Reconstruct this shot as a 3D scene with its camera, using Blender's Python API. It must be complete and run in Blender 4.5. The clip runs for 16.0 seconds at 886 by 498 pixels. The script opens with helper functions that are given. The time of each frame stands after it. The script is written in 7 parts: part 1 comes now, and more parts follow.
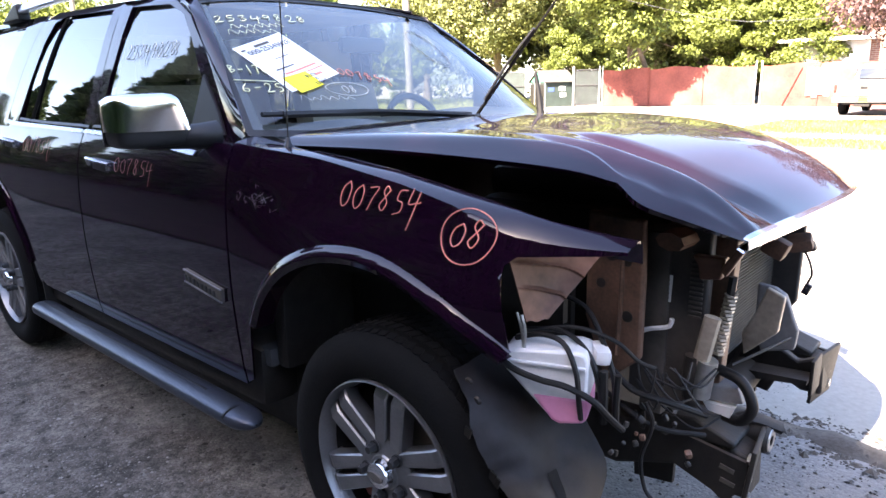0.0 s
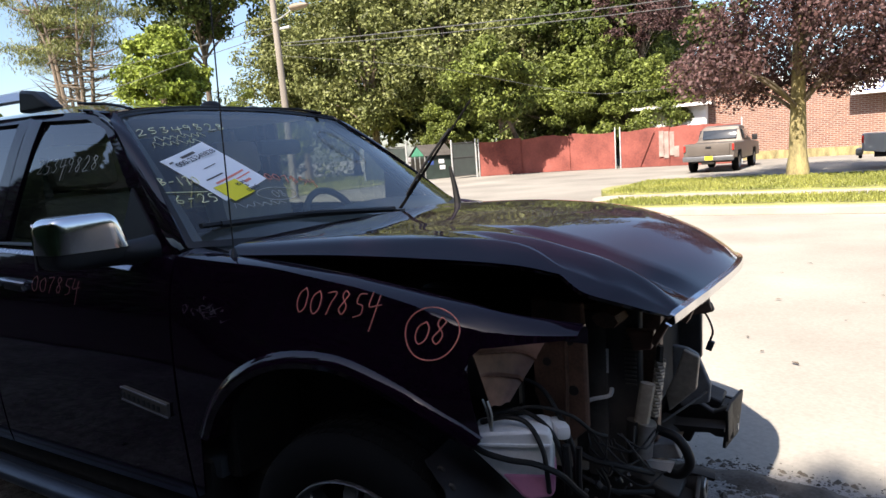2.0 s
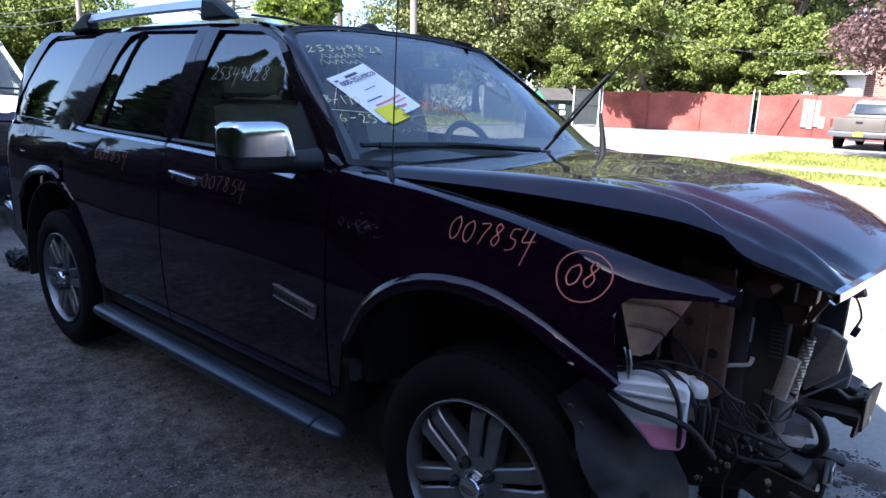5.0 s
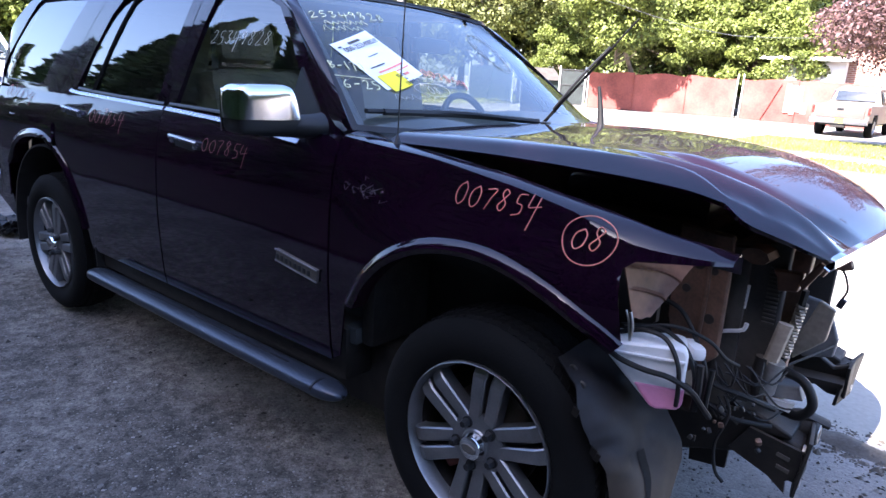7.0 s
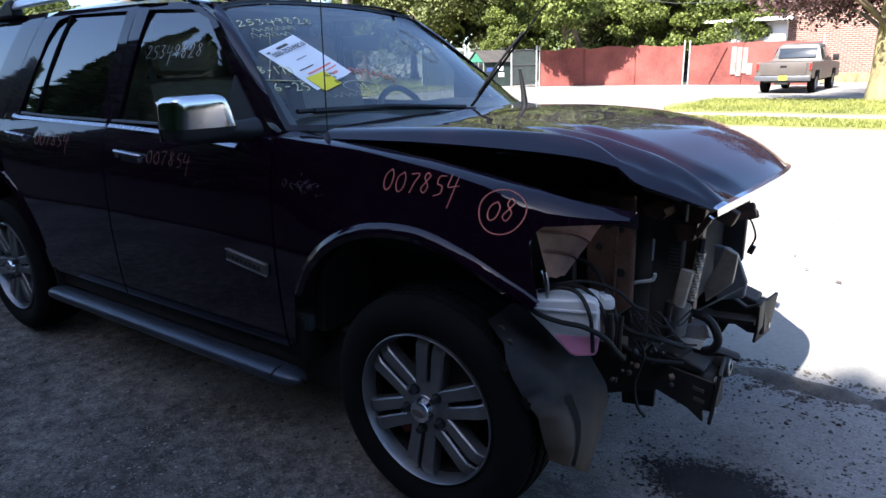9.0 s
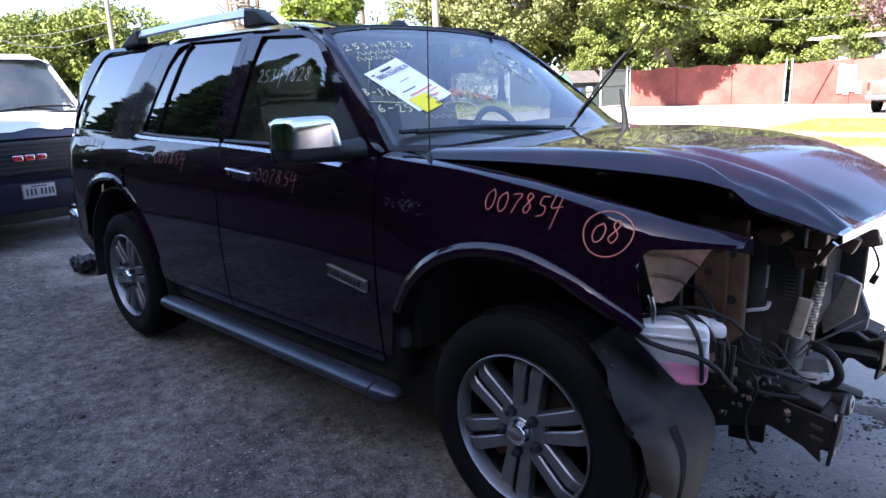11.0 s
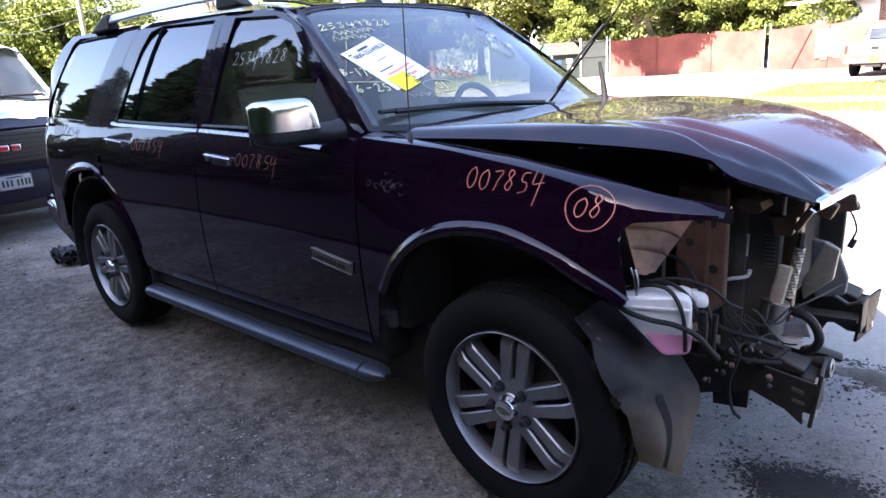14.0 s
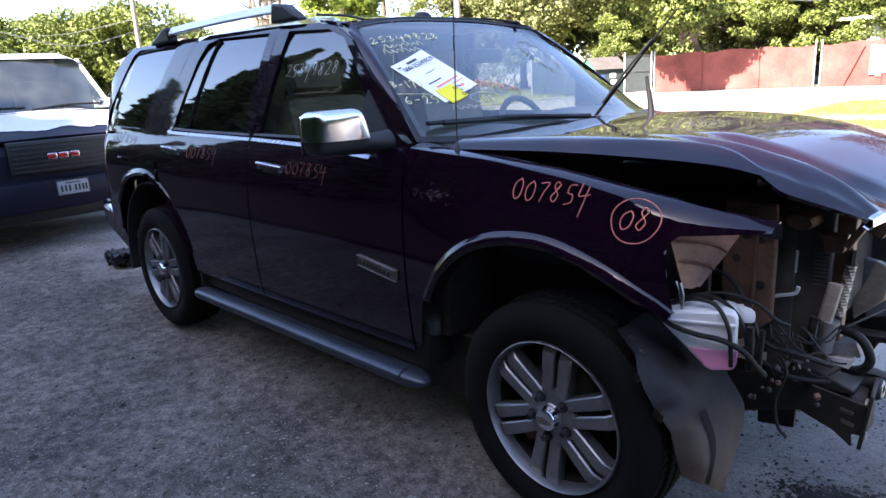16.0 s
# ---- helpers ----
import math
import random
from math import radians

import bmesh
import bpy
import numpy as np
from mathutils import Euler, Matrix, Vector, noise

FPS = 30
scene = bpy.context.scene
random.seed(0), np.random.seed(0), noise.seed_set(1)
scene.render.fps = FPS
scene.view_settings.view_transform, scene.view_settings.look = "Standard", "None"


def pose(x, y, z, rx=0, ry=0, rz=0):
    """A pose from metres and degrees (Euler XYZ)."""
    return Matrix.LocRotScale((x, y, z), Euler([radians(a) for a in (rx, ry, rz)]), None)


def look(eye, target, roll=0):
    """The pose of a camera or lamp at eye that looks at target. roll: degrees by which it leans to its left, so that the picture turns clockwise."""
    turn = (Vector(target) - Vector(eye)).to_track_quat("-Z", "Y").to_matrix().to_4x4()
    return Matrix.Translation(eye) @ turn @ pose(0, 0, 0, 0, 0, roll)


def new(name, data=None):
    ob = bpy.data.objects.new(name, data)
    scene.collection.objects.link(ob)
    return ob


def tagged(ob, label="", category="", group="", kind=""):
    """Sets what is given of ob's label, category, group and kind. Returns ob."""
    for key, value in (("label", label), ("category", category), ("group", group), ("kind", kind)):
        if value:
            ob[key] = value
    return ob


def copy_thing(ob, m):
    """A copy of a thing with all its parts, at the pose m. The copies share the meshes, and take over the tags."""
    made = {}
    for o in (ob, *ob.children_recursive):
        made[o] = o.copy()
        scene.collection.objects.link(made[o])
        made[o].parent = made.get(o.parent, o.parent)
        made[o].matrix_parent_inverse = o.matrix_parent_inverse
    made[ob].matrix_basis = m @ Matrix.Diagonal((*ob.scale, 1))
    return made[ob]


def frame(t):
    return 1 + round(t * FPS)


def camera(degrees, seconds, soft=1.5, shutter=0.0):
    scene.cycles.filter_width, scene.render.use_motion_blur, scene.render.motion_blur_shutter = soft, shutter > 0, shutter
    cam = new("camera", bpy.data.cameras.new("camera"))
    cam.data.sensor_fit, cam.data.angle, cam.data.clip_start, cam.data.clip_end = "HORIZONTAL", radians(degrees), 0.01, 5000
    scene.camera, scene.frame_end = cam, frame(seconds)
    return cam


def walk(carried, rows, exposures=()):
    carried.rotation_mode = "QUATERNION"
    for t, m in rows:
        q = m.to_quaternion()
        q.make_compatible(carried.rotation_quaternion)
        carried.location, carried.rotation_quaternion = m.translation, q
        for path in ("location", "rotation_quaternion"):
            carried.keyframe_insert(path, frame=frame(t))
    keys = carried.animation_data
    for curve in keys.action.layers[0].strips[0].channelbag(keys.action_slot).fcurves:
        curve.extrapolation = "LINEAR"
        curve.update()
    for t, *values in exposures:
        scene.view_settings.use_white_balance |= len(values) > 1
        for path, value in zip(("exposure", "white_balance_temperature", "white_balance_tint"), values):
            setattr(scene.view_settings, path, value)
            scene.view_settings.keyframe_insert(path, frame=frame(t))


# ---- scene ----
cam = camera(67.5, 16.0)
PATH = [
    (0, (1.123, -0.997, 1.336), (-0.168, 0.452, 0.852), -1.3),
    (0.5, (1.051, -1.162, 1.355), (0.035, 0.51, 0.941), 1.7),
    (1, (1.048, -1.206, 1.386), (0.069, 0.493, 0.995), 2.0),
    (1.5, (1.063, -1.16, 1.413), (0.072, 0.54, 1.056), -3.9),
    (2, (1.063, -1.175, 1.428), (0.024, 0.51, 1.14), -4.1),
    (2.5, (1.071, -1.188, 1.438), (-0.057, 0.444, 1.188), -4.6),
    (3, (1.075, -1.199, 1.438), (-0.056, 0.432, 1.193), -4.5),
    (3.5, (1.064, -1.185, 1.42), (-0.028, 0.461, 1.109), -2.7),
    (4, (1.027, -1.187, 1.411), (-0.04, 0.426, 0.902), -0.3),
    (4.5, (0.993, -1.253, 1.428), (-0.212, 0.269, 0.949), 0.6),
    (4.7, (0.987, -1.269, 1.427), (-0.269, 0.222, 0.979), 1.3),
    (6.8, (0.948, -1.368, 1.402), (-0.339, 0.081, 0.909), 2.5),
    (7, (0.957, -1.36, 1.392), (-0.257, 0.143, 0.877), 3.2),
    (7.5, (1.059, -1.332, 1.401), (-0.09, 0.211, 0.855), 0.4),
    (8, (1.172, -1.284, 1.392), (-0.015, 0.211, 0.798), -5.3),
    (8.5, (1.189, -1.34, 1.391), (0.087, 0.208, 0.766), -2.5),
    (9, (1.148, -1.42, 1.411), (0.007, 0.129, 0.866), -1.6),
    (9.5, (1.114, -1.455, 1.415), (-0.184, -0.013, 0.928), -2.4),
    (9.7, (1.108, -1.467, 1.42), (-0.234, -0.06, 0.951), -2.1),
    (11.8, (1.107, -1.447, 1.408), (-0.233, -0.051, 0.905), -2.3),
    (12, (1.109, -1.449, 1.413), (-0.242, -0.069, 0.892), -2.4),
    (12.5, (1.123, -1.461, 1.424), (-0.224, -0.082, 0.889), -4.0),
    (13, (1.123, -1.462, 1.417), (-0.185, -0.046, 0.885), -2.9),
    (13.5, (1.115, -1.444, 1.415), (-0.181, -0.024, 0.867), -3.2),
    (14, (1.112, -1.449, 1.418), (-0.188, -0.031, 0.871), -3.8),
    (14.5, (1.136, -1.442, 1.421), (-0.108, 0.038, 0.911), -2.7),
    (15, (1.115, -1.417, 1.414), (-0.158, 0.046, 0.922), -2.6),
    (15.5, (1.103, -1.459, 1.417), (-0.283, -0.1, 0.936), -3.0),
    (16, (1.12, -1.49, 1.418), (-0.268, -0.141, 0.914), -3.3),
]
EXPOSURES = [(0, 3.69, 7050, 20), (0.5, 2.85, 7000, 17), (1.0, 1.97, 6700, 14), (1.5, 1.55, 6800, 13), (2.5, 1.47, 6200, 13), (3.0, 1.52, 5700, 13), (3.5, 1.57, 5950, 15), (4.0, 1.72, 5800, 14), (4.5, 1.95, 5550, 13), (7.0, 3.22, 5950, 21),
             (7.5, 2.99, 5950, 19), (8.0, 2.67, 5950, 15), (8.5, 2.27, 5900, 12), (9.0, 2.0, 5800, 12), (9.5, 2.27, 5900, 14), (12.0, 3.09, 6200, 20), (14.0, 3.35, 6600, 20), (14.5, 3.17, 6600, 19), (15.0, 2.93, 6550, 19), (15.5, 2.85, 6400, 19), (16.0, 3.02, 6350, 19)]
walk(cam, [(t, look(eye, target, roll)) for t, eye, target, roll in PATH], EXPOSURES)

# ---- light ----
SUN_EL, SUN_AZ = radians(44), radians(181)      # azimuth clockwise from +y
world = bpy.data.worlds.new("sky")
scene.world = world
world.use_nodes = True
wn = world.node_tree.nodes
sky = wn.new("ShaderNodeTexSky")
sky.sky_type, sky.sun_disc, sky.sun_elevation, sky.sun_rotation = "NISHITA", False, SUN_EL, SUN_AZ
sky.air_density, sky.dust_density, sky.ozone_density = 1.0, 1.3, 2.2
world.node_tree.links.new(sky.outputs[0], wn["Background"].inputs[0])
wn["Background"].inputs[1].default_value = 0.09
sun = new("sun", bpy.data.lights.new("sun", "SUN"))
sun.data.energy, sun.data.angle, sun.data.color = 5.0, radians(0.55), (1.0, 0.93, 0.82)
sdir = Vector((math.sin(SUN_AZ) * math.cos(SUN_EL), math.cos(SUN_AZ) * math.cos(SUN_EL), math.sin(SUN_EL)))
sun.matrix_world = look(sdir * 40, (0, 0, 0))


# ---- materials ----
def mat(name, color, rough=0.5, metal=0.0, var=0.25, scale=6.0, fine=90.0, bump=0.1, coat=0.0, coat_ior=1.58, alt=None, spec=0.5, island=0.0, stretch=(1, 1, 1)):
    """A surface with colour variation at two scales, fine relief and, with island, a different tone for each loose piece."""
    m = bpy.data.materials.new(name)
    m.use_nodes = True
    nt = m.node_tree
    n, link = nt.nodes, nt.links.new
    b = n["Principled BSDF"]
    tc = n.new("ShaderNodeTexCoord")
    mp = n.new("ShaderNodeMapping")
    mp.inputs["Scale"].default_value = stretch
    link(tc.outputs["Object"], mp.inputs[0])
    big, small = n.new("ShaderNodeTexNoise"), n.new("ShaderNodeTexNoise")
    big.inputs["Scale"].default_value, big.inputs["Detail"].default_value = scale, 5
    small.inputs["Scale"].default_value, small.inputs["Detail"].default_value = fine, 3
    link(mp.outputs[0], big.inputs[0])
    link(mp.outputs[0], small.inputs[0])
    add = n.new("ShaderNodeMath")
    add.operation = "MULTIPLY_ADD"
    add.inputs[1].default_value = 0.45
    link(small.outputs[0], add.inputs[0])
    link(big.outputs[0], add.inputs[2])
    ramp = n.new("ShaderNodeValToRGB")
    ramp.color_ramp.elements[0].position, ramp.color_ramp.elements[1].position = 0.45, 1.0
    c2 = alt or tuple(min(1, c * (1 + var)) for c in color)
    ramp.color_ramp.elements[0].color = (*[c * (1 - var) for c in color], 1)
    ramp.color_ramp.elements[1].color = (*c2, 1)
    link(add.outputs[0], ramp.inputs[0])
    out = ramp.outputs[0]
    if island:
        geo = n.new("ShaderNodeNewGeometry")
        hsv = n.new("ShaderNodeHueSaturation")
        mr = n.new("ShaderNodeMapRange")
        mr.inputs["To Min"].default_value, mr.inputs["To Max"].default_value = 1 - island, 1 + island
        link(geo.outputs["Random Per Island"], mr.inputs[0])
        link(mr.outputs[0], hsv.inputs["Value"])
        link(out, hsv.inputs["Color"])
        out = hsv.outputs[0]
    link(out, b.inputs["Base Color"])
    rr = n.new("ShaderNodeMapRange")
    rr.inputs["To Min"].default_value, rr.inputs["To Max"].default_value = max(0.02, rough * 0.8), min(1, rough * 1.2)
    link(small.outputs[0], rr.inputs[0])
    link(rr.outputs[0], b.inputs["Roughness"])
    b.inputs["Metallic"].default_value = metal
    b.inputs["Coat Weight"].default_value = coat
    b.inputs["Coat Roughness"].default_value = 0.03
    b.inputs["Coat IOR"].default_value = coat_ior
    b.inputs["Specular IOR Level"].default_value = spec
    if bump:
        bp = n.new("ShaderNodeBump")
        bp.inputs["Strength"].default_value, bp.inputs["Distance"].default_value = bump, 0.01
        link(add.outputs[0], bp.inputs["Height"])
        link(bp.outputs[0], b.inputs["Normal"])
    return m


def leaf_mat(name, color, alt, island=0.55):
    """Leaf: part of the light comes through."""
    m = mat(name, color, rough=0.55, var=0.25, scale=0.6, fine=8, bump=0, alt=alt, island=island, spec=0.3)
    nt = m.node_tree
    b = nt.nodes["Principled BSDF"]
    tr = nt.nodes.new("ShaderNodeBsdfTranslucent")
    mix = nt.nodes.new("ShaderNodeMixShader")
    mix.inputs[0].default_value = 0.22
    nt.links.new(b.inputs["Base Color"].links[0].from_socket, tr.inputs[0])
    nt.links.new(b.outputs[0], mix.inputs[1])
    nt.links.new(tr.outputs[0], mix.inputs[2])
    nt.links.new(mix.outputs[0], nt.nodes["Material Output"].inputs[0])
    return m


def glass_mat(name, tint, dust=0.0, dust_color=(0.75, 0.72, 0.62), mirror=0.085):
    """Thin car glass: see-through with a mirror-like coat, and an uneven film of dust."""
    m = bpy.data.materials.new(name)
    m.use_nodes = True
    nt = m.node_tree
    n, link = nt.nodes, nt.links.new
    n.remove(n["Principled BSDF"])
    tb, gl, df = n.new("ShaderNodeBsdfTransparent"), n.new("ShaderNodeBsdfGlossy"), n.new("ShaderNodeBsdfDiffuse")
    tb.inputs[0].default_value = (*tint, 1)
    gl.inputs["Roughness"].default_value = 0.015
    df.inputs[0].default_value = (*dust_color, 1)
    lw, pw, fr = n.new("ShaderNodeLayerWeight"), n.new("ShaderNodeMath"), n.new("ShaderNodeMapRange")
    lw.inputs[0].default_value = 0.5
    pw.operation, pw.inputs[1].default_value = "POWER", 4.0
    link(lw.outputs["Facing"], pw.inputs[0])
    link(pw.outputs[0], fr.inputs[0])
    fr.inputs["To Min"].default_value, fr.inputs["To Max"].default_value = mirror, 1.0
    mix, mix2 = n.new("ShaderNodeMixShader"), n.new("ShaderNodeMixShader")
    tc, nz, mr = n.new("ShaderNodeTexCoord"), n.new("ShaderNodeTexNoise"), n.new("ShaderNodeMapRange")
    nz.inputs["Scale"].default_value, nz.inputs["Detail"].default_value = 5, 6
    link(tc.outputs["Object"], nz.inputs[0])
    mr.inputs["From Min"].default_value, mr.inputs["From Max"].default_value = 0.3, 0.75
    mr.inputs["To Min"].default_value, mr.inputs["To Max"].default_value = dust * 0.4, dust * 1.6
    link(nz.outputs[0], mr.inputs[0])
    link(mr.outputs[0], mix2.inputs[0])
    link(tb.outputs[0], mix2.inputs[1])
    link(df.outputs[0], mix2.inputs[2])
    link(fr.outputs[0], mix.inputs[0])
    link(mix2.outputs[0], mix.inputs[1])
    link(gl.outputs[0], mix.inputs[2])
    link(mix.outputs[0], n["Material Output"].inputs[0])
    return m


M_PAINT = mat("maroon_paint", (0.0078, 0.0013, 0.0074), rough=0.3, metal=0.15, spec=0.0, var=0.2, scale=2.5, fine=900, bump=0.004, coat=1.0, coat_ior=1.48)
M_DARKGROUND = mat("unseen_dark_ground", (0.035, 0.027, 0.020), rough=0.95, var=0.4, scale=3, fine=60, bump=0.6, alt=(0.07, 0.052, 0.036), spec=0.1)
M_BIT = mat("dry_leaf_bit", (0.095, 0.075, 0.056), rough=0.9, var=0.4, scale=20, bump=0.1, island=0.6, spec=0.2)


def dusty(m, amount, color=(0.34, 0.31, 0.28)):
    """Dust settled on upward faces, in uneven patches; on car paint also painted-in glare."""
    nt = m.node_tree
    n, link = nt.nodes, nt.links.new
    geo, sep, up, tc, nz, mr, mul = (n.new(k) for k in ("ShaderNodeNewGeometry", "ShaderNodeSeparateXYZ", "ShaderNodeMapRange", "ShaderNodeTexCoord", "ShaderNodeTexNoise", "ShaderNodeMapRange", "ShaderNodeMath"))
    link(geo.outputs["Normal"], sep.inputs[0])
    link(sep.outputs[2], up.inputs[0])
    up.inputs["From Min"].default_value, up.inputs["From Max"].default_value = 0.55, 0.97
    nz.inputs["Scale"].default_value, nz.inputs["Detail"].default_value = 4.0, 6
    link(tc.outputs["Object"], nz.inputs[0])
    mr.inputs["From Min"].default_value, mr.inputs["From Max"].default_value = 0.3, 0.7
    mr.inputs["To Min"].default_value, mr.inputs["To Max"].default_value = amount * 0.6, amount * 1.4
    link(nz.outputs[0], mr.inputs[0])
    mul.operation = "MULTIPLY"
    link(up.outputs[0], mul.inputs[0])
    link(mr.outputs[0], mul.inputs[1])
    df, mix = n.new("ShaderNodeBsdfDiffuse"), n.new("ShaderNodeMixShader")
    df.inputs[0].default_value = (*color, 1)
    link(mul.outputs[0], mix.inputs[0])
    link(n["Principled BSDF"].outputs[0], mix.inputs[1])
    link(df.outputs[0], mix.inputs[2])
    link(mix.outputs[0], n["Material Output"].inputs[0])
    return m


M_VANPAINT = mat("navy_paint", (0.008, 0.008, 0.017), rough=0.4, metal=0.1, var=0.25, scale=3, fine=60, bump=0.01, spec=0.15, coat=0.03)
M_VANHOOD = mat("bare_primer", (0.55, 0.57, 0.6), rough=0.32, var=0.08, scale=4, fine=80, bump=0.02)
M_CHROME = mat("chrome", (0.70, 0.71, 0.73), rough=0.12, metal=1.0, var=0.04, scale=8, bump=0.01)
M_ALLOY = mat("brushed_alloy", (0.21, 0.21, 0.215), rough=0.36, metal=0.8, var=0.2, scale=9, fine=160, bump=0.03)
M_ALLOY_DK = mat("dusty_dark_metal", (0.085, 0.076, 0.067), rough=0.7, metal=0.3, var=0.4, scale=12, bump=0.15)
M_TYRE = mat("tyre_rubber", (0.0045, 0.0043, 0.0042), rough=0.95, var=0.35, scale=8, fine=120, bump=0.2, spec=0.15)
M_PLASTIC = mat("black_plastic", (0.012, 0.012, 0.013), rough=0.45, var=0.3, scale=14, fine=300, bump=0.08, spec=0.35)
M_RUBBER = mat("hose_rubber", (0.008, 0.0075, 0.0075), rough=0.55, var=0.3, scale=20, bump=0.08, spec=0.3)
M_BLACK = mat("dirty_black_steel", (0.017, 0.014, 0.0115), rough=0.6, metal=0.2, var=0.6, scale=18, fine=140, bump=0.2)
M_PRIMER = mat("tan_undercoat", (0.120, 0.056, 0.036), rough=0.48, var=0.5, scale=4, fine=40, bump=0.03, metal=0.1, spec=0.3, alt=(0.250, 0.130, 0.088))
M_TANMETAL = mat("dusty_tan_metal", (0.38, 0.32, 0.25), rough=0.5, metal=0.4, var=0.4, scale=12, fine=80, bump=0.1)
# rusty brown and black shroud, set lighter with lens haze put in
M_BROWN = mat("rusty_brown_steel", (0.090, 0.050, 0.034), rough=0.6, metal=0.1, var=0.6, scale=12, fine=120, bump=0.15, alt=(0.19, 0.102, 0.066))
M_SHROUD = mat("hazed_shroud", (0.034, 0.030, 0.028), rough=0.65, var=0.5, scale=9, fine=90, bump=0.08, alt=(0.062, 0.054, 0.048))
M_STEEL = mat("bare_steel", (0.5, 0.49, 0.46), rough=0.35, metal=0.9, var=0.3, scale=14, bump=0.1)
M_LINER = mat("dusty_liner", (0.0065, 0.006, 0.006), rough=0.55, var=0.5, scale=4.5, fine=60, bump=0.15, spec=0.15, alt=(0.018, 0.0145, 0.011))
M_TANK = mat("milky_plastic", (0.62, 0.61, 0.60), rough=0.35, var=0.12, scale=7, bump=0.03)
M_FLUID = mat("pink_fluid", (0.62, 0.24, 0.38), rough=0.4, var=0.08, scale=5, bump=0.02)
M_BOARD = mat("step_plastic", (0.040, 0.046, 0.060), rough=0.33, var=0.3, scale=5, fine=100, bump=0.06, metal=0.5)
M_BELT = mat("belt_chrome", (0.34, 0.35, 0.39), rough=0.26, metal=0.9, var=0.1, scale=5, fine=60, bump=0.01)
# brake soot on the barrel, and the painted shade behind the spokes
M_BARREL = mat("sooty_shade_black", (0.012, 0.011, 0.011), rough=0.75, metal=0.2, var=0.4, scale=12, bump=0.1, spec=0.2)
M_CALIPER = mat("rusty_red_caliper", (0.20, 0.06, 0.045), rough=0.7, var=0.5, scale=30, bump=0.2)
M_PLATE = mat("dull_plate", (0.27, 0.275, 0.29), rough=0.5, var=0.1, scale=20, bump=0.02)
M_RAIL = mat("satin_silver", (0.74, 0.75, 0.77), rough=0.32, metal=0.5, var=0.06, scale=3, fine=60, bump=0.02)
# grey raised to take in the haze over the front end
M_TORN = mat("torn_grey_plastic", (0.16, 0.16, 0.165), rough=0.6, var=0.4, scale=9, fine=70, bump=0.1)
M_SEAT = mat("beige_leather", (0.34, 0.285, 0.22), rough=0.55, var=0.15, scale=5, fine=130, bump=0.1)
M_DASH = mat("grey_dash", (0.05, 0.052, 0.055), rough=0.6, var=0.2, scale=5, fine=200, bump=0.08)
M_PAPER = mat("white_paper", (0.85, 0.85, 0.86), rough=0.7, var=0.05, scale=6, bump=0.01)
M_YELLOW = mat("yellow_label", (0.85, 0.72, 0.02), rough=0.6, var=0.08, scale=6, bump=0.01)
M_INK = mat("ink", (0.03, 0.03, 0.04), rough=0.7, var=0.1, bump=0)
M_ORANGE = mat("orange_paint_pen", (0.80, 0.25, 0.17), rough=0.6, var=0.15, scale=60, bump=0)
M_FAINTPEN = mat("faint_orange_pen", (0.36, 0.15, 0.12), rough=0.6, var=0.2, scale=60, bump=0)
M_SCUFF = mat("scuffed_primer", (0.15, 0.14, 0.14), rough=0.7, var=0.4, scale=40, bump=0)
M_WHITEPEN = mat("white_paint_pen", (0.55, 0.53, 0.47), rough=0.6, var=0.25, scale=60, bump=0)
# the white pen in a darker tone, for the large ovals
M_FAINTWHITE = mat("faint_white_pen", (0.26, 0.26, 0.25), rough=0.7, var=0.2, scale=60, bump=0)
M_YELPEN = mat("yellow_paint_pen", (0.80, 0.79, 0.48), rough=0.6, var=0.2, scale=60, bump=0)
M_GLASS = glass_mat("windshield_glass", (0.72, 0.78, 0.76), dust=0.022)
M_GLASS_F = glass_mat("door_glass", (0.34, 0.37, 0.36), dust=0.006, mirror=0.16)
M_GLASS_T = glass_mat("privacy_glass", (0.04, 0.044, 0.05), dust=0.006, mirror=0.16)
M_STONE = mat("gravel_stone", (0.080, 0.071, 0.062), rough=0.9, var=0.3, scale=10, bump=0.3, island=0.7, spec=0.2)
M_PEBBLE = mat("pale_pebble", (0.165, 0.152, 0.138), rough=0.9, var=0.3, scale=10, bump=0.3, island=0.5, spec=0.2)
M_ROAD = mat("worn_asphalt", (0.28, 0.255, 0.22), rough=0.9, var=0.2, scale=0.5, fine=45, bump=0.4, alt=(0.40, 0.37, 0.32), spec=0.25)
M_LOT = mat("lot_asphalt", (0.23, 0.212, 0.186), rough=0.95, var=0.25, scale=0.35, fine=20, bump=0.3, alt=(0.34, 0.315, 0.275), spec=0.2)
M_EDGE = mat("crumbled_edge", (0.10, 0.085, 0.07), rough=0.95, var=0.4, scale=9, fine=70, bump=0.6, alt=(0.19, 0.165, 0.14), spec=0.15)
M_CONC = mat("kerb_concrete", (0.33, 0.30, 0.25), rough=0.9, var=0.2, scale=1.5, fine=40, bump=0.3)
M_OIL = mat("oil_stain", (0.026, 0.024, 0.023), rough=0.7, var=0.4, scale=9, fine=50, bump=0.0, spec=0.25)
M_GRASS = mat("lawn_soil", (0.17, 0.18, 0.05), rough=0.95, var=0.3, scale=1.2, fine=30, bump=0.5, alt=(0.36, 0.34, 0.12))
M_BLADE = leaf_mat("grass_blade", (0.17, 0.20, 0.042), (0.32, 0.32, 0.08), 0.4)
M_LEAF_A = leaf_mat("broad_leaf", (0.042, 0.066, 0.015), (0.135, 0.165, 0.040))
M_LEAF_B = leaf_mat("bright_leaf", (0.13, 0.19, 0.028), (0.28, 0.33, 0.058))
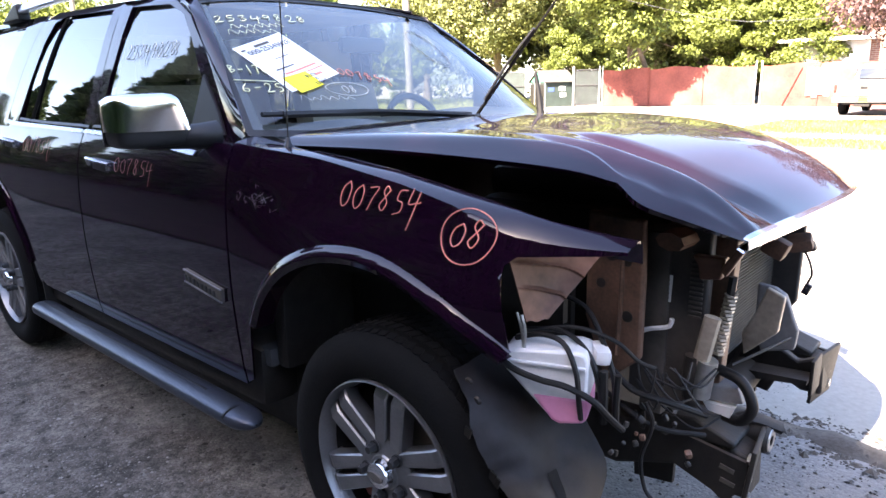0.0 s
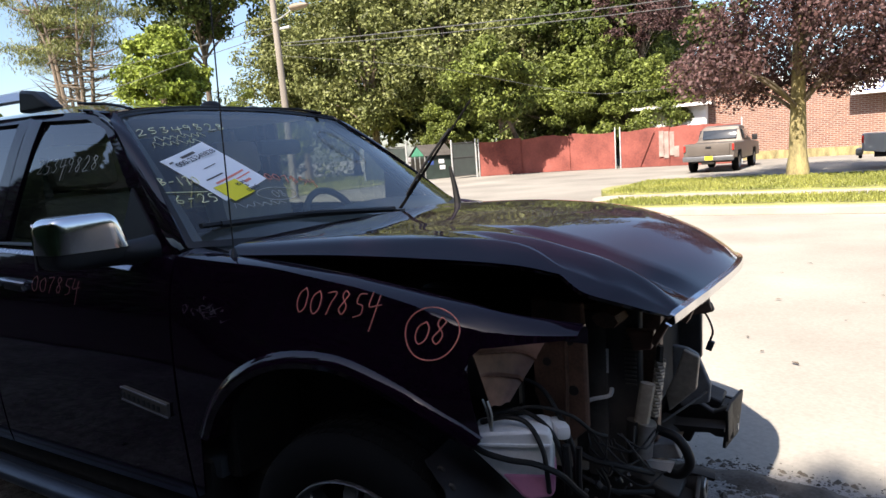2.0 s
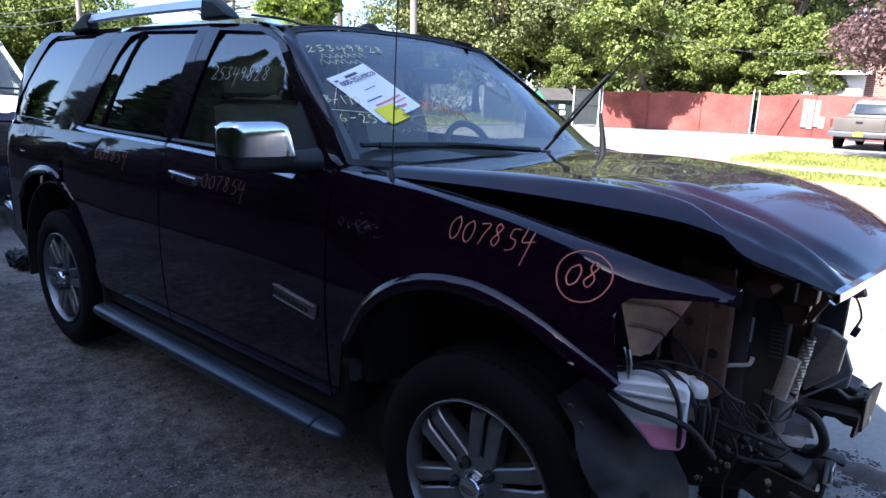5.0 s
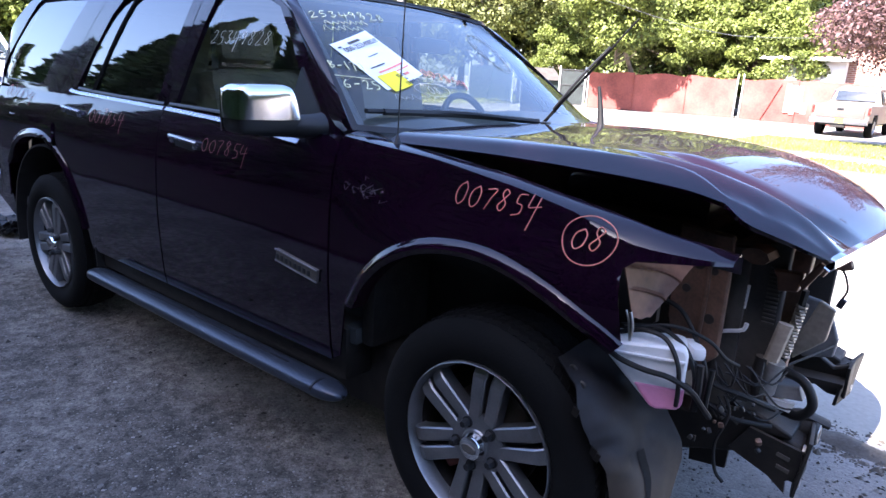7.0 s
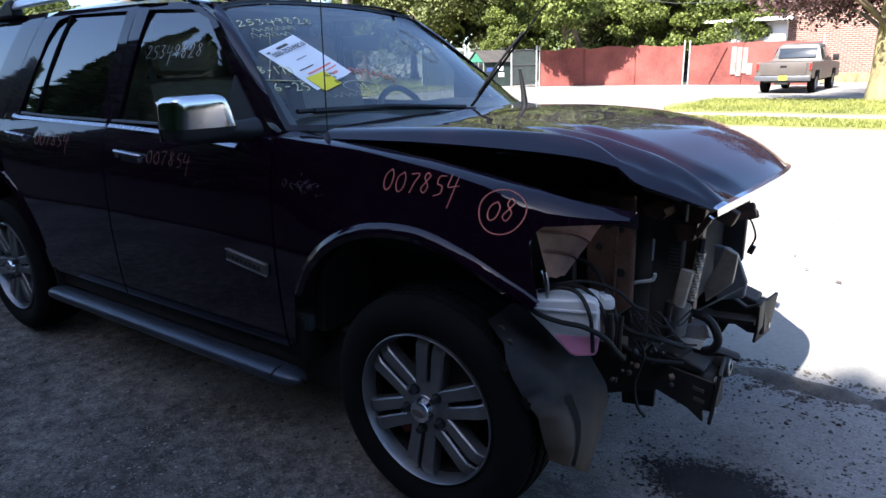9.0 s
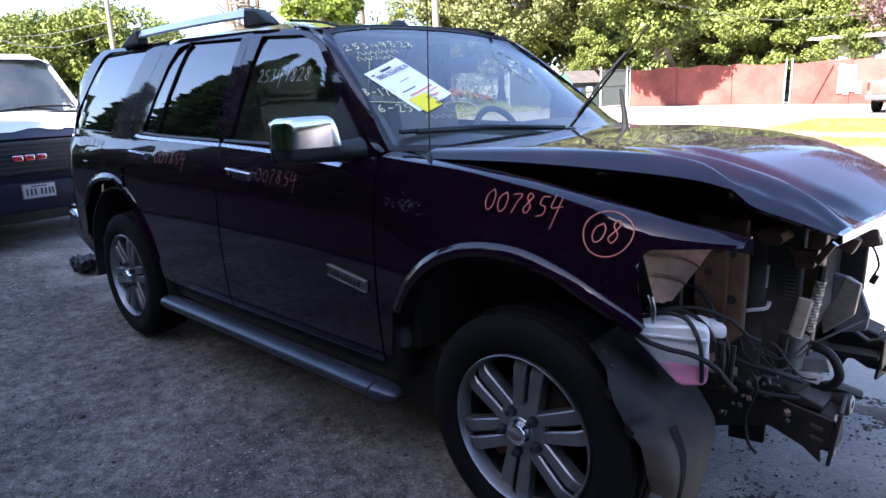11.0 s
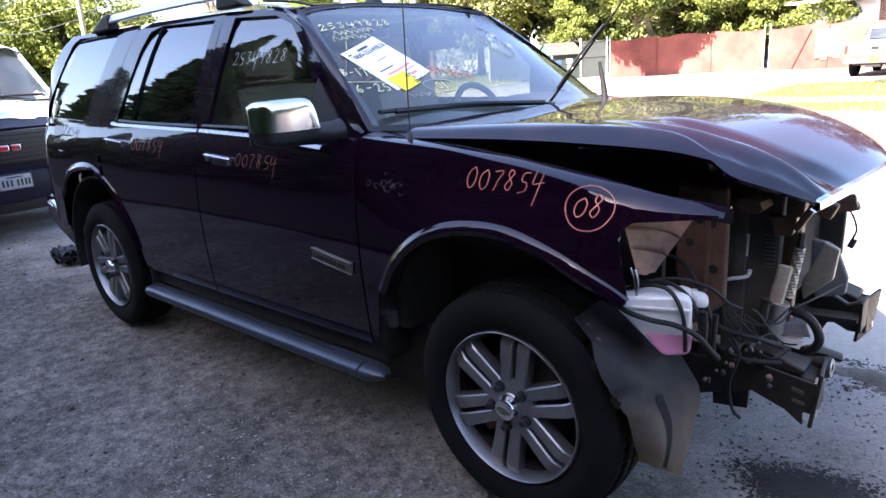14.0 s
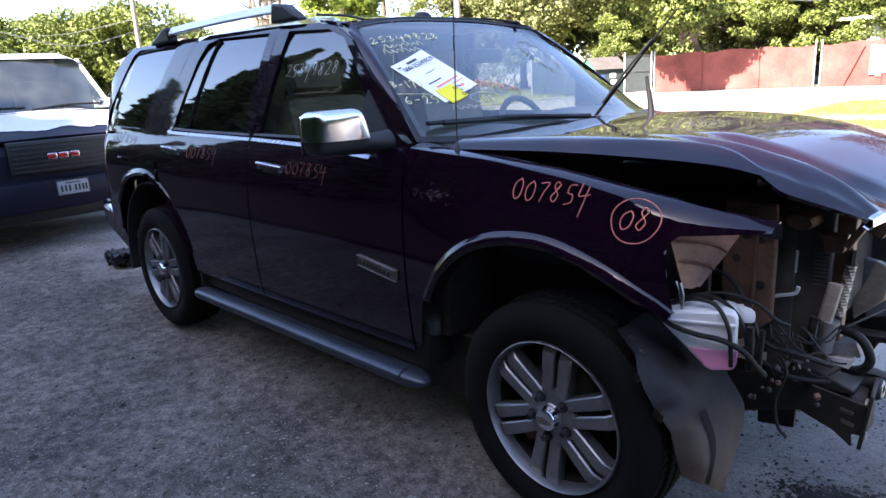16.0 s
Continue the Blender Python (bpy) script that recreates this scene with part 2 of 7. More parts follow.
M_LEAF_C = leaf_mat("olive_leaf", (0.10, 0.125, 0.036), (0.24, 0.25, 0.09))
M_LEAF_D = leaf_mat("green_leaf", (0.072, 0.10, 0.020), (0.20, 0.235, 0.050))
M_LEAF_P = leaf_mat("purple_leaf", (0.052, 0.026, 0.028), (0.14, 0.078, 0.072), 0.5)
M_NEEDLE = leaf_mat("needle_leaf", (0.03, 0.06, 0.018), (0.06, 0.09, 0.03))
M_BARK = mat("bark", (0.15, 0.115, 0.085), rough=0.95, var=0.4, scale=5, fine=40, bump=0.9, stretch=(1, 1, 0.25))
M_BARK_Y = mat("lichen_bark", (0.25, 0.20, 0.10), rough=0.95, var=0.5, scale=5, fine=40, bump=0.8, alt=(0.40, 0.33, 0.15), stretch=(1, 1, 0.3))
M_POLE = mat("weathered_pole", (0.21, 0.185, 0.155), rough=0.9, var=0.2, scale=3, fine=30, bump=0.3, stretch=(1, 1, 0.1))
M_ROOFTIN = mat("weathered_tin", (0.075, 0.066, 0.058), rough=0.7, metal=0.2, var=0.3, scale=3, bump=0.1)
M_MESH = mat("dark_gate_mesh", (0.04, 0.04, 0.04), rough=0.7, metal=0.3, var=0.2, scale=6, bump=0.05)
M_WIRE = mat("wire", (0.10, 0.10, 0.10), rough=0.5, var=0.1, bump=0)
M_LAMP = mat("tan_lamp_housing", (0.24, 0.19, 0.14), rough=0.6, var=0.2, scale=5, bump=0.05)
M_FADED = mat("worn_fence_board", (0.27, 0.17, 0.14), rough=0.9, var=0.4, scale=3, fine=30, bump=0.15, alt=(0.36, 0.29, 0.26))
M_FENCE = mat("red_fence_board", (0.165, 0.036, 0.027), rough=0.85, var=0.35, scale=0.8, fine=12, bump=0.15, alt=(0.30, 0.085, 0.064))
M_GALV = mat("galvanised_steel", (0.48, 0.48, 0.47), rough=0.5, metal=0.6, var=0.2, scale=4, bump=0.05)
M_WHITEWALL = mat("white_siding", (0.78, 0.77, 0.74), rough=0.7, var=0.08, scale=1, fine=20, bump=0.05)
M_TRUCK = mat("tan_silver_paint", (0.11, 0.092, 0.078), rough=0.55, metal=0.3, var=0.15, scale=2, bump=0.01, coat=0.15)
M_TRUCK2 = mat("silver_paint", (0.45, 0.47, 0.5), rough=0.4, metal=0.4, var=0.08, scale=2, bump=0.01, coat=0.5)
M_DARKGLASS = mat("dark_window", (0.02, 0.025, 0.03), rough=0.08, var=0.1, bump=0.0, coat=1.0)
M_RED = mat("red_lens", (0.45, 0.02, 0.015), rough=0.25, var=0.15, scale=10, bump=0.0, coat=0.6)
M_AMBER = mat("amber_lens", (0.8, 0.22, 0.02), rough=0.25, var=0.15, scale=10, bump=0.0, coat=0.6)
M_DUMP = mat("dark_green_steel", (0.03, 0.045, 0.04), rough=0.6, var=0.3, scale=3, bump=0.1)
M_LID = mat("green_lid", (0.06, 0.22, 0.14), rough=0.5, var=0.2, scale=3, bump=0.1)
M_BLUE = mat("blue_letter", (0.05, 0.09, 0.3), rough=0.6, var=0.1, bump=0)

dusty(M_BLACK, 0.22, (0.22, 0.17, 0.13))
dusty(M_ALLOY_DK, 0.12, (0.22, 0.17, 0.13))
# lilac film on the paint: some dust, and glare painted onto the hood
dusty(M_PAINT, 0.025, (0.30, 0.29, 0.33))

def brick_mat():
    m = mat("brick_wall", (0.36, 0.15, 0.10), rough=0.9, var=0.2, scale=1.5, fine=20, bump=0.0)
    nt = m.node_tree
    n, link = nt.nodes, nt.links.new
    tc, mp, br = n.new("ShaderNodeTexCoord"), n.new("ShaderNodeMapping"), n.new("ShaderNodeTexBrick")
    mp.inputs["Rotation"].default_value = (radians(90), 0, 0)
    link(tc.outputs["Object"], mp.inputs[0])
    link(mp.outputs[0], br.inputs["Vector"])
    br.inputs["Scale"].default_value = 1.0
    br.inputs["Brick Width"].default_value, br.inputs["Row Height"].default_value, br.inputs["Mortar Size"].default_value = 0.26, 0.088, 0.012
    br.inputs["Color1"].default_value, br.inputs["Color2"].default_value = (0.23, 0.105, 0.07, 1), (0.165, 0.07, 0.05, 1)
    br.inputs["Mortar"].default_value = (0.31, 0.27, 0.225, 1)
    b = n["Principled BSDF"]
    link(br.outputs["Color"], b.inputs["Base Color"])
    bp = n.new("ShaderNodeBump")
    bp.inputs["Strength"].default_value, bp.inputs["Distance"].default_value = 0.6, 0.02
    bp.invert = True
    link(br.outputs["Fac"], bp.inputs["Height"])
    link(bp.outputs[0], b.inputs["Normal"])
    return m


def gravel_mat():
    """Packed dirt with small pebbles pressed into it and damp, dusty patches."""
    m = mat("packed_gravel", (0.096, 0.085, 0.073), rough=0.95, var=0.3, scale=16.0, fine=160, bump=0.0, alt=(0.154, 0.136, 0.117), spec=0.15)
    nt = m.node_tree
    n, link = nt.nodes, nt.links.new
    b = n["Principled BSDF"]
    base = b.inputs["Base Color"].links[0].from_socket
    ramp = base.node.color_ramp.elements
    ramp[0].position, ramp[1].position = 0.58, 0.88
    tc, v1, v2 = n.new("ShaderNodeTexCoord"), n.new("ShaderNodeTexVoronoi"), n.new("ShaderNodeTexVoronoi")
    warp = n.new("ShaderNodeTexNoise")
    warp.inputs["Scale"].default_value, warp.inputs["Detail"].default_value = 7, 6
    link(tc.outputs["Object"], warp.inputs[0])
    for v, s in ((v1, 85), (v2, 230)):
        v.inputs["Scale"].default_value = s
        link(tc.outputs["Object"], v.inputs["Vector"])
    g = n.new("ShaderNodeSeparateColor")
    link(v1.outputs["Color"], g.inputs[0])
    g2 = n.new("ShaderNodeSeparateColor")
    link(v2.outputs["Color"], g2.inputs[0])
    add = n.new("ShaderNodeMath")
    add.operation = "ADD"
    link(g.outputs[0], add.inputs[0])
    link(g2.outputs[0], add.inputs[1])
    mul = n.new("ShaderNodeMapRange")
    mul.inputs["From Max"].default_value = 2.0
    mul.inputs["To Min"].default_value, mul.inputs["To Max"].default_value = 0.42, 1.62
    link(add.outputs[0], mul.inputs[0])
    patch, rng, both = n.new("ShaderNodeTexNoise"), n.new("ShaderNodeMapRange"), n.new("ShaderNodeMath")
    patch.inputs["Scale"].default_value, patch.inputs["Detail"].default_value = 1.3, 7
    link(tc.outputs["Object"], patch.inputs[0])
    rng.inputs["From Min"].default_value, rng.inputs["From Max"].default_value = 0.36, 0.64
    rng.inputs["To Min"].default_value, rng.inputs["To Max"].default_value = 0.68, 1.3
    link(patch.outputs[0], rng.inputs[0])
    both.operation = "MULTIPLY"
    link(mul.outputs[0], both.inputs[0])
    link(rng.outputs[0], both.inputs[1])
    hsv = n.new("ShaderNodeHueSaturation")
    link(both.outputs[0], hsv.inputs["Value"])
    link(base, hsv.inputs["Color"])
    # the colour turns paler towards the street side, along a noisy edge
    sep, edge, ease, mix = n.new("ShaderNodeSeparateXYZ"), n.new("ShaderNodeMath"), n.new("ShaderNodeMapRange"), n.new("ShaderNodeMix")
    edge_noise = n.new("ShaderNodeTexNoise")
    edge_noise.inputs["Scale"].default_value, edge_noise.inputs["Detail"].default_value = 1.6, 8
    link(tc.outputs["Object"], edge_noise.inputs[0])
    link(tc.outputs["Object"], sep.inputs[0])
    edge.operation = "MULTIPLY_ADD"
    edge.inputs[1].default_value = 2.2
    link(edge_noise.outputs[0], edge.inputs[0])
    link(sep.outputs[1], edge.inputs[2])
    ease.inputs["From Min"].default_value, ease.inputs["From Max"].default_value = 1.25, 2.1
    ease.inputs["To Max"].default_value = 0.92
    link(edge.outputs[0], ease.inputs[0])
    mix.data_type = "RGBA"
    pale_col = n.new("ShaderNodeHueSaturation")
    pale_col.inputs["Color"].default_value = (0.31, 0.285, 0.26, 1)
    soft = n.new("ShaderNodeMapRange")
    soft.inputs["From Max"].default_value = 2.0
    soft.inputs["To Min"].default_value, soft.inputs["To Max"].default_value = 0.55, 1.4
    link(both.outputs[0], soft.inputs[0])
    link(soft.outputs[0], pale_col.inputs["Value"])
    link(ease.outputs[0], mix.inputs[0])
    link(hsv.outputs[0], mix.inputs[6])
    link(pale_col.outputs[0], mix.inputs[7])
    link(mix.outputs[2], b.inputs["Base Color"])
    h = n.new("ShaderNodeMath")
    h.operation = "MULTIPLY_ADD"
    h.inputs[1].default_value = -0.6
    link(v1.outputs["Distance"], h.inputs[0])
    link(warp.outputs[0], h.inputs[2])
    bp = n.new("ShaderNodeBump")
    bp.inputs["Strength"].default_value, bp.inputs["Distance"].default_value = 0.5, 0.009
    link(h.outputs[0], bp.inputs["Height"])
    link(bp.outputs[0], b.inputs["Normal"])
    return m


M_GRAVEL = gravel_mat()
M_BRICK = brick_mat()


# ---- builders ----
def empty(name, label="", category="", at=(0, 0, 0), group=""):
    ob = new(name)
    ob.empty_display_size = 0.2
    ob.location = at
    return tagged(ob, label, category, group)


def part(name, bm, material, parent=None, label="", smooth=True, thick=0.0, bevel=0.0, flip=False):
    """Links a bmesh as one mesh object under a thing or a part."""
    if flip:
        bmesh.ops.reverse_faces(bm, faces=bm.faces)
    rim = [e.is_boundary for e in bm.edges]
    me = bpy.data.meshes.new(name)
    bm.to_mesh(me)
    bm.free()
    me.materials.append(material)
    ob = new(name, me)
    ob.parent = parent
    if smooth:
        me.shade_smooth()
        if smooth != "all":
            me.set_sharp_from_angle(angle=radians(38))
        if thick and any(rim):
            sharp = me.attributes.get("sharp_edge") or me.attributes.new("sharp_edge", "BOOLEAN", "EDGE")
            for k, on in enumerate(rim):
                if on:
                    sharp.data[k].value = True
    if thick:
        s = ob.modifiers.new("thickness", "SOLIDIFY")
        s.thickness, s.offset = thick, -1
    if bevel:
        s = ob.modifiers.new("edges", "BEVEL")
        s.width, s.segments, s.limit_method = bevel, 2, "ANGLE"
    if label:
        ob["label"] = label
    return ob


def lerp(a, b, u):
    return a + (b - a) * u


def table(x, pairs):
    """Smooth interpolation in a short table of (x, value)."""
    if x <= pairs[0][0]:
        return pairs[0][1]
    for (a, va), (b, vb) in zip(pairs, pairs[1:]):
        if x <= b:
            u = (x - a) / (b - a)
            return lerp(va, vb, u)
    return pairs[-1][1]


def step(x, a, b):
    u = min(1, max(0, (x - a) / (b - a)))
    return u * u * (3 - 2 * u)


def spline(points, n):
    """n samples of a Catmull-Rom curve through the points, evenly by length."""
    p = [Vector(q) for q in points]
    p = [p[0] * 2 - p[1], *p, p[-1] * 2 - p[-2]]
    fine = []
    for i in range(1, len(p) - 2):
        for k in range(24):
            u = k / 24
            a, b, c, d = p[i - 1 : i + 3]
            fine.append(0.5 * (2 * b + (c - a) * u + (2 * a - 5 * b + 4 * c - d) * u * u + (3 * b - a - 3 * c + d) * u**3))
    fine.append(p[-2])
    run = [0.0]
    for a, b in zip(fine, fine[1:]):
        run.append(run[-1] + (b - a).length)
    out, k = [], 0
    for i in range(n):
        s = run[-1] * i / (n - 1)
        while k < len(run) - 2 and run[k + 1] < s:
            k += 1
        u = (s - run[k]) / max(1e-9, run[k + 1] - run[k])
        out.append(fine[k].lerp(fine[k + 1], min(1, max(0, u))))
    return out


def grid(rows, bm=None, close_u=False, close_v=False):
    """A sheet through rows of points."""
    bm = bm or bmesh.new()
    vs = [[bm.verts.new(p) for p in row] for row in rows]
    nu, nv = len(vs), len(vs[0])
    for i in range(nu if close_u else nu - 1):
        for j in range(nv if close_v else nv - 1):
            f = [vs[i][j], vs[i][(j + 1) % nv], vs[(i + 1) % nu][(j + 1) % nv], vs[(i + 1) % nu][j]]
            if len(set(f)) == 4:
                bm.faces.new(f)
    return bm


def box(cx, cy, cz, sx, sy, sz, bev=0.0, bm=None, turn=None):
    """A block by its centre and sizes, with rounded edges."""
    mine = bmesh.new()
    bmesh.ops.create_cube(mine, size=1.0)
    bmesh.ops.scale(mine, vec=(sx, sy, sz), verts=mine.verts)
    if bev:
        bmesh.ops.bevel(mine, geom=mine.edges[:], offset=bev, segments=2, affect="EDGES", profile=0.6)
    m = Matrix.Translation((cx, cy, cz)) @ (turn or Matrix())
    bmesh.ops.transform(mine, matrix=m, verts=mine.verts)
    if bm is None:
        return mine
    return merge(bm, mine)


def merge(bm, other):
    me = bpy.data.meshes.new("tmp")
    other.to_mesh(me)
    other.free()
    bm.from_mesh(me)
    bpy.data.meshes.remove(me)
    return bm


def tube(points, radius, sides=8, n=24, bm=None, flat=1.0, smooth=True):
    """A round bar along a curve; radius may be a function of the way along."""
    pts = spline(points, n) if smooth else [Vector(p) for p in points]
    bm = bm or bmesh.new()
    rings, up = [], Vector((0.13, 0.21, 0.97))
    for i, p in enumerate(pts):
        d = (pts[min(i + 1, len(pts) - 1)] - pts[max(i - 1, 0)]).normalized()
        a = d.cross(up)
        a = a.normalized() if a.length > 1e-3 else Vector((1, 0, 0))
        b = a.cross(d)
        up = b
        r = radius(i / (len(pts) - 1)) if callable(radius) else radius
        rings.append([p + (a * math.cos(t) + b * math.sin(t) * flat) * r for t in [2 * math.pi * k / sides for k in range(sides)]])
    vs = [[bm.verts.new(p) for p in ring] for ring in rings]
    for r0, r1 in zip(vs, vs[1:]):
        for k in range(sides):
            bm.faces.new([r0[k], r0[(k + 1) % sides], r1[(k + 1) % sides], r1[k]])
    bm.faces.new(vs[0][::-1])
    bm.faces.new(vs[-1])
    return bm


def turned(profile, sides=40, axis="y", at=(0, 0, 0), bm=None):
    """A turned body: profile of (radius, along) round an axis."""
    bm = bm or bmesh.new()
    rows = []
    for r, s in profile:
        ring = []
        for k in range(sides):
            t = 2 * math.pi * k / sides
            c, d = r * math.cos(t), r * math.sin(t)
            v = {"y": (c, s, d), "z": (c, d, s), "x": (s, c, d)}[axis]
            ring.append(Vector(v) + Vector(at))
        rows.append(ring)
    return grid(rows, bm, close_v=True)


def prism(outline, a, b, axis="y", bm=None):
    """A plate: an outline in the other two axes, between a and b along the axis."""
    bm = bm or bmesh.new()

    def at(p, s):
        return {"y": (p[0], s, p[1]), "x": (s, p[0], p[1]), "z": (p[0], p[1], s)}[axis]

    lo, hi = [bm.verts.new(at(p, a)) for p in outline], [bm.verts.new(at(p, b)) for p in outline]
    n = len(outline)
    bm.faces.new(lo)
    bm.faces.new(hi[::-1])
    for i in range(n):
        bm.faces.new([lo[i], hi[i], hi[(i + 1) % n], lo[(i + 1) % n]])
    bmesh.ops.recalc_face_normals(bm, faces=bm.faces)
    return bm


def mirrored(bm, middle):
    """The same part for the other side of a car."""
    for v in bm.verts:
        v.co.y = 2 * middle - v.co.y
    bmesh.ops.reverse_faces(bm, faces=bm.faces)
    return bm


def cards(name, centres, along, across, material, parent=None):
    """One mesh of many small leaves: each a bent pair of faces at its centre."""
    c, a, b = np.asarray(centres), np.asarray(along), np.asarray(across)
    n = len(c)
    lift = np.cross(a, b)
    lift /= np.linalg.norm(lift, axis=1, keepdims=True) + 1e-9
    lift *= 0.25 * np.linalg.norm(b, axis=1, keepdims=True)
    v = np.stack([c - a, c + b + lift, c + a, c - b + lift], 1).reshape(-1, 3)
    me = bpy.data.meshes.new(name)
    me.vertices.add(4 * n)
    me.vertices.foreach_set("co", v.astype(np.float32).ravel())
    me.loops.add(6 * n)
    i = np.arange(n)[:, None] * 4
    me.loops.foreach_set("vertex_index", (i + np.array([0, 1, 2, 0, 2, 3])).astype(np.int32).ravel())
    me.polygons.add(2 * n)
    me.polygons.foreach_set("loop_start", (np.arange(2 * n) * 3).astype(np.int32))
    me.update(calc_edges=True)
    me.validate()
    me.materials.append(material)
    ob = new(name, me)
    ob.parent = parent
    return ob


def rand_dirs(rng, n):
    v = rng.normal(size=(n, 3))
    return v / np.linalg.norm(v, axis=1, keepdims=True)


def broad_tree(name, label, seed, height, spread, base, leaf, bark, clumps=70, per=170, size=0.17, lean=0.0, trunk_r=0.2, squash=0.8, split=False, gap=None):
    """A broadleaf tree at the origin: tapered trunk, limbs, and a crown of leaf clumps with gaps."""
    rng = np.random.default_rng(seed)
    t = empty(name, label, "tree")
    top = height * 0.72
    bm = tube([(0, 0, -0.1), (0.008 * height * lean, 0.02, base * 0.5), (0.025 * height * lean, 0, base), (0.1 * height * lean, 0.1, top)],
              lambda u: trunk_r * (1.25 - 0.9 * u) if u > 0.08 else trunk_r * 1.45, 10, 18)
    part("trunk", bm, bark, t)
    centres = []
    zc, rz = (height + base) / 2, (height - base) / 2
    while len(centres) < clumps:
        p = rng.uniform(-1, 1, 3)
        r = np.linalg.norm(p)
        if 0.45 < r < 1:
            lump = 0.75 + 0.35 * math.sin(3.1 * p[0] + seed) * math.cos(2.7 * p[1] + 2 * seed) + 0.12 * rng.normal()
            q = p / r * (r**0.4) * lump
            c = (q[0] * spread + 0.08 * height * lean, q[1] * spread, zc + q[2] * rz * (0.95 if q[2] > 0 else squash))
            if squash > 1:
                c = (c[0], c[1], max(c[2], base + rng.uniform(0.9, 1.5)))
            if not (gap and gap(c)):
                centres.append(c)
    limbs = bmesh.new()
    for k in range(0, clumps, max(1, clumps // 22)):
        c = centres[k]
        z0 = base * 0.85 + (c[2] - base) * 0.35
        tube([(0.06 * height * lean, 0, max(base * 0.7, z0)), (c[0] * 0.45, c[1] * 0.45, lerp(z0, c[2], 0.65)), c], lambda u: trunk_r * (0.36 - 0.32 * u), 5, 8, limbs)
        if split:
            part("limb", limbs, M_BARK, t)
            limbs = bmesh.new()
    if not split:
        tagged(part("limb", limbs, bark, t), kind="stuff")
    cs, al, ac = [], [], []
    for c in centres:
        n = int(per * rng.uniform(0.6, 1.4))
        rad = spread * rng.uniform(0.16, 0.30)
        d = rand_dirs(rng, n)
        cs.append(np.array(c) + d * (rad * rng.uniform(0.35, 1.05, (n, 1)) ** 0.6) * np.array([1, 1, 0.7]))
        up = d * 0.6 + rand_dirs(rng, n) * 0.8 + np.array([0, 0, 0.3])
        a = np.cross(up, rand_dirs(rng, n))
        a /= np.linalg.norm(a, axis=1, keepdims=True) + 1e-9
        b = np.cross(up, a)
        b /= np.linalg.norm(b, axis=1, keepdims=True) + 1e-9
        s = size * rng.uniform(0.6, 1.3, (n, 1))
        al.append(a * s)
        ac.append(b * s * 0.55)
    cards("crown", np.concatenate(cs), np.concatenate(al), np.concatenate(ac), leaf, t)
    return t


def conifer(name, label, seed, height, spread, leaf, bark, n=9000, size=0.16, floor=0.3, power=0.8):
    """A pointed evergreen at the origin, with drooping sprays in whorls."""
    rng = np.random.default_rng(seed)
    t = empty(name, label, "tree")
    part("trunk", tube([(0, 0, -0.1), (0, 0, height * 0.5), (0, 0, height * 0.98)], lambda u: 0.16 * (1.05 - u), 8, 12), bark, t)
    u = rng.uniform(0, 1, n) ** 1.25
    z = floor + u * (height - floor)
    ring = spread * (1 - u) ** power * (0.78 + 0.25 * np.sin(z * 7 + 3 * rng.uniform(size=n)))
    ang = rng.uniform(0, 2 * math.pi, n)
    ring *= 0.85 + 0.3 * np.sin(ang * 5 + z * 3)
    r = ring * rng.uniform(0.15, 1.05, n) ** 0.45
    c = np.stack([r * np.cos(ang), r * np.sin(ang), z - 0.12 * r], 1)
    out = np.stack([np.cos(ang), np.sin(ang), -0.25 + 0.9 * u**2], 1) + 0.45 * rand_dirs(rng, n)
    out /= np.linalg.norm(out, axis=1, keepdims=True)
    b = np.cross(out, rand_dirs(rng, n))
    b /= np.linalg.norm(b, axis=1, keepdims=True) + 1e-9
    s = size * rng.uniform(0.7, 1.5, (n, 1))
    cards("crown", c, out * s, b * s * 0.42, leaf, t)
    return t


# ---- ground ----
def sheet_xy(x0, x1, y0, y1, z, nx, ny, rough=0.0, edge=None):
    """A level sheet; edge(x) moves its near side."""
    rows = []
    for i in range(nx + 1):
        x = lerp(x0, x1, i / nx)
        a = edge(x) if edge else y0
        rows.append([(x, lerp(a, y1, j / ny), z + rough * noise.noise((x * 1.7, lerp(a, y1, j / ny) * 1.7, 4))) for j in range(ny + 1)])
    return grid(rows)


def axis_steps():
    near = list(np.linspace(-9, 5, 71))
    return [-400, -120, -40, -18, *near, 9, 18, 40, 120, 400]


def ground():
    xs = axis_steps()
    ys = [-400, -120, -40, -16, -9, *np.linspace(-6, 3, 46), 6, 12, 30, 60, 150, 400]
    rows = []
    for x in xs:
        row = []
        for y in ys:
            near = step(x, -12, -8) * (1 - step(x, 4, 6)) * step(y, -8, -5) * (1 - step(y, 1.6, 2.2))
            h = (0.028 * noise.noise((x * 1.1, y * 1.1, 1)) + 0.006 * noise.noise((x * 4.1, y * 4.1, 2))) * near
            row.append((x, y, h - 0.012 - (0.03 if y > 2.4 else 0)))
        rows.append(row)
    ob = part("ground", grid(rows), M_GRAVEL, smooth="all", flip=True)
    return tagged(ob, "bare grey gravel and packed dirt lot ground", "ground", kind="structure")


ground()
# dark ground out of view, added so the doors mirror something dark
dark_ground = part("unseen_dark_ground", sheet_xy(-70, 60, -30, -2.15, 0.03, 130, 4), M_DARKGROUND, flip=True)
for v in dark_ground.data.vertices:
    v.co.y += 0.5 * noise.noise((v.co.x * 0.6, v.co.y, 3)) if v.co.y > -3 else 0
tagged(dark_ground, "unseen dark ground sheet added to darken what the doors mirror", "ground", kind="structure")
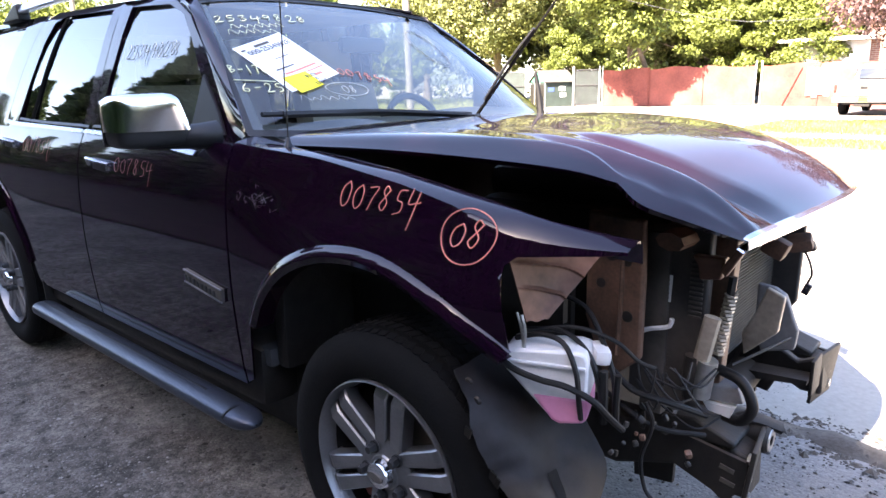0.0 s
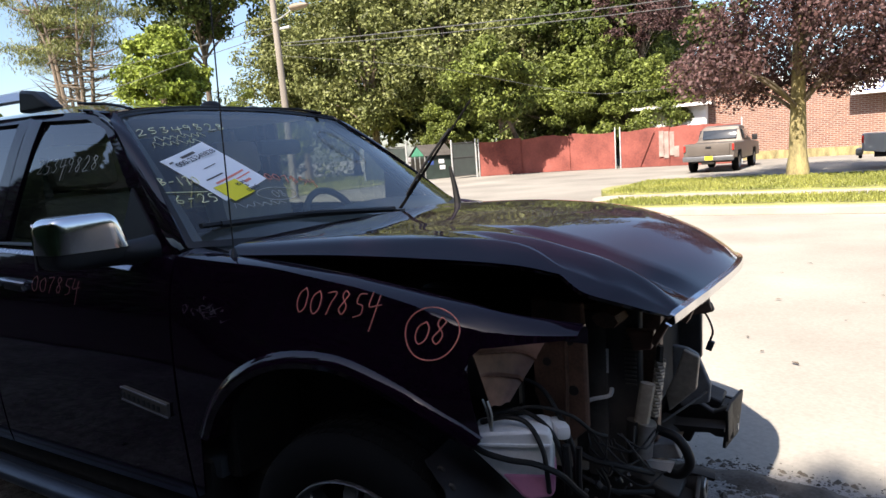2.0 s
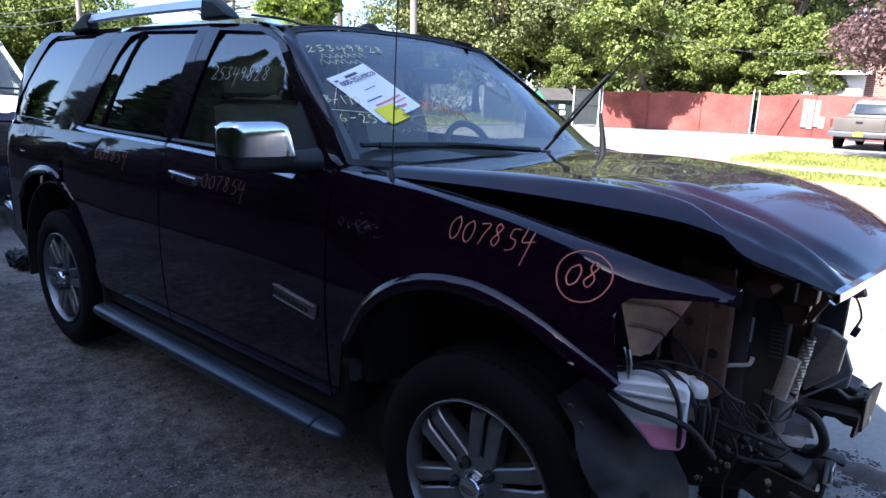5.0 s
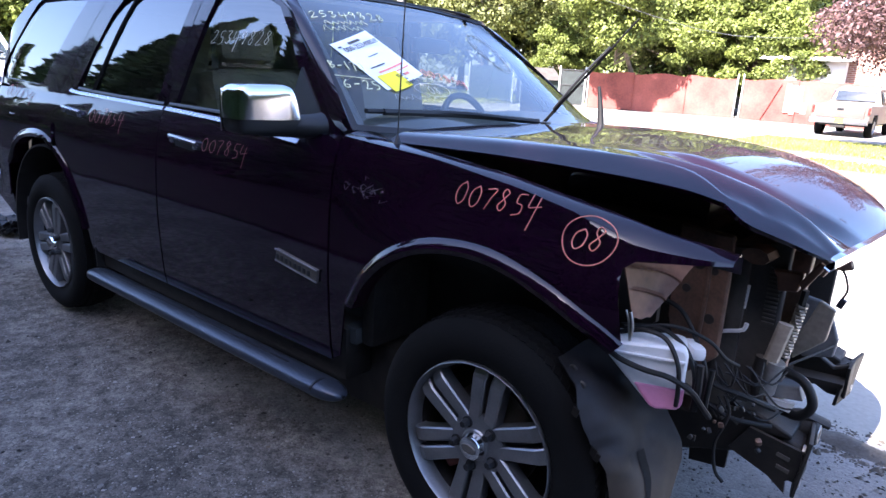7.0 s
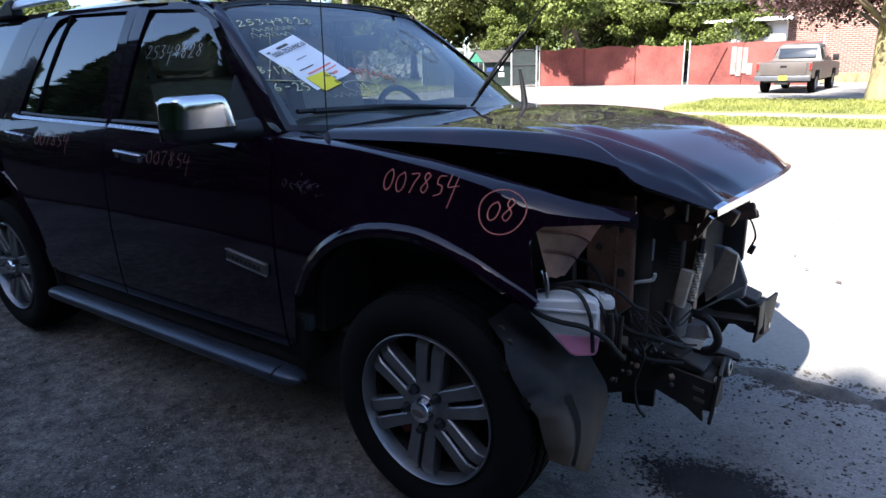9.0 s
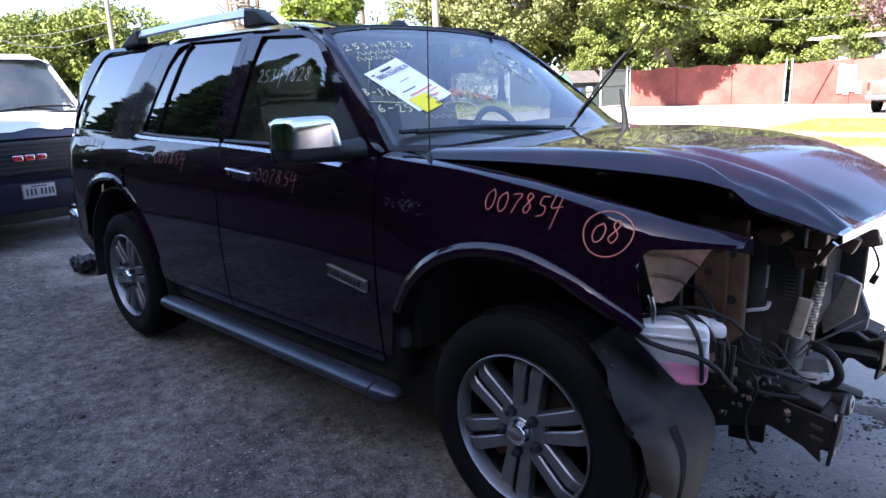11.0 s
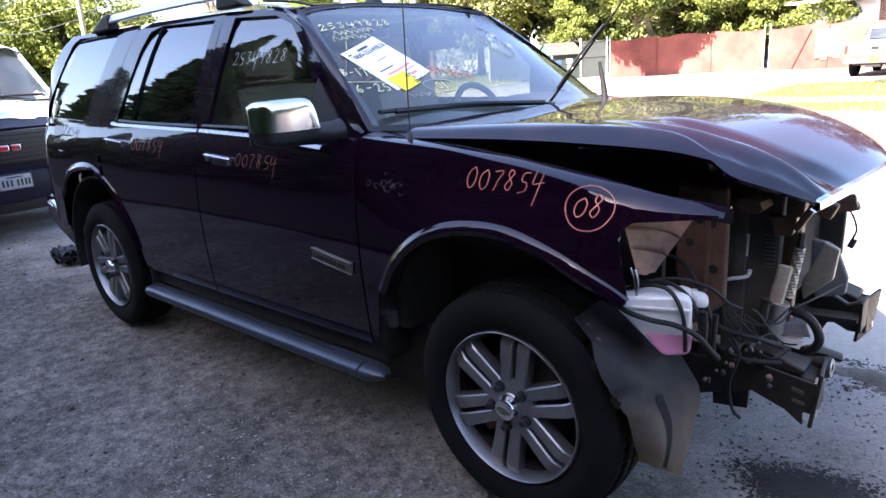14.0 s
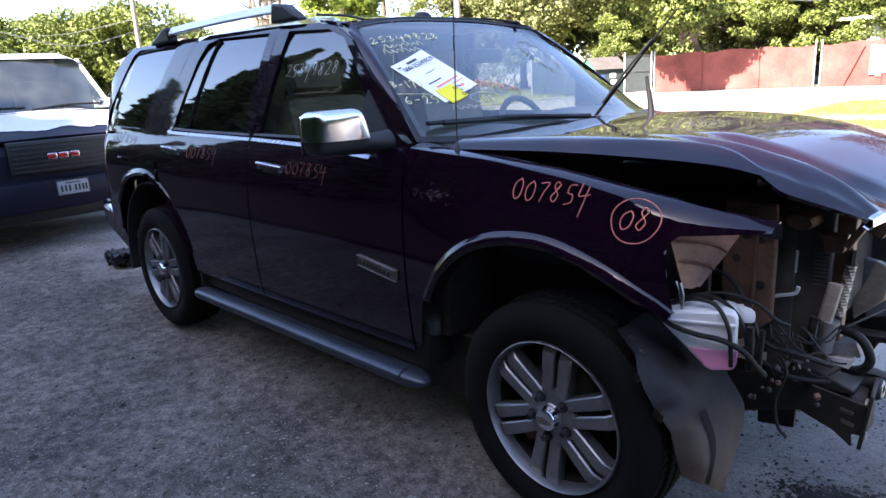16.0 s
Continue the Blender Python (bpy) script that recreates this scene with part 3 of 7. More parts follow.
road = part("road", sheet_xy(-200, 200, 2.0, 11.2, -0.009, 3200, 3, edge=lambda x: 1.74 + 0.20 * noise.noise((x * 1.1, 0, 7)) + 0.16 * noise.noise((x * 3.7, 0, 9)) + 0.06 * noise.noise((x * 9, 0, 5))), M_ROAD, thick=0.05, flip=True)
tagged(road, "sunlit worn grey asphalt street with a crumbling edge", "road", kind="structure")
rows = []
for i in range(321):
    x = lerp(-8, 8, i / 320)
    c = 1.62 + 0.05 * noise.noise((x * 1.1, 4, 7)) + 0.03 * noise.noise((x * 5, 4, 7))
    top = 0.012 + 0.022 * noise.noise((x * 6, 1, 3)) + 0.014 * noise.noise((x * 19, 2, 3))
    rows.append([(x, c + 0.15 * u + 0.012 * noise.noise((x * 23, u * 4, 2)), -0.03 + (top + 0.03 + 0.008 * noise.noise((x * 31, u * 9, 2))) * math.exp(-(1.55 * u) ** 2)) for u in np.linspace(-1, 1, 13)])
ridge = part("road_edge", grid(rows), M_EDGE, smooth="all", flip=True)
tagged(ridge, "low crumbled ridge of dark dirt along the street edge", "road edge", kind="structure")
lot = part("parking_lot", sheet_xy(-75, 60, 11.2, 36, 0.004, 40, 10), M_LOT, thick=0.05, flip=True)
tagged(lot, "pale sunlit asphalt parking lot and driveway", "parking lot", kind="structure")


def verge(name, x0, x1, y0, y1, z, material, label, category):
    """A raised strip with a rounded end at the driveway."""
    pts = []
    r = (y1 - y0) / 2
    for k in range(13):
        a = math.pi / 2 + math.pi * k / 12
        pts.append((x0 + r + r * math.cos(a) * 0.9, (y0 + y1) / 2 + r * math.sin(a)))
    pts += [(x1, y0), (x1, y1)]
    ob = part(name, prism(pts, -0.02, z, "z"), material, smooth=False, bevel=0.02)
    return tagged(ob, label, category, kind="structure")


verge("kerb", -3.4, 60, 11.2, 11.5, 0.13, M_CONC, "worn pale concrete street kerb", "kerb")
verge("grass_strip", -3.7, 60, 11.5, 13.1, 0.15, M_GRASS, "sunlit yellow-green grass strip beside the kerb", "grass")
verge("pavement", -4.0, 60, 13.1, 14.3, 0.14, M_CONC, "narrow pale concrete pavement between grass strips", "pavement")
verge("grass_strip", -4.8, 60, 14.3, 18.9, 0.16, M_GRASS, "sunlit yellow-green grass strip around the maple", "grass")
verge("lawn", -95, -19, 12.5, 45, 0.05, M_GRASS, "wide sunlit lawn across the street", "grass")


def grass(name, x0, x1, y0, y1, z, n, seed, h=0.042):
    rng = np.random.default_rng(seed)
    c = np.stack([rng.uniform(x0, x1, n), rng.uniform(y0, y1, n), np.full(n, z + h * 0.8)], 1)
    a = rand_dirs(rng, n) * 0.5 + np.array([0, 0, 1])
    a *= (h * rng.uniform(0.5, 1.3, n) / np.linalg.norm(a, axis=1))[:, None]
    b = rand_dirs(rng, n) * np.array([1, 1, 0.1]) * 0.012
    ob = cards(name, c, a, b, M_BLADE)
    return tagged(ob, "short sunlit grass blades with yellow tips", "grass", kind="stuff")


grass("grass", -3.2, 14, 11.55, 13.05, 0.15, 22000, 1)
grass("grass", -4.0, 14, 14.4, 18.8, 0.16, 42000, 2)
grass("grass", -40, -19.2, 14, 38, 0.05, 30000, 3, 0.12)


# ---- the street's other side ----
def place(ob, x, y, z=0.0, turn=0.0, s=1.0):
    ob.matrix_basis = pose(x, y, z, 0, 0, turn) @ Matrix.Diagonal((s, s, s, 1))
    return ob


def copy_at(ob, x, y, turn, s=1.0, z=0.0):
    c = copy_thing(ob, pose(x, y, z, 0, 0, turn))
    c.scale = (s, s, s)
    return c


maple = place(broad_tree("purple_maple", "purple-leaved maple with a lichen-yellow trunk on the grass strip", 11, 8.4, 4.3, 1.6, M_LEAF_P, M_BARK_Y, 95, 520, 0.058, 0.0, 0.19, 1.5, True, lambda c: c[0] < -0.9 and c[2] > 3.7 + 0.2 * (c[0] + 4) or abs(c[0]) < 0.5 and c[1] < -0.4 and c[2] < 3.4), -0.05, 18.6, 0.1, 0)
place(broad_tree("purple_maple", "smaller purple-leaved tree behind the fence", 12, 10.6, 2.5, 5.6, M_LEAF_P, M_BARK, 52, 230, 0.085, 0.0, 0.12, 0.9), -8.7, 36.6)
wood_a = place(broad_tree("tall_tree", "tall dark green broadleaf tree behind the red fence", 21, 17.5, 6.0, 2.2, M_LEAF_A, M_BARK, 165, 300, 0.165, 0.05, 0.3, 1.0), -13.3, 40.5)
wood_b = place(broad_tree("tall_tree", "tall olive green broadleaf tree with thin bare twigs", 22, 16.0, 5.2, 1.6, M_LEAF_C, M_BARK, 135, 230, 0.14, -0.1, 0.26, 1.0), -21.5, 38.5)
wood_c = place(broad_tree("bright_tree", "sunlit green broadleaf tree before the dark wood", 23, 8.2, 3.2, 1.0, M_LEAF_D, M_BARK, 80, 300, 0.12, 0.1, 0.16, 1.0), -12.8, 36.5)
place(broad_tree("leaning_tree", "sunlit green tree that leans out over the red fence", 29, 7.2, 2.6, 2.3, M_LEAF_D, M_BARK, 75, 260, 0.11, 6.6, 0.13, 0.9), -14.3, 33.0, 0, -90)
wood_e = place(broad_tree("round_tree", "round sunlit green tree behind the parked van", 26, 8.4, 5.6, 0.6, M_LEAF_D, M_BARK, 200, 260, 0.15, 0.0, 0.2, 1.0), -58, 11.0)
wood_f = place(broad_tree("wood_tree", "dark leafy tree deep in the wood", 27, 16.5, 6.2, 1.4, M_LEAF_A, M_BARK, 90, 75, 0.40, 0.0, 0.28, 1.0), -15.5, 43.5, 0, 70, 1.05)
place(broad_tree("bright_tree", "tall sunlit yellow-green tree beside the pine", 28, 11.2, 3.3, 1.2, M_LEAF_B, M_BARK, 105, 250, 0.15, 0.05, 0.18, 1.0), -35.6, 26.4)
for src, x, y, turn, s in (
    (wood_f, -27, 44, 150, 1.0), (wood_b, -26.5, 36, 40, 0.95), (wood_b, -16.5, 38.5, 190, 0.85), (wood_f, -34, 43, 250, 0.9),
    (wood_b, -33.5, 36.5, 300, 0.9), (wood_f, -6.5, 45, 20, 0.42), (wood_c, -7.6, 37.5, 80, 0.8), (wood_c, -7.5, 34.4, 250, 0.60), (wood_c, -9.0, 34.8, 130, 0.86), (wood_c, -20.5, 35.6, 200, 0.62),
    (wood_f, -15.0, 46, 10, 0.9), *[(wood_f, -20 + 2.6 * k, 38.2 + 0.8 * (k % 2), 77 * k, 0.33 + 0.03 * (k % 3)) for k in range(6)], (wood_c, -11.4, 35.4, 40, 0.75), (wood_c, -30.6, 27, 20, 0.66), (wood_c, -27.5, 28.5, 120, 0.55),
    (wood_e, -62, 20.5, 100, 1.1), (wood_e, -56, 3.5, 200, 0.66), (wood_e, -66, 30, 30, 1.0), (wood_f, -76, 2, 60, 0.5), (wood_f, -78, 16, 30, 0.5), (wood_f, -70, 38, 30, 0.55), (wood_f, -62, -6, 130, 0.45)):
    copy_at(src, x, y, turn, s)

place(broad_tree("tall_tree", "tall green broadleaf tree with a high crown on bare trunk", 24, 19.5, 5.0, 10.2, M_LEAF_A, M_BARK, 85, 230, 0.17, 0.03, 0.26, 0.9), -40.5, 34.0)


def pine(seed):
    """A thin old pine with bare stems and a few flat tufts high up."""
    rng = np.random.default_rng(seed)
    t = empty("old_pine", "old pine with bare grey stems and thin flat tufts", "tree")
    cs, al, ac = [], [], []
    for k in range(4):
        x0, y0 = rng.uniform(-0.9, 0.9, 2)
        tip = (x0 * 4.2, y0 * 4.2, rng.uniform(12, 16))
        part("stem", tube([(x0 * 0.2, y0 * 0.2, 0), (x0, y0, 5), (x0 * 1.7, y0 * 1.7, 9), tip], lambda u: 0.15 * (1.1 - u), 8, 16), M_BARK, t)
        for j in range(30):
            z = rng.uniform(5.0, tip[2])
            u = z / tip[2]
            a = rng.uniform(0, 6.28)
            ln = rng.uniform(1.2, 3.0) * (1.25 - 0.6 * u)
            p0 = Vector((x0 * (0.2 + 2.4 * u), y0 * (0.2 + 2.4 * u), z))
            p2 = p0 + Vector((math.cos(a) * ln, math.sin(a) * ln, rng.uniform(0.1, 0.9)))
            part("branch", tube([p0, p0.lerp(p2, 0.5) + Vector((0, 0, -0.12)), p2], lambda u: 0.05 * (1.1 - u), 5, 6), M_BARK, t)
            if z > 7.5 and j % 2:
                n = 430
                c = np.array(p2) + rng.normal(size=(n, 3)) * np.array([0.62, 0.62, 0.14])
                d = rand_dirs(rng, n) + np.array([0, 0, 0.5])
                b = np.cross(d, rand_dirs(rng, n))
                cs.append(c), al.append(d * 0.10), ac.append(b * 0.022)
    cards("crown", np.concatenate(cs), np.concatenate(al), np.concatenate(ac), M_LEAF_C, t)
    return t


place(pine(5), -45.6, 26.7, 0, 0, 1.3)
copy_at(bpy.data.objects["old_pine"], -50, 29.5, 130, 1.2)

# evergreens behind the camera, whose shade covers the near side of the car
spruce = place(conifer("spruce_tree", "tall pointed dark evergreen in a row", 31, 10.3, 1.85, M_NEEDLE, M_BARK, 6000, 0.53, power=0.42), -1.0, -9.2)
spruce_b = place(conifer("spruce_tree", "tall pointed dark evergreen in a row", 32, 9.98, 1.9, M_NEEDLE, M_BARK, 6000, 0.53, power=0.40), 1.9, -9.3)
spruce_c = place(conifer("spruce_tree", "narrow pointed dark evergreen at the end of a row", 33, 11.0, 2.3, M_NEEDLE, M_BARK, 6000, 0.31, power=0.95), -20.0, -8.8)
for x, y, s, turn, src in ((-3.6, -9.4, 1.0, 40, spruce), (-6.2, -9.0, 0.93, 100, spruce_b), (-8.9, -9.3, 0.98, 160, spruce), (-11.6, -9.1, 0.98, 220, spruce_c), (-14.4, -9.4, 1.02, 280, spruce_c),
                           (-17.4, -9.0, 0.9, 20, spruce_c), (4.6, -9.2, 1.0, 75, spruce), (7.3, -9.3, 0.94, 130, spruce_b), (10.1, -9.4, 1.02, 190, spruce), *[(-20.5 + 2.1 * k, -10.6 + 0.3 * (k % 2), (0.9 if k < 6 else 1.06) + 0.03 * (k % 3), 61 * k, spruce_c if k < 6 else spruce if k % 2 else spruce_b) for k in range(16)], (-2.4, -11.6, 1.02, 15, spruce_b),
                           (0.4, -11.6, 1.05, 55, spruce), (3.2, -11.6, 1.0, 95, spruce_b), (-5.0, -11.6, 1.05, 135, spruce), (-7.6, -11.6, 1.03, 175, spruce_b), (-10.4, -11.6, 0.8, 215, spruce_c), (6.0, -11.6, 1.02, 15, spruce_b), (-13.2, -11.8, 0.9, 35, spruce_c), (-16, -11.8, 0.86, 75, spruce_c), (-18.6, -11.6, 0.8, 15, spruce_c), (8.7, -11.6, 1.05, 75, spruce),
                           *[(-19 + 2.3 * k, -14.3, (0.6 if k < 4 else 1.2) + 0.05 * (k % 3), 37 * k, spruce if k % 2 else spruce_b) for k in range(14)]):
    copy_at(src, x, y, turn, s)


for k in range(13):
    copy_at(spruce_c, -22.5 - 2.2 * k, -9.6 - 0.6 * (k % 3), 71 * k, (0.78 - 0.03 * k) + 0.10 * (k % 3))
# unseen back row, added to block sun leaking between the trees
for k in range(11):
    copy_at(spruce_b if k % 2 else spruce, -11 + 2.0 * k, -12.7, 53 * k, 1.27 + 0.03 * (k % 2))
# taller unseen copies, added to keep the sun off the cabin
for x, s in ((-1.75, 1.2), (-3.0, 1.25), (-4.3, 1.2)):
    copy_at(spruce, x, -10.0, 200 * x, s)
# unseen trees added behind the row to darken the doors' reflections
for k in range(5):
    copy_at(wood_f, -8 + 5.2 * k, -19 - 1.5 * (k % 2), 47 * k, 0.72)


for k in range(15):
    copy_at(spruce if k % 2 else spruce_b, 12.6 + 2.3 * k, -9.4 - 0.8 * (k % 3), 67 * k, 0.92 - 0.02 * k + 0.08 * (k % 3))
for k in range(10):
    copy_at(spruce_b if k % 2 else spruce, 48 + 1.2 * (k % 3), -8 + 2.6 * k, 31 * k, 0.7 + 0.1 * (k % 3))


for k in range(6):
    copy_at(wood_f, -33 + 4.6 * k, 52 + 1.5 * (k % 2), 83 * k, 0.8)


# unseen trees added to fill sky gaps mirrored in the side windows
for k in range(9):
    copy_at(wood_f, -12 - 4.0 * k, -14 - 1.1 * k, 41 * k, (0.56 if k < 4 else 0.36) + 0.02 * (k % 3))


def utility_pole():
    t = empty("utility_pole", "weathered grey utility pole with a street lamp and wires", "utility pole")
    part("pole", tube([(0, 0, -0.2), (-0.10, 0, 5), (-0.25, 0, 10.5)], lambda u: 0.15 - 0.04 * u, 12, 10), M_POLE, t)
    part("lamp_arm", tube([(-0.2, 0, 8.1), (-1.2, -0.3, 8.75), (-2.4, -0.6, 9.3)], 0.05, 8, 10), M_GALV, t)
    part("lamp_bracket", tube([(-0.15, -0.1, 6.9), (0.4, -0.2, 6.95), (1.05, -0.25, 7.15)], 0.03, 8, 8), M_GALV, t)
    bm = turned([(0.02, 0), (0.16, 0.05), (0.2, 0.25), (0.17, 0.6), (0.06, 0.85), (0.0, 0.87)], 16, "x", (0.95, -0.25, 7.2))
    for v in bm.verts:
        v.co.z = 7.2 + (v.co.z - 7.2) * 0.62
    part("lamp_head", bm, M_LAMP, t, "tan cobra-head lamp housing")
    part("insulator", box(0.35, 0, 6.6, 0.5, 0.12, 0.1, 0.03), M_GALV, t)
    return t


pole = place(utility_pole(), -17.9, 18.6)
for x, y, h in ((-40.0, 14.7, 9.5), (-60.0, 13.5, 6.7)):
    far_pole = part("far_pole", tube([(x, y, -0.2), (x, y, h * 0.5), (x, y + 0.05, h)], lambda u: 0.16 - 0.05 * u, 10, 8), M_POLE)
    tagged(far_pole, "plain weathered wooden pole far down the street", "utility pole")


def wire(name, points, r=0.016):
    ob = part(name, tube(points, r, 5, 20), M_WIRE)
    return tagged(ob, "thin black overhead wire sagging from the utility pole", "wire", "overhead wires")


wire("overhead_wire", [(-17.7, 18.6, 6.05), (-12.5, 19.5, 5.83), (-3.14, 22.0, 5.77), (12, 25.5, 6.2)], 0.017)
wire("overhead_wire", [(-17.7, 18.6, 5.95), (-12.52, 19.5, 5.63), (-1.27, 22.0, 5.41), (12, 25.0, 5.7)], 0.013)
wire("overhead_wire", [(-18.0, 18.6, 6.5), (-45, 22, 5.6), (-90, 28, 6.4)], 0.014)
wire("overhead_wire", [(-18.0, 18.6, 6.7), (-45, 20, 6.6), (-90, 25, 7.6)], 0.012)
wire("overhead_wire", [(-40.0, 14.7, 4.95), (-31, 8.6, 3.55), (-22.0, 3.5, 3.4)], 0.018)
wire("overhead_wire", [(-40.0, 14.7, 5.6), (-50, 14.0, 5.6), (-60.0, 13.5, 6.2)], 0.018)
wire("overhead_wire", [(-17.9, 18.6, 5.6), (-12.93, 22.0, 4.75), (-8.64, 26.0, 3.5), (-5.41, 28.0, 3.4), (2, 33.6, 3.9)], 0.008)


# ---- red fence and gate ----
def fence():
    t = empty("red_fence", "faded red board fence with metal posts, partly lit", "fence", (0, 0, 0))
    rng = random.Random(4)
    pts = [(-15.6, 30.2), (-13.7, 31.4), (-11.2, 31.9), (-8.85, 32.0)]
    pts2 = [(-8.6, 32.0), (-6.2, 31.8), (-3.0, 31.6)]
    for run in (pts, pts2):
        for (x0, y0), (x1, y1) in zip(run, run[1:]):
            m = 10
            rows = []
            for i in range(m + 1):
                u = i / m
                h = 1.82 + 0.05 * math.sin(u * 5 + x0) + 0.02 * rng.uniform(-1, 1)
                x, y = lerp(x0, x1, u), lerp(y0, y1, u)
                rows.append([(x, y + 0.02 * math.sin(9 * u + 2 * j), 0.02 + h * j / 4) for j in range(5)])
            part("fence_panel", grid(rows), M_FENCE, t, thick=0.03)
        for k, (x, y) in enumerate(run):
            big = k in (0, len(run) - 1)
            part("fence_post", turned([(0.032, 0), (0.032, 2.0), (0.015, 2.04), (0, 2.04)] if big else [(0.022, 0), (0.022, 1.9), (0, 1.9)], 10, "z", (x, y - 0.07, 0)), M_GALV if big else M_FENCE, t)
    part("brace", tube([(-7.6, 31.8, 0.1), (-6.9, 31.75, 1.7)], 0.025, 6, 4), M_FENCE, t)
    return t


red_fence = fence()
for k, (x, z0, z1) in enumerate(((-6.56, 0.47, 1.70), (-6.32, 0.40, 1.66), (-6.08, 0.52, 1.64), (-5.86, 0.44, 0.95))):
    part("bare_board", box(x, 31.735, (z0 + z1) / 2, 0.225, 0.022, z1 - z0, 0.004), M_FADED, red_fence, "board with its red paint worn off", smooth=False)


def gate():
    t = empty("chain_link_gate", "grey chain-link gate panels with round posts", "gate")
    for x0, y0, x1, y1 in ((-15.75, 30.1, -16.8, 29.35), (-18.9, 28.2, -21.6, 28.0)):
        for x, y in ((x0, y0), (x1, y1)):
            part("gate_post", turned([(0.05, 0), (0.05, 2.0), (0, 2.05)], 10, "z", (x, y, 0)), M_GALV, t)
        for z in (0.15, 1.1, 1.85):
            part("gate_rail", tube([(x0, y0, z), (x1, y1, z)], 0.025, 6, 3), M_MESH, t)
        part("gate_backing", prism([(x0, y0 + 0.05), (x1, y1 + 0.05), (x1, y1 + 0.06), (x0, y0 + 0.06)], 0.12, 1.8, "z"), M_DUMP, t, smooth=False)
        mesh = bmesh.new()
        n = 22
        for k in range(-12, n):
            a, b = k / n, (k + 12) / n
            ca, cb = max(0, a), min(1, b)
            if cb > ca:
                for s in (0, 1):
                    za, zb = 0.15 + 1.7 * (ca - a) / (b - a), 0.15 + 1.7 * (cb - a) / (b - a)
                    if s:
                        za, zb = 2.0 - za, 2.0 - zb
                    tube([(lerp(x0, x1, ca), lerp(y0, y1, ca), za), (lerp(x0, x1, cb), lerp(y0, y1, cb), zb)], 0.006, 3, 2, mesh, smooth=False)
        tagged(part("wire_mesh", mesh, M_MESH, t), kind="stuff")
    return t


gate()


def bin_shed():
    """Low shed: its long side at y = 0, its gable at x = 0."""
    t = empty("bin_shed", "low grey shed with corrugated gable roof and green gable", "shed")
    part("wall", prism([(0, 0), (1.6, 0), (1.6, 1.8), (0, 1.8)], 0.0, 1.30, "z"), M_DUMP, t, smooth=False)
    part("gable", prism([(-0.02, 1.30), (1.82, 1.30), (0.9, 1.86)], -0.03, 0.02, "x"), M_LID, t, "green gable board", smooth=False)
    for y0, y1 in ((-0.12, 0.9), (1.92, 0.9)):
        rows = []
        for k in range(49):
            x = lerp(-0.12, 1.75, k / 48)
            w = 0.014 * (k % 2)
            rows.append([(x, y0, 1.27 + w), (x, y1, 1.90 + w)])
        part("corrugated_roof", grid(rows), M_ROOFTIN, t, "grey corrugated metal roof sheet", smooth=False, thick=0.01)
    for y in (0.12, 0.72, 1.32):
        part("door_panel", box(-0.02, y + 0.25, 0.62, 0.03, 0.46, 1.1, 0.008), M_BLACK, t)
        part("door_frame", box(-0.025, y - 0.03, 0.65, 0.04, 0.05, 1.25, 0.008), M_GALV, t)
    for x, z, m in ((0.95, 0.95, M_PAPER), (1.0, 0.62, M_PAPER), (0.3, 0.9, M_BLUE)):
        part("notice", box(x, -0.012, z, 0.34, 0.01, 0.22), m, t)
    return t


place(bin_shed(), -18.6, 29.6, 0, 60)


# ---- buildings ----
def brick_building():
    t = empty("brick_building", "low red brick shop with a white roof sign", "building")
    part("wall", box(9.0, 40.5, 1.8, 28, 12, 3.6), M_BRICK, t, smooth=False)
    part("plinth", box(9.0, 34.42, 0.2, 28.0, 0.14, 0.4, 0.02), M_BARK_Y, t, "weeds and ochre stain along the wall foot", smooth=False)
    part("roof", box(9.0, 40.5, 3.7, 28.4, 12.4, 0.2, 0.03), M_WHITEWALL, t, smooth=False)
    part("eave", box(12.3, 34.1, 2.72, 21.4, 0.8, 0.12, 0.02), M_CONC, t, "projecting eave over the shop front", smooth=False)
    s = part("sign_board", box(5.3, 33.66, 3.30, 8.4, 0.12, 1.30, 0.02), M_WHITEWALL, t, "white shop sign with blue letters", smooth=False)
    for txt, x, z, h in (("CATERI", 3.1, 3.38, 0.42), ("COLD CUT", 1.5, 2.78, 0.42)):
        text("letters", txt, (x, 33.59, z), h, M_BLUE, s)
    return t


def text(name, body, at, height, material, parent, turn=(90, 0, 0), extrude=0.004, shear=0.0):
    cu = bpy.data.curves.new(name, "FONT")
    cu.body, cu.size, cu.extrude, cu.shear = body, height * 1.4, extrude, shear
    cu.materials.append(material)
    ob = new(name, cu)
    ob.parent = parent
    ob.matrix_basis = pose(*at, *turn)
    return ob


brick_building()


def white_building():
    t = empty("white_garage", "low white flat-roofed garage behind the fence", "building")
    part("wall", box(-6.4, 37.0, 1.4, 3.0, 6.0, 2.8), M_WHITEWALL, t, smooth=False)
    part("roof", box(-6.5, 36.8, 2.9, 3.9, 6.8, 0.16, 0.03), M_CONC, t, smooth=False)
    part("gutter", box(-6.5, 33.36, 2.86, 3.9, 0.1, 0.12, 0.03), M_WHITEWALL, t, smooth=False)
    for z in (0.6, 1.2, 1.8, 2.4):
        part("siding_board", box(-6.4, 33.97, z, 2.9, 0.05, 0.5, 0.01), M_WHITEWALL, t, smooth=False)
    return t


white_building()
house = empty("white_house", "distant white gabled house among trees", "house")
part("wall", box(-44, 18.3, 1.8, 5, 5.0, 3.6), M_WHITEWALL, house, smooth=False)
part("roof", prism([(15.5, 3.5), (21.1, 3.5), (18.3, 4.7)], -46.7, -41.45, "x"), M_ALLOY_DK, house, smooth=False)
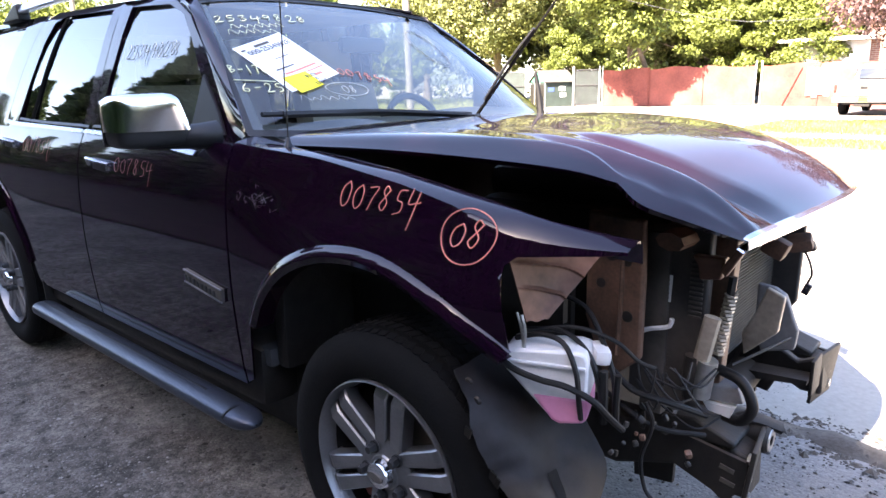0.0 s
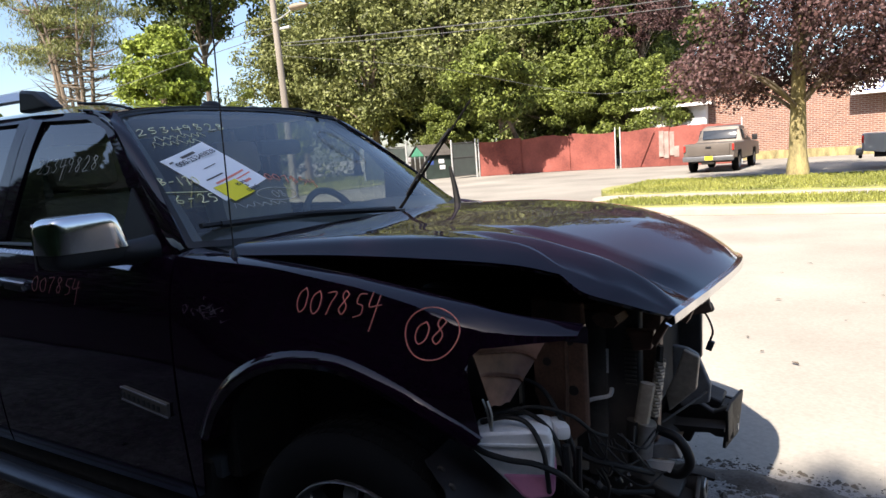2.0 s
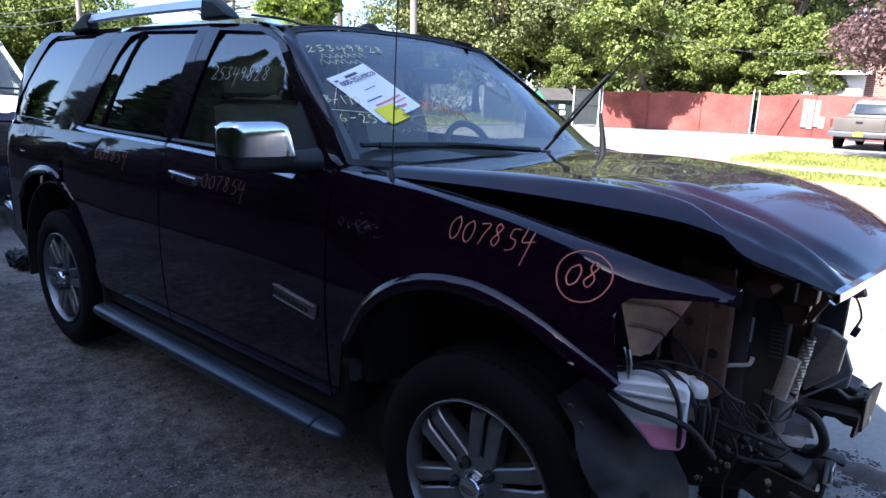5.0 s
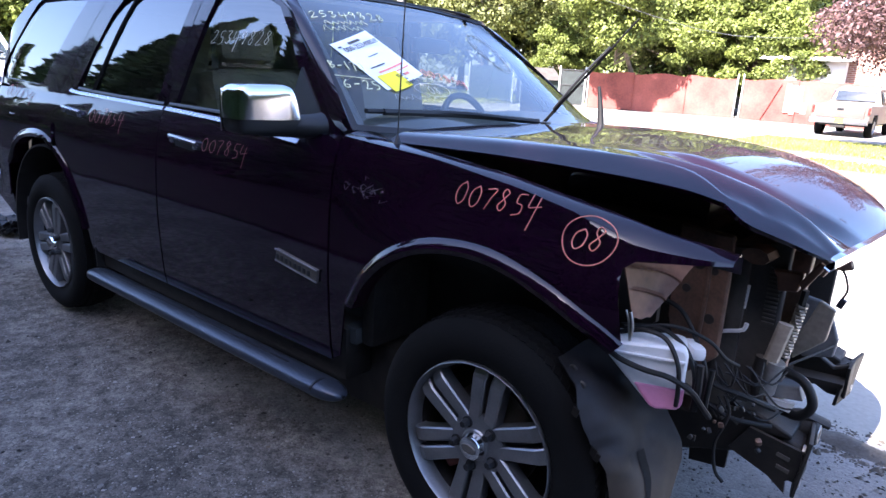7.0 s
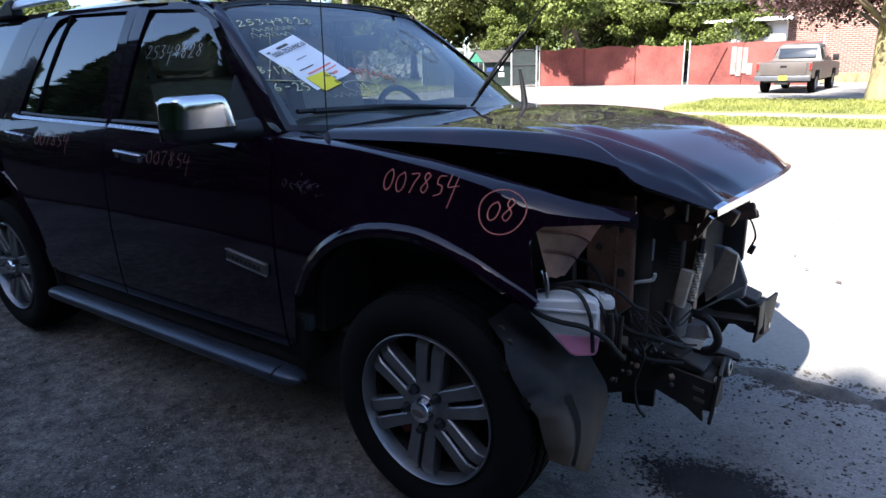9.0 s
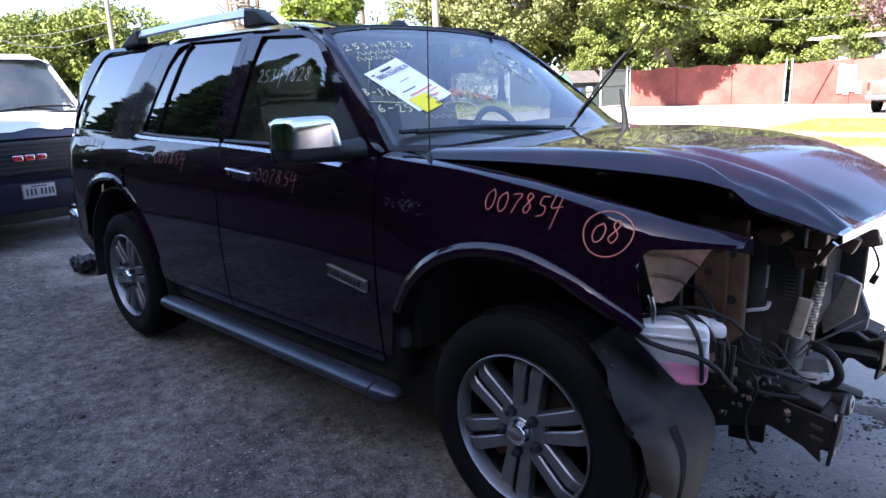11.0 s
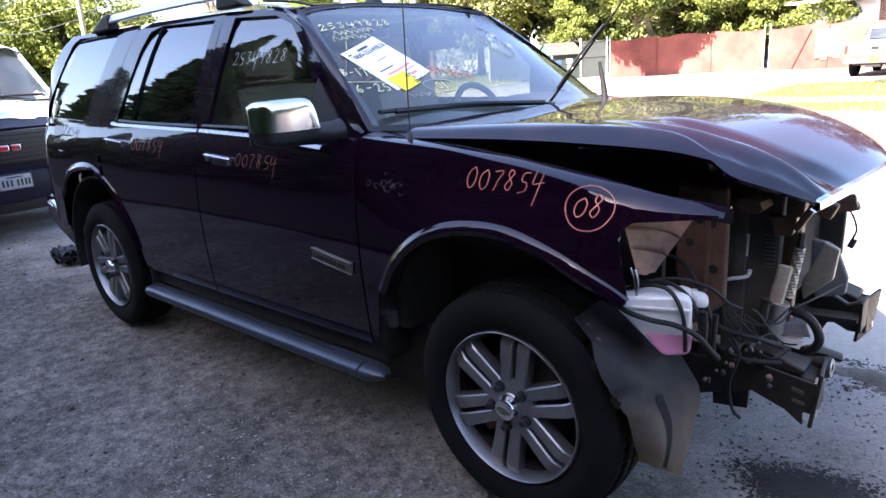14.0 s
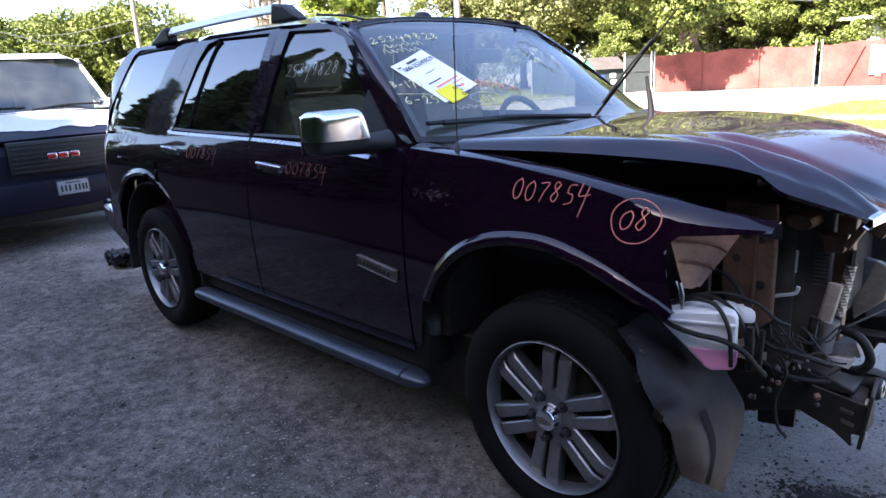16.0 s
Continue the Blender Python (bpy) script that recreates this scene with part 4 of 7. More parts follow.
part("window", box(-41.48, 19.0, 2.0, 0.06, 0.8, 1.1, 0.02), M_DARKGLASS, house, smooth=False)


# ---- pickup trucks across the street ----
def wheel_simple(parent, x, y, z, r, w, side):
    tyre = part("tyre", turned([(r * 0.62, -w / 2), (r * 0.93, -w / 2), (r, -w / 3), (r, w / 3), (r * 0.93, w / 2), (r * 0.62, w / 2)], 28, "x", (x, y, z)), M_TYRE, parent)
    part("rim", turned([(0.0, side * w * 0.36), (r * 0.3, side * w * 0.4), (r * 0.55, side * w * 0.3), (r * 0.63, side * w * 0.5)], 24, "x", (x, y, z)), M_ALLOY, tyre)
    return tyre


def pickup(name, label, paint):
    """A pickup heading +y from its tailgate at y = 0, centred on x = 0."""
    t = empty(name, label, "truck")
    hull = [(0, 0.62), (0.0, 1.18), (2.0, 1.18), (2.02, 1.22), (4.3, 1.15), (5.55, 1.08), (5.7, 0.75), (5.6, 0.5), (4.95, 0.5), (4.85, 0.85), (4.05, 0.85), (3.95, 0.5), (1.55, 0.5), (1.45, 0.85), (0.7, 0.85), (0.6, 0.55)]
    part("body", prism(hull, -0.98, 0.98, "x"), paint, t, smooth=False, bevel=0.05)
    rows = []
    for y, zt, w in ((2.0, 1.2, 0.93), (2.25, 1.82, 0.74), (2.6, 1.88, 0.72), (3.3, 1.86, 0.73), (4.15, 1.2, 0.92)):
        rows.append([(-w, y, 1.15), (-w, y, zt - 0.06), (-w + 0.1, y, zt), (w - 0.1, y, zt), (w, y, zt - 0.06), (w, y, 1.15)])
    part("cab", grid(rows), paint, t)
    part("rear_window", box(0, 2.08, 1.50, 1.36, 0.05, 0.40, 0.02, turn=pose(0, 0, 0, -22)), M_DARKGLASS, t)
    for s in (-1, 1):
        part("side_window", box(s * 0.865, 2.95, 1.5, 0.06, 1.25, 0.42, 0.02, turn=pose(0, 0, 0, 0, s * -14, 0)), M_DARKGLASS, t)
        part("tail_light", box(s * 0.93, -0.01, 1.00, 0.08, 0.1, 0.26, 0.03), M_RED, t)
        part("mirror", box(s * 1.1, 3.75, 1.3, 0.22, 0.12, 0.26, 0.04), M_PLASTIC, t)
        for y in (1.08, 4.45):
            wheel_simple(t, s * 0.85, y, 0.385, 0.385, 0.25, s)
    part("tailgate", box(0, -0.02, 0.93, 1.6, 0.06, 0.48, 0.02), paint, t)
    part("tailgate_handle", box(0, -0.055, 1.02, 0.22, 0.03, 0.08, 0.01), M_PLASTIC, t)
    part("bumper", box(0, -0.12, 0.58, 1.95, 0.2, 0.2, 0.04), M_ALLOY, t)
    part("hitch", box(0, -0.1, 0.4, 0.5, 0.1, 0.1, 0.02), M_BLACK, t)
    part("plate", box(0.05, -0.225, 0.6, 0.3, 0.01, 0.15), M_YELLOW, t, "yellow plate with unreadable marks")
    part("underbody", box(0, 2.8, 0.5, 1.5, 5.0, 0.2, 0.02), M_BLACK, t)
    return t


place(pickup("pickup_truck", "dusty tan-silver pickup parked with its tailgate toward the street", M_TRUCK), -3.25, 24.6, 0, -3, 0.9)
place(pickup("pickup_truck", "silver pickup parked broadside in the lot", M_TRUCK2), 1.5, 23.6, 0, -92, 0.92)


# ---- van parked behind ----
def van():
    """A full-size van facing +x; its nose at x = 0."""
    t = empty("cargo_van", "navy van with peeled pale hood paint and black grille", "van")
    rows = []
    body = [(-0.02, 0.45), (0.0, 0.96), (-0.1, 1.03), (-0.85, 1.19), (-1.0, 1.27), (-5.4, 1.28), (-5.5, 0.45), (-4.6, 0.40), (-4.5, 0.8), (-3.7, 0.8), (-3.6, 0.4), (-1.4, 0.4), (-1.3, 0.8), (-0.55, 0.8), (-0.45, 0.42)]
    part("body", prism(body, -1.0, 1.0), M_VANPAINT, t, smooth=False, bevel=0.05)
    for x, zt, w in ((-0.80, 1.25, 0.95), (-1.55, 1.88, 0.90), (-1.9, 1.955, 0.90), (-5.3, 1.955, 0.90), (-5.45, 1.3, 0.95)):
        rows.append([(x, -w - (0 if zt < 1.5 else 0.06), 1.25), (x, -w, zt - 0.06), (x, -w + 0.14, zt), (x, w - 0.14, zt), (x, w, zt - 0.06), (x, w + (0 if zt < 1.5 else 0.06), 1.25)])
    part("cab_shell", grid(rows[1:]), M_VANHOOD, t, flip=True)
    # hood with a ragged edge where the top coat has peeled
    hood = []
    for i in range(9):
        u = i / 8
        x = lerp(-0.02, -0.85, u)
        hood.append([(x - 0.05 * abs(v) ** 3, v * 0.93, lerp(1.055, 1.295, u**0.75) - 0.025 * v * v) for v in np.linspace(-1, 1, 21)])
    part("hood", grid(hood), M_VANPAINT, t, thick=0.02)
    peel = []
    for i in range(40):
        v = lerp(-0.9, 0.9, i / 39)
        x0 = -0.16 - 0.09 * noise.noise((v * 3.3, 5, 0)) - 0.05 * noise.noise((v * 11, 9, 0)) - 0.03 * abs(v)
        row = []
        for j in range(7):
            x = lerp(x0, -0.84, j / 6)
            u = (x + 0.02) / -0.83
            row.append((x - 0.05 * abs(v) ** 3, v * 0.93, lerp(1.055, 1.295, max(0, u) ** 0.75) - 0.025 * v * v + 0.005))
        peel.append(row)
    part("peeled_paint", grid(peel), M_VANHOOD, t, "pale bare area where the dark paint peeled", thick=0.003)
    ws = []
    for i in range(7):
        u = i / 6
        ws.append([(lerp(-0.82, -1.56, u) - 0.12 * abs(v) ** 2.2, v * lerp(0.93, 0.88, u), lerp(1.28, 1.86, u)) for v in np.linspace(-1, 1, 13)])
    part("windshield", grid(ws), M_GLASS, t, thick=0.006, flip=True)
    part("cowl", box(-0.84, 0, 1.275, 0.14, 1.8, 0.03, 0.01), M_PLASTIC, t)
    for y0, y1 in ((-0.75, 0.0), (0.05, 0.8)):
        part("wiper", tube([(-0.84, y0, 1.31), (-0.90, (y0 + y1) / 2, 1.345), (-0.88, y1, 1.34)], 0.012, 6, 8), M_RUBBER, t)
    part("dash_top", box(-1.25, 0, 1.22, 0.5, 1.7, 0.12, 0.04), M_TANK, t, "pale dusty dashboard top")
    part("cabin_back", box(-2.2, 0, 1.3, 0.1, 1.6, 1.2, 0.02), M_DASH, t)
    for s in (-1, 1):
        part("van_seat", box(-1.95, s * 0.45, 1.3, 0.2, 0.5, 0.7, 0.08), M_DASH, t)
        part("window_frame", tube([(-0.93, s * 0.93, 1.27), (-1.28, s * 0.905, 1.56), (-1.66, s * 0.88, 1.86)], 0.024, 8, 10), M_VANHOOD, t)
    grille = part("grille", box(0.0, 0, 0.87, 0.06, 0.98, 0.32, 0.02), M_PLASTIC, t)
    for k in range(7):
        part("grille_bar", box(0.035, 0, 0.74 + 0.043 * k, 0.025, 0.92, 0.013, 0.004), M_PLASTIC, grille)
    for y in (-0.105, 0.0, 0.105):
        em = part("emblem", box(0.054, y, 0.87, 0.014, 0.078, 0.050, 0.008), M_RED, grille, "red block of the maker's emblem")
        part("emblem_edge", box(0.050, y, 0.87, 0.012, 0.088, 0.058, 0.008), M_CHROME, em)
        part("emblem_gap", box(0.060, y + 0.012, 0.87, 0.006, 0.045, 0.014, 0.002), M_PLASTIC, em)
    for s in (-1, 1):
        part("headlight", box(0.0, s * 0.78, 0.92, 0.06, 0.34, 0.2, 0.03), M_TANK, t)
        part("turn_light", box(0.0, s * 0.78, 0.77, 0.06, 0.34, 0.08, 0.02), M_AMBER, t)
        for x in (-0.95, -4.1):
            tyre = part("tyre", turned([(0.22, -0.12), (0.35, -0.12), (0.37, -0.08), (0.37, 0.08), (0.35, 0.12), (0.22, 0.12)], 28, "y", (x, s * 0.86, 0.37)), M_TYRE, t)
            part("rim", turned([(0, s * 0.09), (0.2, s * 0.08), (0.23, s * 0.12)], 20, "y", (x, s * 0.86, 0.37)), M_ALLOY, tyre)
    bump = part("bumper", box(0.04, 0, 0.50, 0.2, 1.98, 0.30, 0.05), M_VANPAINT, t)
    part("air_dam", box(-0.1, 0, 0.31, 0.14, 1.7, 0.16, 0.04), M_PLASTIC, t)
    pl = part("number_plate", box(0.15, 0, 0.555, 0.012, 0.29, 0.13, 0.01), M_PLATE, bump, "dull white plate with dark bars in a frame")
    part("plate_frame", prism([(-0.153, 0.482), (0.153, 0.482), (0.153, 0.628), (-0.153, 0.628)], 0.138, 0.150, "x"), M_ALLOY_DK, pl, smooth=False)
    for y in (-0.11, -0.073, -0.036, 0.02, 0.055, 0.09, 0.12):
        part("plate_bar", box(0.158, y, 0.548, 0.004, 0.017, 0.062), M_PLASTIC, pl)
    part("plate_bar", box(0.158, 0, 0.602, 0.004, 0.14, 0.010), M_PLASTIC, pl)
    return t


place(van(), -6.35, 0.51, 0, 2).scale.y = 0.99


# ---- the wrecked car: nose toward +x, near side at y = 0, front axle at x = 0 ----
MID = 0.90
suv = empty("wrecked_suv", "dark maroon SUV with a stripped, crash-damaged front end", "car")
PROFILE = ((0.34, 0.045), (0.42, 0.022), (0.5, 0.008), (0.6, 0.0), (0.75, -0.008), (0.9, -0.006), (1.0, 0.000), (1.08, 0.010), (1.13, 0.024), (1.19, 0.052), (1.4, 0.108), (1.55, 0.155), (1.64, 0.19), (1.70, 0.235), (1.73, 0.30))


def side_y(x, z):
    """Where the near side of the body stands at a height."""
    y = table(z, PROFILE)
    if x > -0.62:
        y += 0.055 * step(z, 0.86, 1.12) * step(x, -0.62, -0.18)
    if x > 0.22:
        y += 1.25 * (x - 0.22) ** 2
    if x < -3.5:
        y += 1.5 * (-3.5 - x) ** 2
    return y


def inset(z):
    """How much further in the cabin stands above the belt line."""
    return 0.08 * step(z, 1.178, 1.184)


def body(x, z, out=0.0):
    """A place on the near side; above the belt it moves inward and back with the leaning cabin."""
    y, d = side_y(x, z), inset(z)
    k = d / (y + 1.46)
    return Vector((x + (x - 1.12) * k, y + d - out, z + (z - 1.417) * k))


def side(points, n):
    """A curve on the body side, from (x, z) pairs."""
    return [body(p.x, p.z) for p in spline([(x, 0, z) for x, z in points], n)]


def between(low, high, m, ledge=False):
    """A body-side sheet between two curves of (x, z), below the belt; a ledge runs on inward to the window frame."""
    rows = []
    for a, b in zip(low, high):
        row = []
        for j in range(m):
            u = j / (m - 1)
            x, z = lerp(a[0], b[0], u), lerp(a[1], b[1], u)
            row.append((x, side_y(x, z), z))
        if ledge:
            row.append(tuple(body(b[0], BELT)))
        rows.append(row)
    return rows


def curve2(points, n, smooth=True):
    if smooth:
        return [(p.x, p.z) for p in spline([(x, 0, z) for x, z in points], n)]
    out, xs = [], np.linspace(0, 1, n)
    run = np.r_[0, np.cumsum([math.dist(a, b) for a, b in zip(points, points[1:])])]
    for u in xs:
        s = u * run[-1]
        out.append((float(np.interp(s, run, [p[0] for p in points])), float(np.interp(s, run, [p[1] for p in points]))))
    return out


def both(name, build, material, parent, label="", **kw):
    """A body part and its twin on the far side."""
    a = part(name, build(), material, parent, label, **kw)
    b = part(name, mirrored(build(), MID), material, parent, label, **kw)
    return a, b


ARCH_F = [(-0.545, 0.56), (-0.52, 0.68), (-0.45, 0.79), (-0.344, 0.882), (-0.196, 0.94), (0.0, 0.95), (0.2, 0.902), (0.32, 0.845), (0.385, 0.80)]
ARCH_R = [(-3.42, 0.60), (-3.36, 0.78), (-3.22, 0.92), (-3.05, 0.975), (-2.86, 0.98), (-2.70, 0.925), (-2.56, 0.83), (-2.45, 0.68), (-2.41, 0.55)]
BELT = 1.185


def fender():
    """Side sheet up to the fold, then the broad shoulder below the hood, then a turned-down flange."""
    fold = ((-0.60, 1.185), (-0.28, 1.155), (0.035, 1.115), (0.214, 1.082), (0.30, 1.052), (0.375, 1.028), (0.47, 1.018), (0.56, 1.008))
    crest = ((-0.60, 1.198), (-0.475, 1.182), (-0.014, 1.136), (0.173, 1.107), (0.337, 1.078), (0.485, 1.042), (0.56, 1.022))
    low = curve2(ARCH_F, 42)
    low = curve2([(-0.60, 0.45), (-0.565, 0.47)], 6, False) + low[1:]
    rim = curve2([low[-1], (0.372, 0.87), (0.352, 0.97), (0.37, 0.995), (0.47, 1.0), (0.56, 1.002)], 14, False)
    low = low + rim[1:]
    tops = [x if x < 0.2 else lerp(0.2, 0.32, (x - 0.2) / 0.185) for x, _ in low[:-13]]
    tops += [float(np.interp(k, (0, 3, 6, 8, 10, 13), (0.32, 0.335, 0.352, 0.375, 0.45, 0.56))) for k in range(1, 14)]
    rows = between(low, [(x, table(x, fold)) for x in tops], 14)
    for row in rows:
        x, y, z = row[-1]
        y1, z1 = max(y + 0.05, 0.128 + 0.3 * max(0, x - 0.5)), table(x, crest)
        for u in (0.12, 0.3, 0.5, 0.7, 0.88, 1.0):
            row.append((x, lerp(y, y1, u), lerp(z, z1, math.sin(u * math.pi / 2) ** 0.9)))
        row.append((x, y1 + 0.012, z1 - 0.008))
        row.append((x, y1 + 0.016, z1 - 0.05))
    return grid(rows)


both("fender", fender, M_PAINT, suv, thick=0.006, flip=True)


def door_low(x0, x1, low):
    n = len(low)
    top = [(lerp(x0, x1, i / (n - 1)), BELT - 0.006) for i in range(n)]
    return between(low, top, 14, True)


def ring(outer, inner, m=4):
    """The frame between an outline and a window opening in it, both on the body side."""
    cx, cz = sum(p[0] for p in inner) / len(inner), sum(p[1] for p in inner) / len(inner)

    def ray(poly, a):
        dx, dz = math.cos(a), math.sin(a)
        best = 9.0
        for (x0, z0), (x1, z1) in zip(poly, poly[1:] + poly[:1]):
            ex, ez = x1 - x0, z1 - z0
            den = dx * ez - dz * ex
            if abs(den) < 1e-9:
                continue
            t = ((x0 - cx) * ez - (z0 - cz) * ex) / den
            s = ((x0 - cx) * dz - (z0 - cz) * dx) / den
            if t > 0 and -1e-6 <= s <= 1 + 1e-6:
                best = min(best, t)
        return best

    angles = sorted([2 * math.pi * k / 72 for k in range(72)] + [math.atan2(z - cz, x - cx) % (2 * math.pi) for x, z in outer + inner])
    rows = []
    for a in angles:
        ro, ri = ray(outer, a), ray(inner, a)
        row = []
        for j in range(m):
            r = lerp(ro, ri, j / (m - 1))
            x, z = cx + r * math.cos(a), cz + r * math.sin(a)
            row.append(tuple(body(x, z)))
        x, y, z = row[-1]
        row.append((x, y + 0.022, z))
        rows.append(row)
    return grid(rows, close_u=True)


def pane(outline, depth, n=12):
    """A glass sheet over a four-sided opening: bottom and top curves."""
    low, high = outline
    rows = []
    for a, b in zip(curve2(low, n, len(low) > 2), curve2(high, n, len(high) > 2)):
        rows.append([body(lerp(a[0], b[0], j / 7), lerp(a[1], b[1], j / 7)) + Vector((0, depth - 0.03 * (j / 7) * (1 - j / 7), 0)) for j in range(8)])
    return grid(rows)


WIN_F = [(-1.62, 1.20), (-0.72, 1.20), (-0.86, 1.35), (-0.985, 1.50), (-1.07, 1.585), (-1.19, 1.628), (-1.49, 1.645)]
CELL_F = [(-1.685, BELT), (-0.60, BELT), (-0.68, 1.235), (-0.86, 1.435), (-1.02, 1.575), (-1.14, 1.635), (-1.28, 1.66), (-1.575, 1.675)]
WIN_R = [(-2.55, 1.215), (-2.50, 1.20), (-1.76, 1.20), (-1.655, 1.650), (-2.16, 1.664), (-2.26, 1.645), (-2.33, 1.57)]
CELL_R = [(-2.72, BELT), (-1.69, BELT), (-1.58, 1.675), (-2.30, 1.69), (-2.42, 1.66), (-2.56, 1.45)]
WIN_Q = [(-3.59, 1.25), (-3.55, 1.23), (-3.0, 1.215), (-2.95, 1.235), (-2.645, 1.64), (-2.665, 1.665), (-3.20, 1.675), (-3.25, 1.655)]
CELL_Q = [(-3.80, BELT), (-2.725, BELT), (-2.565, 1.45), (-2.425, 1.66), (-2.305, 1.69), (-3.34, 1.695), (-3.58, 1.50)]


def door(name, x0, x1, low, cell, window, panes, label):
    """One door with its frame, glass, chrome strip and handle, and the far-side twin."""
    for far in (0, 1):
        def fix(bm, far=far):
            return mirrored(bm, MID) if far else bm

        d = part("door", fix(grid(door_low(x0, x1, low))), M_PAINT, suv, label, thick=0.012, flip=True)
        part("window_frame", fix(ring(cell, window)), M_PAINT, d, thick=0.008, flip=True)
        for outline, glass in panes:
            part("window_pane", fix(pane(outline, 0.016)), glass, d)
        yield d, fix


low_f = curve2([(-1.68, 0.44), (-0.61, 0.44)], 30, False)
low_r = curve2([(-2.72, 0.90)] + [(x, z) for x, z in ARCH_R[5:]] + [(-2.40, 0.44), (-1.69, 0.44)], 44, False)
doors = []
doors += list(door("door", -1.68, -0.61, low_f, CELL_F, WIN_F, [(([(-1.64, 1.196), (-0.68, 1.196)], [(-1.50, 1.66), (-1.17, 1.65), (-0.98, 1.55), (-0.80, 1.33)]), M_GLASS_F)], "dark maroon front door"))
doors += list(door("door", -2.72, -1.69, low_r, CELL_R, WIN_R, [(([(-2.37, 1.196), (-1.74, 1.196)], [(-2.14, 1.675), (-1.64, 1.665)]), M_GLASS_T), (([(-2.58, 1.196), (-2.39, 1.196)], [(-2.34, 1.67), (-2.16, 1.675)]), M_GLASS_T)], "dark maroon rear door"))


def swept(points, w, h, leaning=True, n=24):
    """A moulding along the body side, w high and h proud."""
    bm = bmesh.new()
    rows = []
    for p in spline([(x, 0, z) for x, z in points], n):
        x, y, z = body(p.x, p.z) if leaning else (p.x, side_y(p.x, p.z), p.z)
        rows.append([(x, y + 0.004, z - w / 2), (x, y - h, z - w / 3), (x, y - h * 0.85, z - w / 8), (x, y - h * 0.15, z + w / 3), (x, y + 0.004, z + w / 2)])
    return grid(rows, bm)


def handle(x, z):
    """A chrome strap with a block at each end."""
    def at(d, up, out):
        return (x + d, side_y(x + d, z) - out, z + up - 0.06 * d)

    bm = tube([at(-0.098, 0.010, 0.012), at(-0.05, 0.014, 0.024), at(0.0, 0.015, 0.027), at(0.05, 0.014, 0.024), at(0.098, 0.010, 0.012)], 0.0085, 8, 16)
    for d in (-0.083, 0.083):
        px, py, pz = at(d, 0.0, 0.008)
        box(px, py, pz, 0.026, 0.019, 0.031, 0.007, bm)
    return bm


def cup(x, z):
    y = side_y(x, z)
    return box(x, y - 0.001, z - 0.004, 0.140, 0.010, 0.044, 0.004, turn=pose(0, 0, 0, 0, 3.4, 0))


for k, (d, fix) in enumerate(doors):
    front = k < 2
    hx, hz = (-1.465, 1.075) if front else (-2.50, 1.112)
    part("door_handle", fix(handle(hx, hz)), M_BELT, d, "chrome pull handle")
    part("handle_cup", fix(cup(hx, hz)), M_PLASTIC, d)
    strip = [(-1.675, 1.187), (-1.2, 1.172), (-0.80, 1.145)] if front else [(-2.60, 1.208), (-2.54, 1.201), (-2.3, 1.196), (-1.695, 1.186)]
    part("belt_strip", fix(swept(strip, 0.016, 0.010, False)), M_BELT, d, "bright chrome belt strip")
    sill = [(-1.66, 1.208), (-1.2, 1.203), (-0.72, 1.20)] if front else [(-2.52, 1.222), (-2.2, 1.212), (-1.70, 1.206)]
    part("window_seal", fix(swept(sill, 0.014, 0.006)), M_PLASTIC, d)
    if front:
        sail = prism([(-0.90, 1.205), (-0.70, 1.205), (-0.75, 1.27), (-0.865, 1.385)], 0.04, 0.075)
        for v in sail.verts:
            v.co = body(v.co.x, v.co.z, 0.006 if v.co.y < 0.06 else -0.018)
        part("mirror_sail", fix(sail), M_PLASTIC, d)
        b = part("badge", fix(box(-0.757, side_y(-0.77, 0.742) - 0.004, 0.7425, 0.218, 0.012, 0.046, 0.004, turn=pose(0, 0, 0, 0, 8, 0))), M_ALLOY_DK, d, "dull grey badge strip with dark bars")
        if k == 0:
            part("badge_rim", prism([(-0.866, 0.736), (-0.648, 0.706), (-0.648, 0.710), (-0.866, 0.740)], -0.021, -0.016), M_TORN, b)
            part("badge_rim", prism([(-0.866, 0.775), (-0.648, 0.745), (-0.648, 0.749), (-0.866, 0.779)], -0.021, -0.016), M_TORN, b)
    else:
        part("window_divider", fix(tube([body(x, z, -0.006) for x, z in ((-2.385, 1.20), (-2.33, 1.30), (-2.28, 1.40), (-2.215, 1.53), (-2.155, 1.655))], 0.009, 6, 10)), M_PLASTIC, d)


def glass_point(u, v):
    """The windshield: v across from near to far, u from the cowl to the roof."""
    s = 2 * v - 1
    b = Vector((-0.42 - 0.06 * s * s - 0.150 * abs(s) ** 5, MID + s * 0.79, 1.17 + 0.025 * s * s))
    t = Vector((-1.30 + 0.07 * s * s + 0.045 * abs(s) ** 5, MID + s * 0.592, 1.692 - 0.05 * abs(s) ** 2.5))
    p = b.lerp(t, u)
    p.z += 0.012 * math.sin(math.pi * u)
    return p


def quarter():
    low = curve2([(-3.80, 0.60), (-3.43, 0.56)], 10, False) + curve2(ARCH_R[:6], 26)[1:] + [(-2.722, 0.905)]
    n = len(low)
    top = [(lerp(-3.80, -2.722, i / (n - 1)), BELT - 0.006) for i in range(n)]
    return grid(between(low, top, 14, True))


